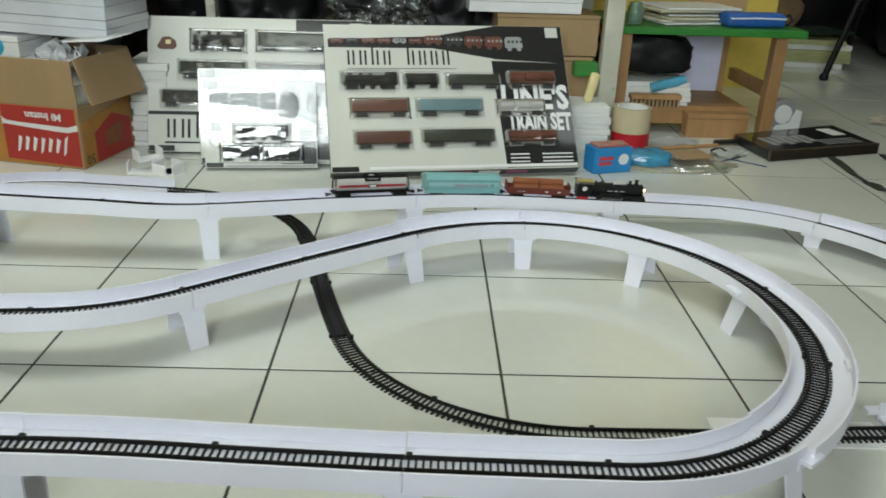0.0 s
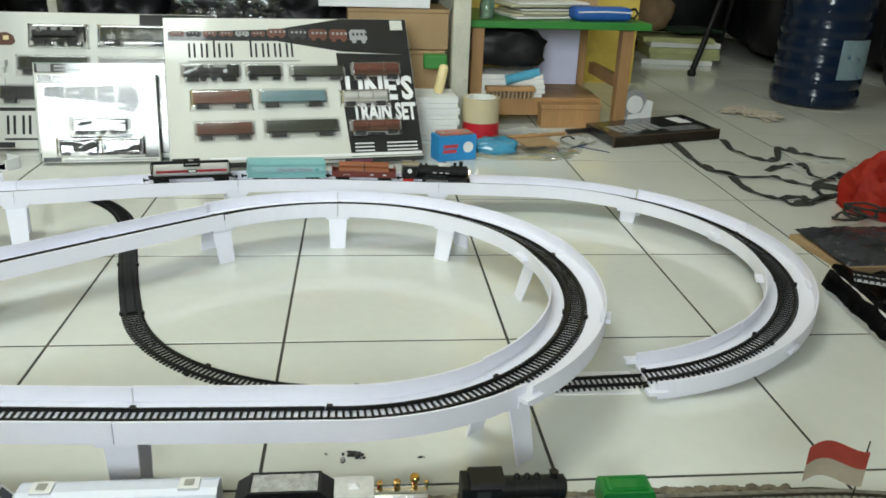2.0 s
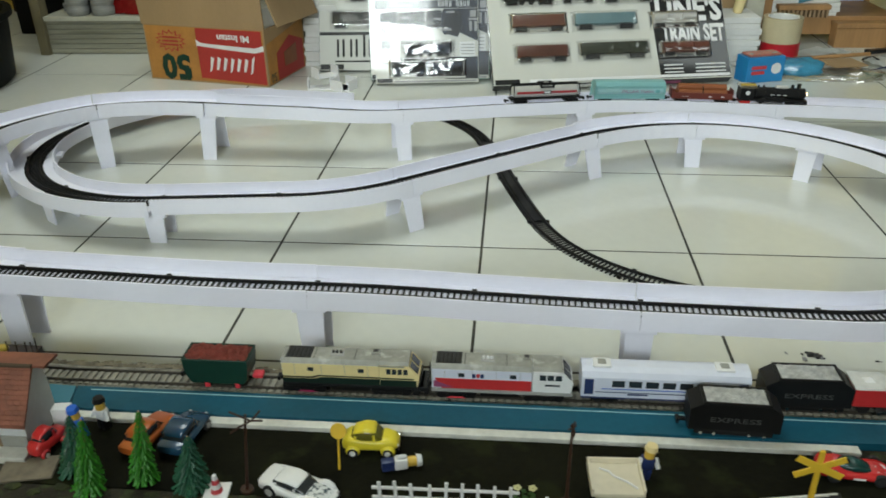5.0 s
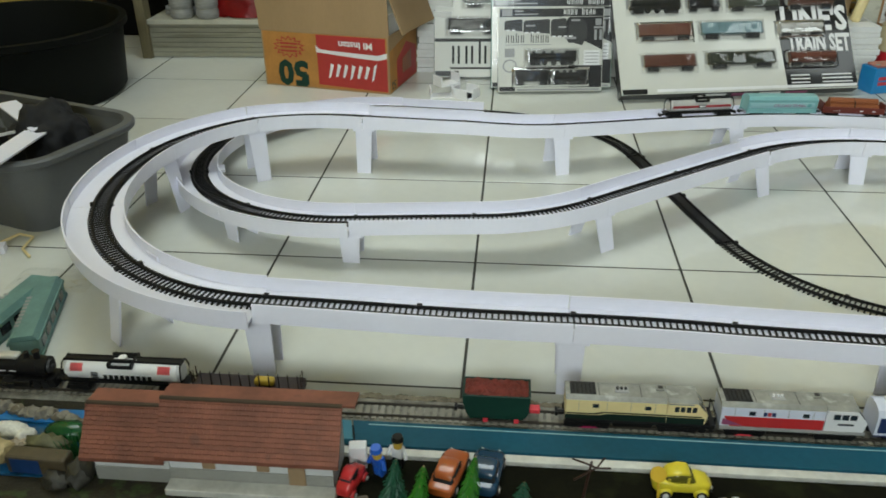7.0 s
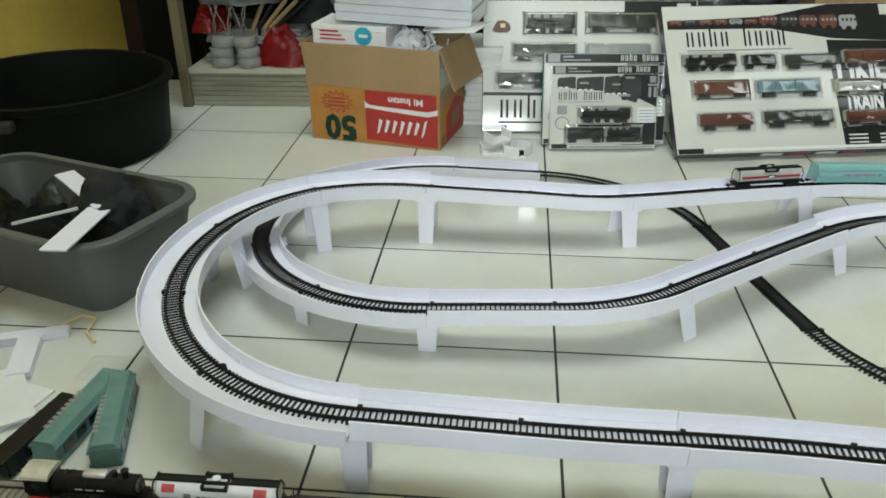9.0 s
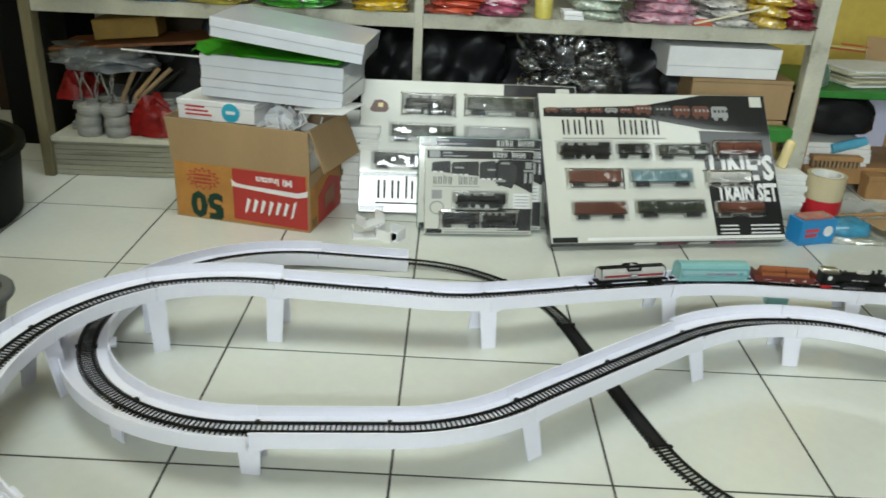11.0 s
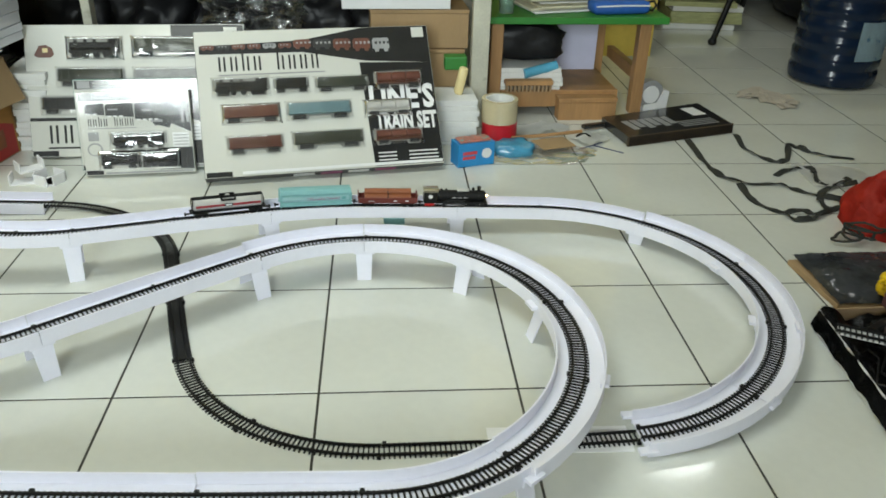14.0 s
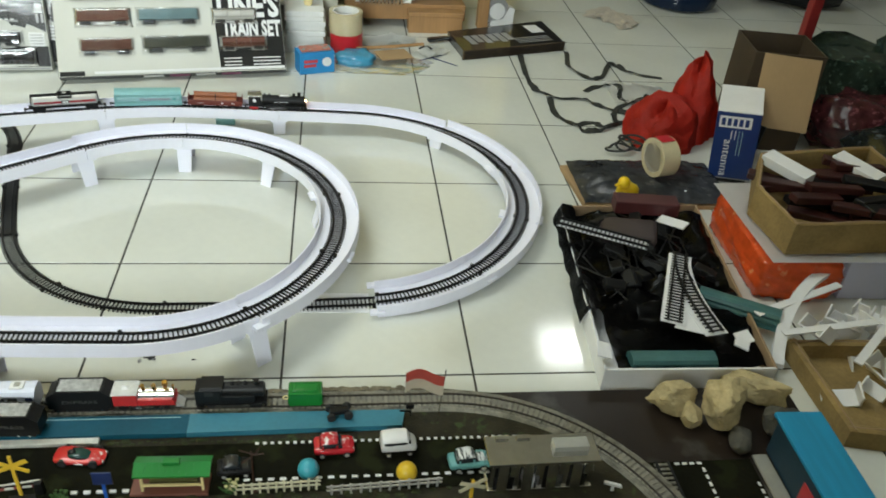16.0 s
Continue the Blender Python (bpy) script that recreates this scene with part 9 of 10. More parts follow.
# flat grey bag with a board under it, tape on edge, duck
bm = B()
prism(bm, [(1.196, 0.672), (1.210, 0.505), (1.560, 0.500), (1.545, 0.690)], "z", 0.0, 0.010)
solid("brown_board", bm, M_KRAFT, "flat brown cardboard lying on the tiles", "cardboard")
bm = B()
sheet(bm, 48, 30, lambda u, v: (1.210 + 0.34 * u, 0.500 + 0.185 * v, 0.014 + 0.016 * (math.sin(math.pi * u) * math.sin(math.pi * v)) ** 0.4 + 0.006 * abs(noise.noise(Vector((u * 9, v * 6, 3)))) + 0.004 * abs(noise.noise(Vector((u * 24, v * 15, 8))))), 0.002)
solid("grey_bag", bm, M_GREYBAG, "shiny grey plastic bag on the cardboard", "bag", smooth=60)
_t = tape_roll("tape_roll", pose(1.395, 0.595, 0.034, 0, 0, 14) @ pose(0, 0, 0.044, 0, 90, 0) @ pose(0, 0, -0.020), 0.044, 0.042, 0.034, M_TAPEC, "roll of clear tape standing on edge on a bag")
part("tape_label", one_box((-0.0448, -0.014, 0.004), (-0.0442, 0.014, 0.038)), M_TAPER, _t, "red label")
bm = B()
ball(bm, (0, 0, 0.012), 0.017, 2, (1.2, 0.9, 0.75))
ball(bm, (0.010, 0, 0.028), 0.010, 2)
cyl(bm, (0.018, 0, 0.027), (0.026, 0, 0.026), 0.003, 0.002, n=8)
solid("rubber_duck", bm, surf("yellow rubber", (0.78, 0.52, 0.01), 0.4, var=0.06), "small yellow rubber duck on the bag", "rubber duck", m=pose(1.300, 0.508, 0.026, 0, 0, 200) @ Matrix.Scale(1.35, 4), smooth=60)
bm = B()
ball(bm, (0, 0, 0.008), 0.009, 2, (1, 1, 0.9))
solid("plastic_ball", bm, M_BLACK, "small black plastic ball on the bag", "ball", m=pose(1.352, 0.480, 0.036), smooth=60)

# red cloth heap
cloth_heap((1.490, 0.835, 0.0), (0.23, 0.20, 0.135), M_REDCLOTH, "crumpled red cloth bag heaped on the floor", 3.0)
cloth_heap((1.575, 0.885, 0.0), (0.16, 0.16, 0.245), M_REDCLOTH, "upright fold of red cloth against a box", 8.0)
# blue printed box
_t = thing("antenna_box", pose(1.538, 0.632, 0, 0, 0, -26) @ pose(0, 0, 0, 0, -6, 0), "tall dark blue printed box with a white top", "box")
part("body", one_box((0, 0, 0.012), (0.094, 0.16, 0.172), 0.001), M_BLUEBOX, _t, "dark blue printed sides")
part("top", one_box((0, 0, 0.1722), (0.094, 0.16, 0.1750)), M_CARD2, _t, "white top")
part("base_print", one_box((0, 0, 0), (0.094, 0.16, 0.0118)), M_BOXG, _t, "grey base band")
plate(_t, "print", 0.007, 0.136, 0.076, 0.163, M_INKW, 0.0003, 0.0006)
for _k in range(5):  # the maker's word as plain bars
    plate(_t, "print", 0.012 + _k * 0.0125, 0.141, 0.020 + _k * 0.0125, 0.158, M_BLUEBOX, 0.0010, 0.0006)
lettering(_t, "antenna", 0.026, pose(0.032, -0.0006, 0.062, 90) @ pose(0, 0, 0, 0, 0, -90), M_INKW, width=0.090)
for _k in range(2):
    plate(_t, "small_print", 0.036 + _k * 0.008, 0.108, 0.038 + _k * 0.008, 0.130, M_INKW, 0.0003, 0.0006)
    plate(_t, "small_print", 0.052 + _k * 0.007, 0.070, 0.0535 + _k * 0.007, 0.130, M_SKYBLUE, 0.0003, 0.0006)
plate(_t, "print", 0.010, 0.002, 0.084, 0.010, M_INK, 0.0003, 0.0006)
# open carton with a hanging flap behind it; the body's dark brown stands for shadow
_t = thing("carton", pose(1.660, 0.80, 0, 0, 0, -8), "open brown carton coloured dark for shade, with a tan hanging flap", "carton")
for _n, _lo, _hi in (("panel", (0, 0, 0), (0.17, 0.004, 0.25)), ("panel", (0, 0.15, 0), (0.17, 0.154, 0.25)), ("panel", (0, 0.0045, 0), (0.004, 0.1495, 0.25)), ("panel", (0.166, 0.0045, 0), (0.17, 0.1495, 0.25)), ("bottom", (0.0045, 0.0045, 0), (0.1655, 0.1495, 0.004))):
    part(_n, one_box(_lo, _hi), M_KRAFTD, _t)
part("flap", one_box((0, -0.004, -0.17), (0.13, 0.0, 0.0), 0.0008), M_KRAFT, _t, "tan flap", m=pose(0.02, -0.001, 0.25, -24, 0, -10))
# tan card box of dark parts, on an orange bag and a white sheet
_b = pose(1.490, 0.190, 0.094, 0, 0, 4)
soft_bag("orange_bag", (1.537, 0.308, 0.0), (0.158, 0.258, 0.084), M_ORANGEB, "full square orange plastic bag under a box", rough=0.13, sub=5, yaw=-3, square=0.90)
bm = B()
sheet(bm, 16, 14, lambda u, v: (1.458 + 0.32 * u, 0.172 + 0.28 * v, 0.0945 + 0.0020 * math.sin(9 * u) * v), 0.0015)
solid("white_sheet", bm, M_CARD2, "white sheet spread over the orange bag", "sheet", smooth=60)
solid("lilac_card", one_box((0, 0, 0), (0.150, 0.255, 0.085), 0.002), M_LILAC, "lilac white card block beside the orange bag", "card block", m=pose(1.622, 0.186, 0.0, 0, 0, -2))


def open_box(name, m, pts, thick, h, label):
    """An open topped felt box over any outline."""
    t = thing(name, m, label, "box", "felt boxes")
    bm = B()
    prism(bm, pts, "z", 0.0, 0.005)
    part("bottom", bm, M_OLIVE, t)
    for k in range(len(pts)):
        (ax, ay), (bx, by) = pts[k], pts[(k + 1) % len(pts)]
        d = Vector((bx - ax, by - ay)).normalized()
        n = Vector((-d.y, d.x)) * thick
        bm = B()
        sweep(bm, [pose(ax + (bx - ax) * q / 8 + n.x / 2, ay + (by - ay) * q / 8 + n.y / 2, 0.0052 + h + 0.003 * noise.noise(Vector((ax * 30 + q, by * 30, h))), 0, 0, math.degrees(math.atan2(d.y, d.x))) for q in range(9)],
              [(-thick / 2, -h), (thick / 2, -h), (thick / 2, -0.002), (thick / 4, 0), (-thick / 4, 0), (-thick / 2, -0.002)])
        w = part("side", bm, M_OLIVE, t)
        bm = B()
        tube(bm, [(ax + (bx - ax) * q / 12 + n.x / 2, ay + (by - ay) * q / 12 + n.y / 2, 0.0052 + h + 0.0008 + 0.003 * noise.noise(Vector((ax * 30 + q * 8 / 12, by * 30, h)))) for q in range(13)], 0.0014, 6)
        part("stitched_edge", bm, M_KRAFTIN, w)
    return t


open_box("felt_box", _b @ pose(-0.004, 0.0, 0.005), [(0.0, 0.0), (0.33, -0.012), (0.345, 0.285), (0.075, 0.265), (-0.002, 0.138)], 0.008, 0.060, "tan felt covered box holding dark red parts")
for _k in range(26):
    solid("red_part", one_box((-0.055, -0.012, 0), (0.055, 0.012, 0.014), 0.002), surf("dark red plastic", (0.045, 0.012, 0.010), 0.4, var=0.3) if _k % 3 else M_BLACK, "dark red plastic wagon side in the felt box", "toy part", "parts in the felt box", m=_b @ pose(0.075 + random.uniform(0, 0.19), 0.04 + random.uniform(0, 0.18), 0.016 + 0.0021 * _k, random.uniform(-10, 10), random.uniform(-10, 10), random.uniform(-35, 20)))
for _x, _y, _r in ((0.098, 0.205, -62), (0.250, 0.195, -66)):
    solid("card_scrap", one_box((-0.05, -0.018, 0), (0.05, 0.018, 0.020), 0.001), M_CARD2, "white card block in the felt box", "card scrap", "card blocks in the felt box", m=_b @ pose(_x, _y, 0.058, 6, 4, _r))
# curved white strips and card offcuts, some in a second felt box
bm = B()
sweep(bm, [pose(1.765 + 0.385 * math.cos(radians(a)), -0.150 + 0.385 * math.sin(radians(a)), 0.012 + 0.050 * math.sin(radians(min(90, (158 - a) * 2.2))), 0, 0, a + 90) for a in range(70, 159, 4)], [(-0.010, -0.0045), (0.010, -0.0045), (0.010, 0.0045), (-0.010, 0.0045)])
solid("card_strip", bm, M_CARD2, "curved white foam strip among offcuts", "card strip", "curved strips")
open_box("felt_box", pose(1.440, -0.170, 0.0), [(0.0, 0.0), (0.30, -0.06), (0.31, 0.20), (0.0, 0.205)], 0.016, 0.030, "tan felt covered tray holding white card offcuts")
for _k in range(20):
    _x, _y = 1.500 + random.uniform(0, 0.22), (-0.13 if _k < 20 else -0.17) + random.uniform(0, 0.24 if _k < 20 else 0.12)
    card_piece(pose(_x, _y, 0.008 + random.uniform(0, 0.035), random.uniform(-50, 50), random.uniform(-40, 40), random.uniform(0, 180)), random.uniform(0.04, 0.08), random.uniform(0.02, 0.035), random.uniform(0.02, 0.04), "white foam card offcut in a heap")
for _m, _l in ((pose(1.405, 0.080, 0.046, 0, -3, 20), 0.20), (pose(1.422, 0.022, 0.052, 0, -2, 6), 0.22), (pose(1.52, -0.05, 0.05, 0, -4, 40), 0.16)):
    solid("card_strip", one_box((0, 0, 0), (_l, 0.014, 0.0025)), M_CARD2, "straight white foam strip lying on the offcuts", "card strip", "curved strips", m=_m)

# stones
for _x, _y, _r, _q, _m in ((1.194, -0.094, 0.036, (1.35, 0.80, 0.70), M_ROCK), (1.208, -0.126, 0.020, (0.9, 0.95, 1.1), M_ROCK), (1.263, -0.114, 0.042, (1.15, 0.95, 0.95), M_ROCK), (1.338, -0.074, 0.039, (1.80, 0.60, 0.72), M_ROCK),
                           (1.272, -0.168, 0.0200, (1.25, 0.85, 0.75), M_ROCKG), (1.340, -0.150, 0.029, (1.0, 0.9, 0.95), M_ROCKG)):
    bm = B()
    vs = ball(bm, (0, 0, 0), _r, 4, _q)
    _cuts = [(Vector((random.uniform(-1, 1), random.uniform(-1, 1), random.uniform(-0.5, 1))).normalized(), random.uniform(0.55, 0.80)) for _ in range(14 if _m is M_ROCK else 4)]
    for v in vs:
        for _d, _f in _cuts:
            _lim = _f * _r * math.sqrt((_d.x * _q[0]) ** 2 + (_d.y * _q[1]) ** 2 + (_d.z * _q[2]) ** 2)
            v.co -= _d * max(0.0, v.co.dot(_d) - _lim)
        v.co += v.co.normalized() * _r * (0.14 * noise.noise(v.co * 55 + Vector((_x * 50, 0, 0))) + 0.10 * abs(noise.noise(v.co * 120)) + 0.045 * noise.noise(v.co * 300))
    _lo = min(v.co.z for v in vs)
    for v in vs:
        v.co.z = max(v.co.z - _lo - 0.004, 0.0)
    solid("stone", bm, _m, "rough pale tan stone on the brown board" if _m is M_ROCK else "smooth dark grey stone on the board", "stone", "stones by the tray", m=pose(_x, _y, 0.0105, 0, 0, -27 if _q[0] > 1.5 else _x * 900), smooth=24)
# blue roofed box and marked court at the board's right end
_t = thing("toy_kiosk", pose(1.299, -0.345, 0.0105, 0, 0, -1), "toy shed with a bright blue flat roof", "toy building")
part("wall", one_box((0.006, 0.006, 0), (0.064, 0.165, 0.066), 0.001), surf("dark blue wall", (0.02, 0.05, 0.08), 0.5), _t)
part("roof", one_box((0, 0, 0.066), (0.070, 0.172, 0.072), 0.001), surf("bright blue board", (0.012, 0.27, 0.50), 0.6, var=0.12, stretch=(1, 0.1, 1), scale=60), _t, "bright blue roof")
part("door", one_box((0.0045, 0.030, 0), (0.0058, 0.070, 0.045)), M_INKRED, _t)
solid("pale_strip", one_box((0, 0, 0), (0.022, 0.11, 0.004), 0.0006), M_GREYROOF, "pale grey strip lying on the board", "strip", m=pose(1.281, -0.301, 0.0105, 0, 0, 0))
part("court", one_box((1.122, -0.36, 0.0102), (1.275, -0.197, 0.0120)), M_ASPH, BASE, "dark marked court")
for _k in range(8):
    if _k < 4:
        part("road_mark", one_box((1.160 + _k * 0.0110, -0.2035, 0.0121), (1.167 + _k * 0.0110, -0.1995, 0.0128)), M_INKW, BASE)
    part("road_mark", one_box((1.1975, -0.210 - _k * 0.0125, 0.0121), (1.2015, -0.217 - _k * 0.0125, 0.0128)), M_INKW, BASE)
    part("road_mark", one_box((1.268, -0.238 - _k * 0.0125, 0.0121), (1.272, -0.245 - _k * 0.0125, 0.0128)), M_INKW, BASE)
loose = thing("loose_track", pose(1.141, -0.199, 0.0124, 0, 0, -89), "short siding of black toy track on the board", "toy track", "loose track in the tray")
for _s in (-1, 1):
    bm = B()
    sweep(bm, [pose(0, 0, 0), pose(0.12, 0, 0)], [(p[0] + _s * 0.0093, p[1]) for p in RAILPROF])
    part("rail", bm, M_RAIL, loose)
_sl = make(one_box((-0.0020, -0.0120, 0.0), (0.0020, 0.0120, 0.0019)), "sleeper", M_BALLAST)
for _k in range(15):
    part("sleeper", _sl, M_BALLAST, loose, m=pose(0.004 + _k * 0.008, 0, 0))

# black flat package with straps on the floor
_t = thing("flat_package", pose(1.055, 1.318, 0, 0, 0, 18), "flat black printed cardboard package with torn end", "package")
bm = B()
prism(bm, [(0, 0), (0.345, 0.0), (0.372, 0.195), (0.022, 0.170)], "z", 0.002, 0.026)
part("package_body", bm, M_BOXK, _t)
bm = B()
prism(bm, [(-0.004, 0.004), (0.0, 0.0), (0.345, 0.0), (0.345, 0.004)], "z", 0.001, 0.029)
part("fold", bm, M_KRAFTD, _t)
for _k in range(6):
    bm = B()
    box(bm, (0.05 + _k * 0.026, 0.05 + 0.012 * (_k % 2), 0.0261), (0.070 + _k * 0.026, 0.12, 0.0266))
    part("print", bm, M_BOXG, _t)
part("print", one_box((0.285, 0.10, 0.0261), (0.330, 0.165, 0.0266)), M_INKW, _t)
for _k in range(4):
    part("print", one_box((0.200, 0.03 + _k * 0.012, 0.0261), (0.320, 0.035 + _k * 0.012, 0.0266)), M_BOXG, _t)
part("torn_end", one_box((-0.05, 0.145, 0.004), (0.02, 0.165, 0.016), 0.004), M_BOXK, _t)


def strap(pts, label):
    """A flat webbing strap lying in loose bends."""
    out = []
    n = len(pts)
    s = pts[0][0] * 31 + pts[0][1] * 17
    for i in range(n - 1):
        p0, p1, p2, p3 = pts[max(0, i - 1)], pts[i], pts[i + 1], pts[min(n - 1, i + 2)]
        for k in range(8):
            t = k / 8
            q = [0.5 * (2 * p1[j] + (p2[j] - p0[j]) * t + (2 * p0[j] - 5 * p1[j] + 4 * p2[j] - p3[j]) * t * t + (3 * p1[j] - p0[j] - 3 * p2[j] + p3[j]) * t ** 3) for j in range(2)]
            out.append((q[0] + 0.0035 * noise.noise(Vector((i + t, s, 1)) * 1.9), q[1] + 0.0035 * noise.noise(Vector((i + t, s, 7)) * 1.9)))
    frames = []
    for k in range(len(out)):
        a, b = out[max(0, k - 1)], out[min(len(out) - 1, k + 1)]
        twist = 95 * noise.noise(Vector((k * 0.16, s, 3)))
        wide = 0.95 + 0.6 * abs(noise.noise(Vector((k * 0.23, s, 9))))
        m = pose(out[k][0], out[k][1], 0.0025 + 0.0062 * abs(math.sin(radians(twist))), 0, 0, math.degrees(math.atan2(b[1] - a[1], b[0] - a[0])))
        frames.append(m @ pose(0, 0, 0, twist, 0, 0) @ Matrix.Diagonal((1, wide, 1, 1)))
    bm = B()
    sweep(bm, frames, [(-0.0070, -0.0007), (0.0, -0.0013), (0.0070, -0.0007), (0.0070, 0.0007), (0.0, 0.0002), (-0.0070, 0.0007)])
    solid("strap", bm, M_STRAP, label, "strap", "dark straps on the floor", smooth=50)


strap([(1.233, 1.369), (1.222, 1.205), (1.23, 1.112), (1.279, 1.064), (1.349, 1.06), (1.389, 1.017), (1.44, 0.972), (1.50, 0.93)], "long dark webbing strap trailing over the tiles")
strap([(1.386, 1.414), (1.369, 1.285), (1.407, 1.21), (1.449, 1.22), (1.505, 1.33), (1.519, 1.297), (1.562, 1.249), (1.64, 1.222)], "dark webbing strap from the package")
strap([(1.258, 1.065), (1.253, 0.961), (1.289, 0.904), (1.341, 0.916), (1.371, 0.893), (1.453, 0.94)], "looped dark webbing strap on the tiles")
strap([(1.296, 0.903), (1.302, 0.868), (1.34, 0.866), (1.4, 0.913), (1.413, 0.974), (1.468, 1.036), (1.56, 1.06)], "tangled dark webbing strap on the tiles")
strap([(1.369, 1.112), (1.431, 1.156), (1.477, 1.142), (1.462, 1.071), (1.489, 1.052), (1.555, 1.101)], "short curled dark webbing strap")
bm = B()
sheet(bm, 10, 8, lambda u, v: (1.44 + 0.17 * u, 1.05 + 0.14 * v - 0.03 * u, 0.002 + 0.008 * abs(noise.noise(Vector((u * 3, v * 3, 5))))), 0.0006)
solid("paper_scrap", bm, M_PAPER, "white paper under the straps", "paper scrap", smooth=60)
M_RAG = surf("pale beige rag", (0.50, 0.45, 0.38), 0.85, var=0.15)
for _x, _y, _s in ((1.60, 1.79, 0.06), (1.66, 1.72, 0.07), (1.63, 1.75, 0.05)):
    bm = B()
    ball(bm, (0, 0, 0.002), _s * 0.8, 4, (1.2, 0.7, 0.11), 0.8, 8)
    solid("white_cloth", bm, M_RAG, "crumpled pale beige rag on the floor", "rag", "white rags", m=pose(_x, _y, 0.004, 0, 0, _x * 700), smooth=60)

# water bottle
_t = thing("water_bottle", pose(1.945, 1.965, 0), "large deep blue refill water bottle on the floor", "water bottle")
bm = B()
_pr = [(0.120, 0.0), (0.138, 0.010), (0.142, 0.03)]
for _k in range(5):
    _z = 0.05 + _k * 0.055
    _pr += [(0.142, _z), (0.137, _z + 0.008), (0.137, _z + 0.016), (0.142, _z + 0.024)]
_pr += [(0.142, 0.34), (0.132, 0.375), (0.095, 0.415), (0.045, 0.440), (0.030, 0.450), (0.030, 0.490)]
lathe(bm, _pr, n=40)
part("bottle_body", bm, M_GALLON, _t, smooth=35)
bm = B()
lathe(bm, [(0.033, 0.470), (0.034, 0.492), (0.0, 0.494)], n=24)
part("cap", bm, M_BLUEP, _t, smooth=35)
bm = B()
sheet(bm, 12, 4, lambda u, v: (0.1436 * math.cos(radians(-96 + 52 * u)), 0.1436 * math.sin(radians(-96 + 52 * u)), 0.10 + 0.125 * v), 0.0006)
part("label", bm, surf("pale blue label", (0.45, 0.62, 0.72), 0.35, var=0.15, second=(0.05, 0.2, 0.45), cover=0.0, scale=20), _t, "pale blue and white label", smooth=60)
# far things in the dim passage
pile("book", 1.775, 2.83, 0.0, 5, (0.30, 0.24), "stack of yellowed magazines on the far floor", "magazine", surf("greenish yellow paper", (0.40, 0.41, 0.20), 0.85, var=0.2, scale=30, stretch=(1, 1, 6)), 0.020, (0.018, 0.026), -8, group="stack of magazines")
solid("book", one_box((-0.11, -0.10, 0), (0.11, 0.10, 0.008), 0.001), surf("dark green cover", (0.012, 0.035, 0.016), 0.5, var=0.2), "dark green book on the stack of magazines", "book", m=pose(1.83, 2.84, 0.131, 0, 0, 16))
soft_bag("plush_bag", (1.62, 2.86, 0.13), (0.24, 0.18, 0.16), surf("brown plush", (0.20, 0.13, 0.07), 0.95, var=0.2, bump=0.4), "brown soft bundle on the magazines", rough=0.5)


def stand_leg(a, b, label="black metal stand leg in the dim passage"):
    bm = B()
    cyl(bm, a, b, 0.012, n=10)
    ball(bm, (a[0], a[1], 0.012), 0.018, 2)
    solid("stand_leg", bm, M_BLACK, label, "stand", "black stand legs", smooth=40)


stand_leg((1.708, 2.447, 0.012), (1.95, 2.62, 0.62))
stand_leg((2.22, 2.55, 0.012), (2.00, 2.63, 0.62))
stand_leg((2.02, 2.95, 0.012), (1.98, 2.66, 0.62))
for _x, _y, _w, _h in ((2.35, 2.9, 0.45, 0.7), (2.75, 2.6, 0.5, 0.6), (1.9, 3.3, 0.6, 0.8), (2.55, 3.3, 0.7, 0.9), (3.2, 3.0, 0.6, 0.8), (2.45, 2.05, 0.35, 0.30)):
    soft_bag("dark_sack", (_x, _y, 0.0), (_w, _w * 0.8, _h), M_BAGK, "large black sack in the dim passage", group="dark sacks", rough=0.4)
for _x, _y, _w, _h, _c in ((2.02, 0.98, 0.34, 0.20, (0.06, 0.10, 0.07)), (2.00, 0.86, 0.24, 0.13, (0.20, 0.05, 0.06)), (2.24, 0.92, 0.30, 0.24, (0.10, 0.16, 0.14)), (2.14, 0.72, 0.26, 0.12, (0.08, 0.06, 0.10)), (1.98, 0.52, 0.30, 0.16, (0.04, 0.05, 0.05)), (2.25, 0.45, 0.34, 0.25, (0.06, 0.05, 0.05)), (1.95, 0.15, 0.30, 0.12, (0.05, 0.05, 0.05))):
    soft_bag("goods_bag", (_x, _y, 0.0), (_w, 0.24, _h), surf("shiny printed bag", tuple(0.35 * v for v in _c), 0.2, var=0.6, second=tuple(min(0.5, 1.2 * v + 0.03) for v in _c), cover=0.04, scale=34, bump=0.6, fine=40), "shiny dark printed bag in a heap", group="heap of printed bags", rough=0.6)
bm = B()
box(bm, (-0.014, -0.014, 0), (0.014, 0.014, 1.4), 0.002)
solid("red_post", bm, surf("dark red paint", (0.25, 0.02, 0.02), 0.4, var=0.2), "dark red metal post of a rack", "post", m=pose(1.930, 1.06, 0))
bm = B()
cyl(bm, (0, 0, 0), (0.03, 0.02, 0.10), 0.016, 0.012, n=14)
solid("black_grip", bm, M_BLACK, "black rod standing behind the blue box", "rod", m=pose(1.655, 0.70, 0.0), smooth=40)
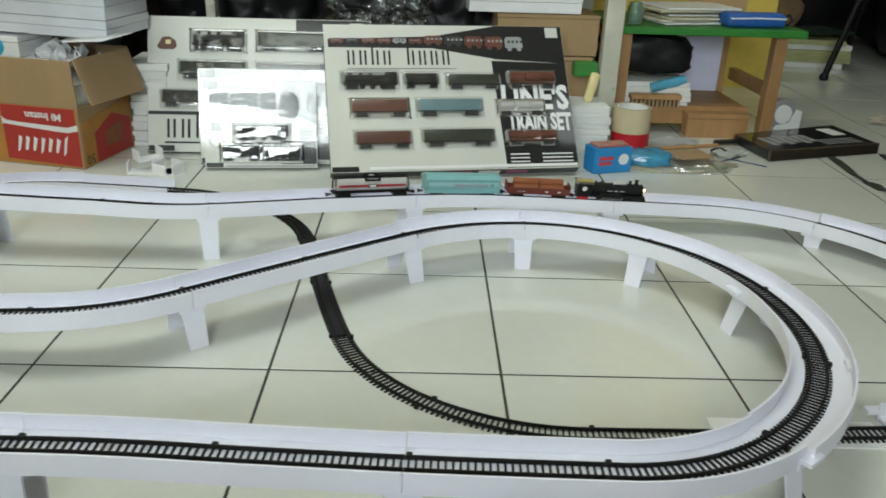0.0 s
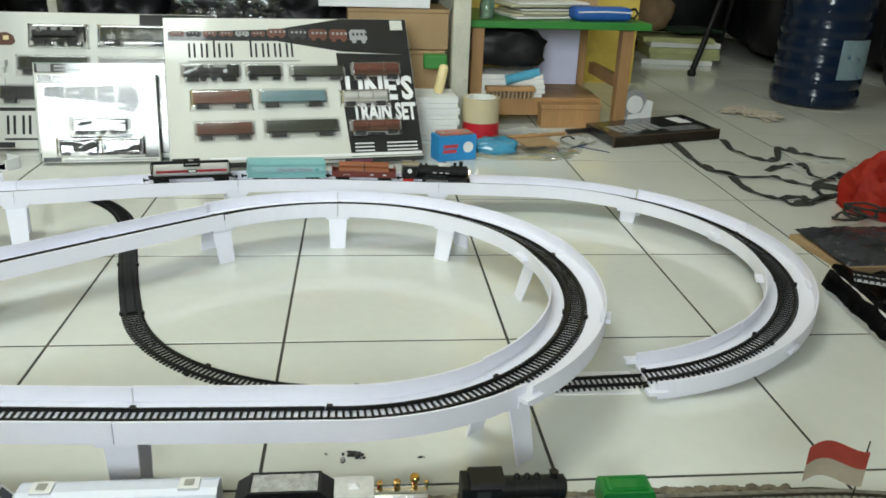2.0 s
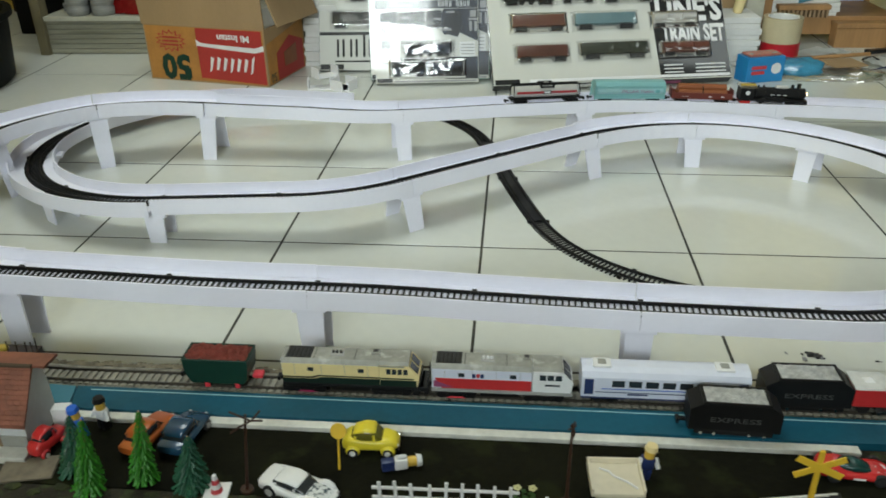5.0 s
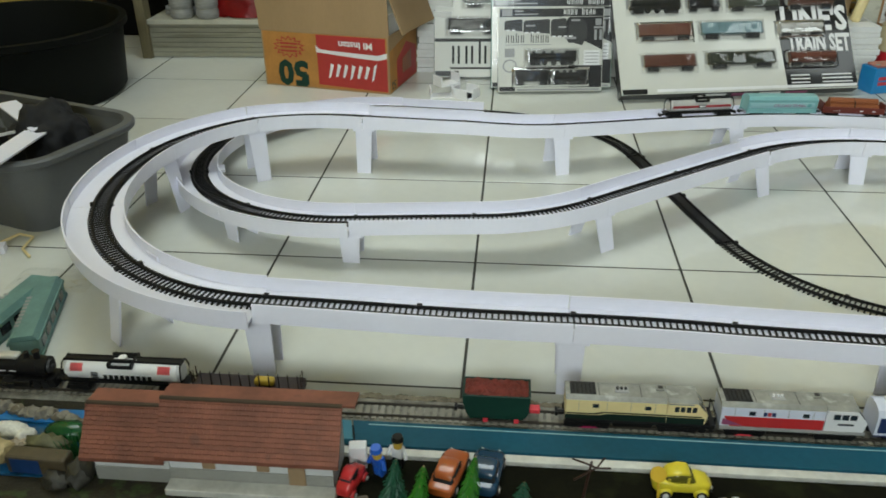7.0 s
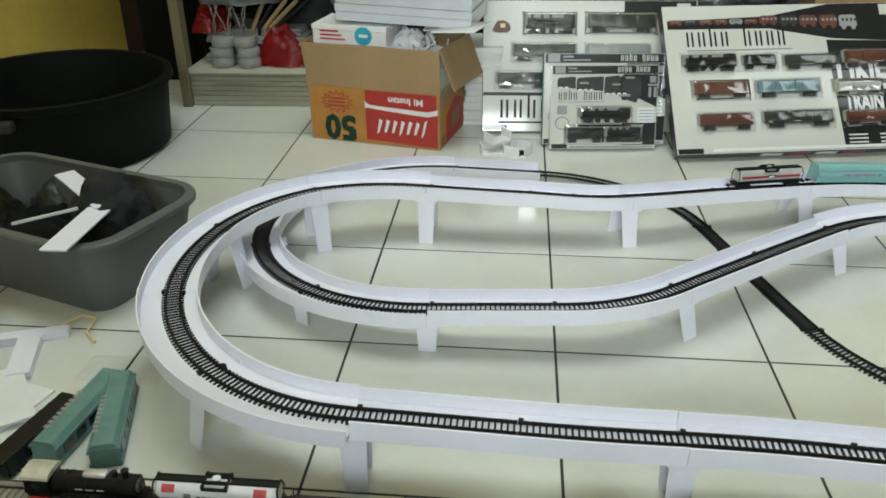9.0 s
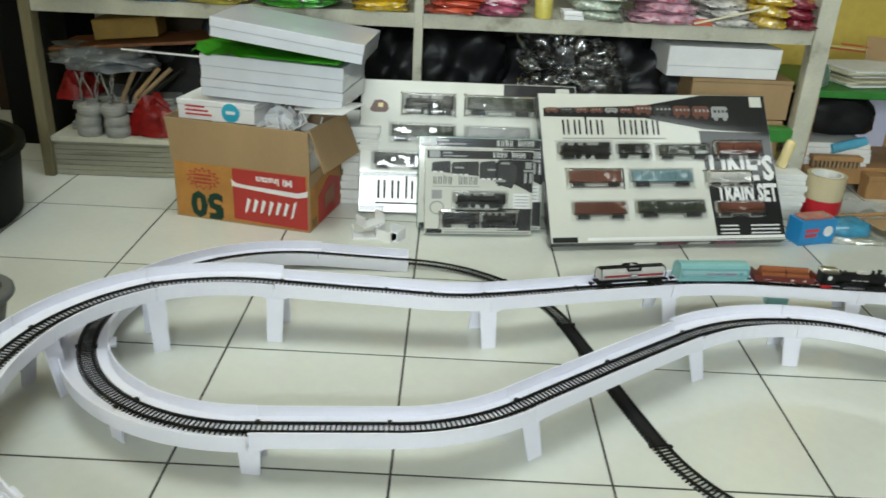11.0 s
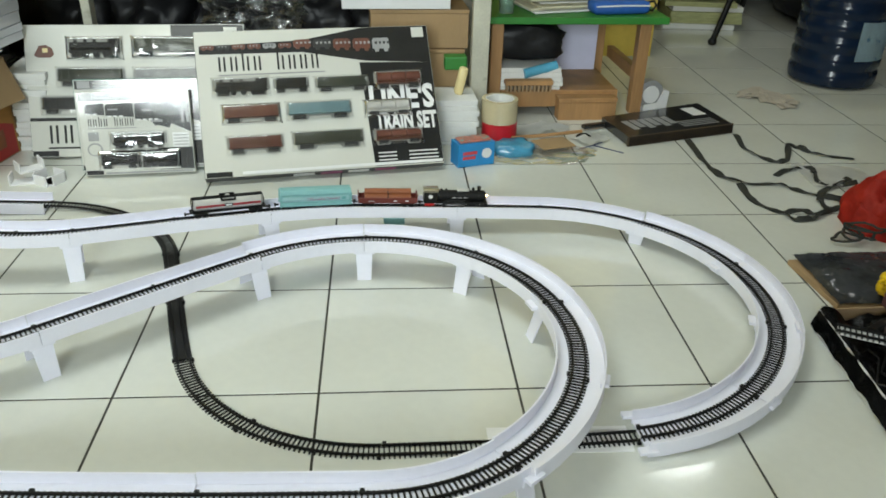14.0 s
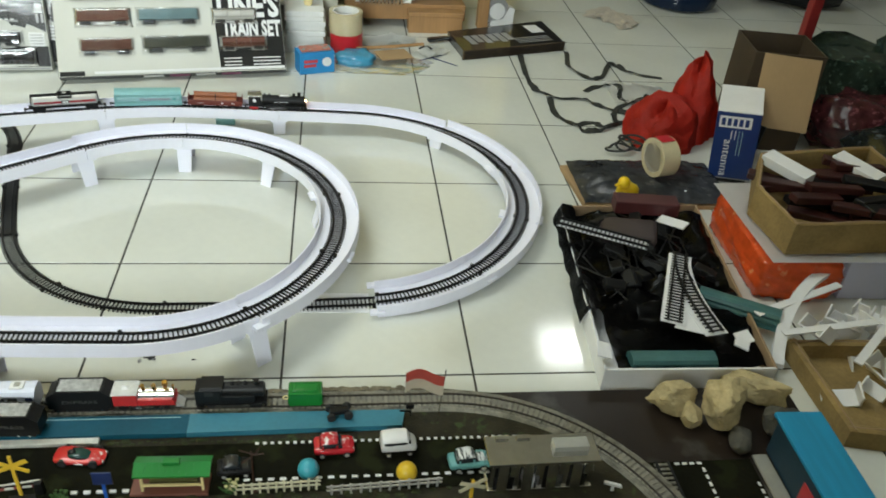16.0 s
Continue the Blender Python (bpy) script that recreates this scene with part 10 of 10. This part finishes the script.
for _k in range(4):
    bm = B()
    _w = [1 + 0.55 * noise.noise(Vector((math.cos(a / 8 * math.pi) * 1.7, math.sin(a / 8 * math.pi) * 1.7, _k * 5.0))) for a in range(17)]
    tube(bm, [(0.038 * _w[a] * math.cos(a / 8 * math.pi), 0.017 * _w[a] * math.sin(a / 8 * math.pi), 0.006 + 0.006 * _k + 0.010 * (_w[a] - 0.6)) for a in range(17)], 0.0036, 6, 0.6)
    solid("black_loop", bm, M_STRAP, "crumpled black strap loop on the floor", "loop", "black loops", m=pose(1.368 + 0.012 * _k, 0.765 + 0.006 * (_k % 2), 0.0, 0, 0, 15 + 47 * _k))

# small things on the tiles
bm = B()
box(bm, (-0.022, -0.010, 0), (0.022, 0.010, 0.018), 0.003)
solid("teal_lid", bm, M_TEAL, "small teal plastic lid on the tiles", "lid", m=pose(0.422, 0.868, 0.0, 0, 0, 4))
for _k in range(12):
    bm = B()
    _s = random.uniform(0.0014, 0.0042) * (0.45 if _k > 9 else 1)
    ball(bm, (0, 0, _s * 0.3), _s, 2, (1.3, 0.8, 0.5), 0.8, 9)
    solid("crumb", bm, M_DARK if _k % 3 else M_BOXG, "dark crumb of dirt on the tiles", "crumb", "dirt on the tiles", m=pose(0.386 + random.uniform(-0.022, 0.022) + (0.09 if _k > 9 else 0), 0.048 + random.uniform(-0.008, 0.008), 0.0, 0, 0, _k * 50), smooth=60)

# ---- clutter at the left ----
bm = B()
box(bm, (-1.480, 1.640, 0.0), (-1.290, 1.960, 1.30), 0.004)
solid("black_cabinet", bm, surf("matt black board", (0.006, 0.006, 0.006), 0.8, var=0.3, scale=6, spec=0.1), "tall matt black cabinet beside the shelf", "cabinet")
bm = B()
box(bm, (-1.700, 1.975, 0.0), (-1.500, 2.00, 0.205), 0.002)
solid("brown_board", bm, surf("dark brown board", (0.030, 0.016, 0.008), 0.7, var=0.3, scale=8, spec=0.2), "dark brown board standing against the wall", "board")
_t = thing("tub", pose(-1.432, 1.062, 0), "large round black rubber tub on the floor", "tub")
bm = B()
lathe(bm, [(0.0, 0.0), (0.226, 0.0), (0.236, 0.01), (0.250, 0.150), (0.262, 0.156), (0.262, 0.170), (0.246, 0.170), (0.240, 0.150), (0.222, 0.020), (0.0, 0.016)], n=56)
part("tub_body", bm, surf("black rubber", (0.006, 0.007, 0.006), 0.6, var=0.25, scale=6, spec=0.10), _t, smooth=40)
bm = B()
box(bm, (-0.05, -0.276, 0.126), (0.05, -0.251, 0.150), 0.006)
part("handle", bm, M_DARK, _t)


def rounded(w, d, r, n=6):
    pts = []
    for cx, cy, a in ((w - r, r, -90), (w - r, d - r, 0), (r, d - r, 90), (r, r, 180)):
        pts += [(cx + r * math.cos(radians(a + 90 * k / n)), cy + r * math.sin(radians(a + 90 * k / n))) for k in range(n + 1)]
    return pts


_t = thing("storage_bin", pose(-0.994, 0.339, 0, 0, 0, -19), "grey plastic storage bin holding black cloth", "bin")
bm = B()
_rings = []
for _z, _g in ((0.0, 0.0), (0.117, 0.026), (0.117, 0.0205), (0.012, -0.006)):
    _p = rounded(0.40 + 2 * _g, 0.205 + 2 * _g, 0.035 + _g)
    _rings.append([bm.verts.new((x - _g - 0.40, y - _g, _z)) for x, y in _p])
for _a, _b2 in zip(_rings, _rings[1:]):
    for _i in range(len(_a)):
        bm.faces.new((_a[_i], _a[(_i + 1) % len(_a)], _b2[(_i + 1) % len(_a)], _b2[_i]))
bm.faces.new(_rings[0])
bm.faces.new(_rings[-1])
M_BIN = surf("grey bin plastic", (0.115, 0.12, 0.12), 0.45, var=0.12, scale=8)
part("bin_body", bm, M_BIN, _t, smooth=40)
bm = B()
_rings = []
for _z, _g in ((0.1172, 0.0205), (0.1172, 0.0345), (0.120, 0.037), (0.127, 0.037), (0.130, 0.034), (0.130, 0.0205)):
    _p = rounded(0.40 + 2 * _g, 0.205 + 2 * _g, 0.035 + _g)
    _rings.append([bm.verts.new((x - _g - 0.40, y - _g, _z)) for x, y in _p])
for _a, _b2 in zip(_rings, _rings[1:] + _rings[:1]):
    for _i in range(len(_a)):
        bm.faces.new((_a[_i], _a[(_i + 1) % len(_a)], _b2[(_i + 1) % len(_a)], _b2[_i]))
part("rim", bm, M_BIN, _t, smooth=40)
_bp = pose(-0.994, 0.339, 0, 0, 0, -19)
M_BLACKCLOTH = surf("black cloth", (0.010, 0.010, 0.011), 0.85, var=0.3, bump=0.3)
_q = _bp @ Vector((-0.22, 0.100, 0.013))
cloth_heap(_q, (0.24, 0.19, 0.100), M_BLACKCLOTH, "crumpled black cloth in the grey bin", 7.0, 36, "black_cloth")
bm = B()
vs = ball(bm, (0, 0, 0), 1.0, 5)
for v in vs:  # a soft black bundle, creased and furry
    d = v.co.normalized()
    v.co = Vector((d.x * 0.066, d.y * 0.064, d.z * 0.068)) * (1 + 0.20 * noise.noise(d * 2.3 + Vector((4, 1, 0))) - 0.12 * abs(noise.noise(d * 5.1)) + 0.035 * noise.noise(d * 26))
    v.co.z = max(-0.055, v.co.z)
_q = _bp @ Vector((-0.068, 0.118, 0.112))
solid("black_cloth", bm, M_BLACKCLOTH, "furry black cloth bundle in the grey bin", "cloth", m=pose(_q.x, _q.y, _q.z), smooth=60)
for (_ax, _ay), (_bx, _by), _z, _w in (((-1.140, 0.551), (-1.006, 0.425), 0.146, 0.0165), ((-1.015, 0.425), (-1.0145, 0.280), 0.142, 0.020)):
    _l = math.hypot(_bx - _ax, _by - _ay)
    solid("card_strip", one_box((0, -_w, 0), (_l, _w, 0.003), 0.0004), M_CARD, "white card strip in the grey bin", "card strip", "strips in the bin", m=pose(_ax, _ay, _z, 0, 0, math.degrees(math.atan2(_by - _ay, _bx - _ax))))
solid("white_rod", one_box((-0.05, -0.002, -0.002), (0.05, 0.002, 0.002)), M_WHITEP, "thin white rod in the grey bin", "rod", m=_bp @ pose(-0.12, 0.03, 0.135, 0, -8, 40))
for _k, (_x, _y, _h, _c) in enumerate(((-1.33, 0.58, 0.13, (0.045, 0.045, 0.025)), (-1.22, 0.66, 0.11, (0.08, 0.08, 0.06)), (-1.37, 0.47, 0.12, (0.55, 0.10, 0.02)))):
    cloth_heap((_x, _y, 0.0), (0.17, 0.15, _h), surf("crumpled polythene", _c, 0.3, var=0.3), "crumpled plastic bag beside the grey bin", 3.0 * _k + 1, 30, "rag")
# wire rack, card and wagons at the far left
_t = thing("wire_rack", pose(-1.17, 0.20, 0, 0, 0, 24), "black tray with white wires", "wire rack")
part("tray", one_box((-0.10, -0.10, 0), (0.06, 0.10, 0.028), 0.003), M_BLACK, _t)
for _k in range(8):
    bm = B()
    cyl(bm, (-0.095 + _k * 0.021, -0.095, 0.032), (-0.085 + _k * 0.021, 0.095, 0.036), 0.0016, n=6)
    part("wire", bm, M_SILVER, _t)
bm = B()
prism(bm, [(-0.052, 0.0), (0.052, 0.0), (0.052, 0.020), (0.016, 0.020), (0.016, 0.115), (-0.016, 0.115), (-0.016, 0.020), (-0.052, 0.020)], "z", 0.0, 0.012)
solid("card_t", bm, M_CARD, "white foam card T-piece on the floor", "card piece", m=pose(-1.075, 0.275, 0.0, 0, 0, 200))
for _x, _y, _w, _d, _r, _z in ((-1.10, 0.10, 0.22, 0.16, -16, 0.0), (-1.035, 0.115, 0.13, 0.08, -52, 0.006)):
    solid("card_sheet", one_box((-_w / 2, -_d / 2, 0), (_w / 2, _d / 2, 0.004)), M_CARD2, "white card sheet lying on the floor", "card", "card sheets on the floor", m=pose(_x, _y, _z, 0, 0, _r))
bm = B()
tube(bm, [(0, 0, 0.004), (0.03, 0.012, 0.010), (0.05, 0.004, 0.006), (0.04, -0.03, 0.004), (0.055, -0.06, 0.004)], 0.0022, 6)
solid("yellow_tie", bm, M_CREAM, "curled yellow tie lying on the card", "tie", m=pose(-1.045, 0.300, 0.0, 0, 0, 20))
bm = B()
sheet(bm, 10, 8, lambda u, v: (-0.96 + 0.12 * u, 0.17 + 0.06 * v, 0.002 + 0.010 * abs(noise.noise(Vector((u * 4, v * 3, 8))))), 0.0006)
_o = solid("clear_wrapper", bm, M_THINC, "crumpled clear wrapper on the tiles", "wrapper", smooth=60)
_o.visible_shadow = False
M_GREYTEAL = surf("grey teal plastic", (0.13, 0.25, 0.23), 0.5, var=0.2, scale=25)


def coach_shell(m, label):
    """An empty coach body lying on the floor, with a row of window openings."""
    t = thing("coach_shell", m, label, "toy coach", "loose wagons at the left")
    bm = B()
    prism(bm, [(-0.017, 0.0), (0.017, 0.0), (0.017, 0.026), (0.012, 0.033), (-0.012, 0.033), (-0.017, 0.026)], "x", -0.074, 0.074)
    part("body", bm, M_GREYTEAL, t)
    for s in (-1, 1):
        part("sill", one_box((-0.076, s * 0.0178 - 0.0008, 0.001), (0.076, s * 0.0178 + 0.0008, 0.006)), M_GREYTEAL, t)
        part("gutter", one_box((-0.076, s * 0.0178 - 0.0008, 0.022), (0.076, s * 0.0178 + 0.0008, 0.026)), M_GREYTEAL, t)
        for k in range(5):
            part("window", one_box((-0.062 + k * 0.026, s * 0.0174 - 0.0004, 0.008), (-0.044 + k * 0.026, s * 0.0174 + 0.0004, 0.020)), M_GLASSD, t)
        for k in range(9):
            part("print", one_box((-0.050 + k * 0.0085, s * 0.0120 - 0.003, 0.0331), (-0.045 + k * 0.0085, s * 0.0120 + 0.003, 0.0335)), M_BOXG, t) if s > 0 else None
    for e in (-1, 1):
        part("end_wall", one_box((e * 0.0748 - 0.0007, -0.016, 0.0), (e * 0.0748 + 0.0007, 0.016, 0.027)), M_GREYTEAL, t)
    bogie(t, 0.05)


coach_shell(pose(-0.902, 0.088, 0.0, 0, 0, 84), "grey teal toy coach body with red print lying loose")
coach_shell(pose(-0.858, 0.086, 0.001, 0, 0, 107), "grey teal toy coach body lying loose")
_t = thing("open_wagon", pose(-0.938, 0.045, 0.0, 0, 0, 78), "black toy open wagon lying off the track", "toy wagon", "loose wagons at the left")
bm = B()
box(bm, (-0.066, -0.014, 0.009), (0.066, 0.014, 0.030), 0.001)
part("body", bm, M_BLACK, _t)
for _k in range(8):
    for _s in (-1, 1):
        part("rib", one_box((-0.060 + _k * 0.017, _s * 0.0146 - 0.0008, 0.010), (-0.057 + _k * 0.017, _s * 0.0146 + 0.0008, 0.029)), M_BLACK, _t)
bogie(_t, -0.045)
bogie(_t, 0.045)


# ---- the floor tiles, piece by piece ----
TILE = make(one_box((-0.1483, -0.1483, -0.009), (0.1483, 0.1483, 0.0), 0.0008), "tile", M_TILE)
for _i in range(-6, 10):
    for _j in range(-5, 9):
        part("tile", TILE, M_TILE, FLOOR, m=pose(_i * 0.3 + 0.15, _j * 0.3 + 0.15, random.uniform(-0.0002, 0.0)))
_vs, _fs = [], []
for _i in range(-9, 14):
    for _j in range(-13, 16):
        if -6 <= _i < 10 and -5 <= _j < 9:
            continue
        _k = len(_vs)
        _x, _y = _i * 0.3, _j * 0.3
        _vs += [(_x + .0013, _y + .0013, 0), (_x + .2987, _y + .0013, 0), (_x + .2987, _y + .2987, 0), (_x + .0013, _y + .2987, 0)]
        _fs.append((_k, _k + 1, _k + 2, _k + 3))
_me = bpy.data.meshes.new("outer_tiles")
_me.from_pydata(_vs, [], _fs)
_me.materials.append(M_TILE)
_ob = new("outer_tiles", _me)
_ob.parent = FLOOR
_ob["kind"] = "stuff"
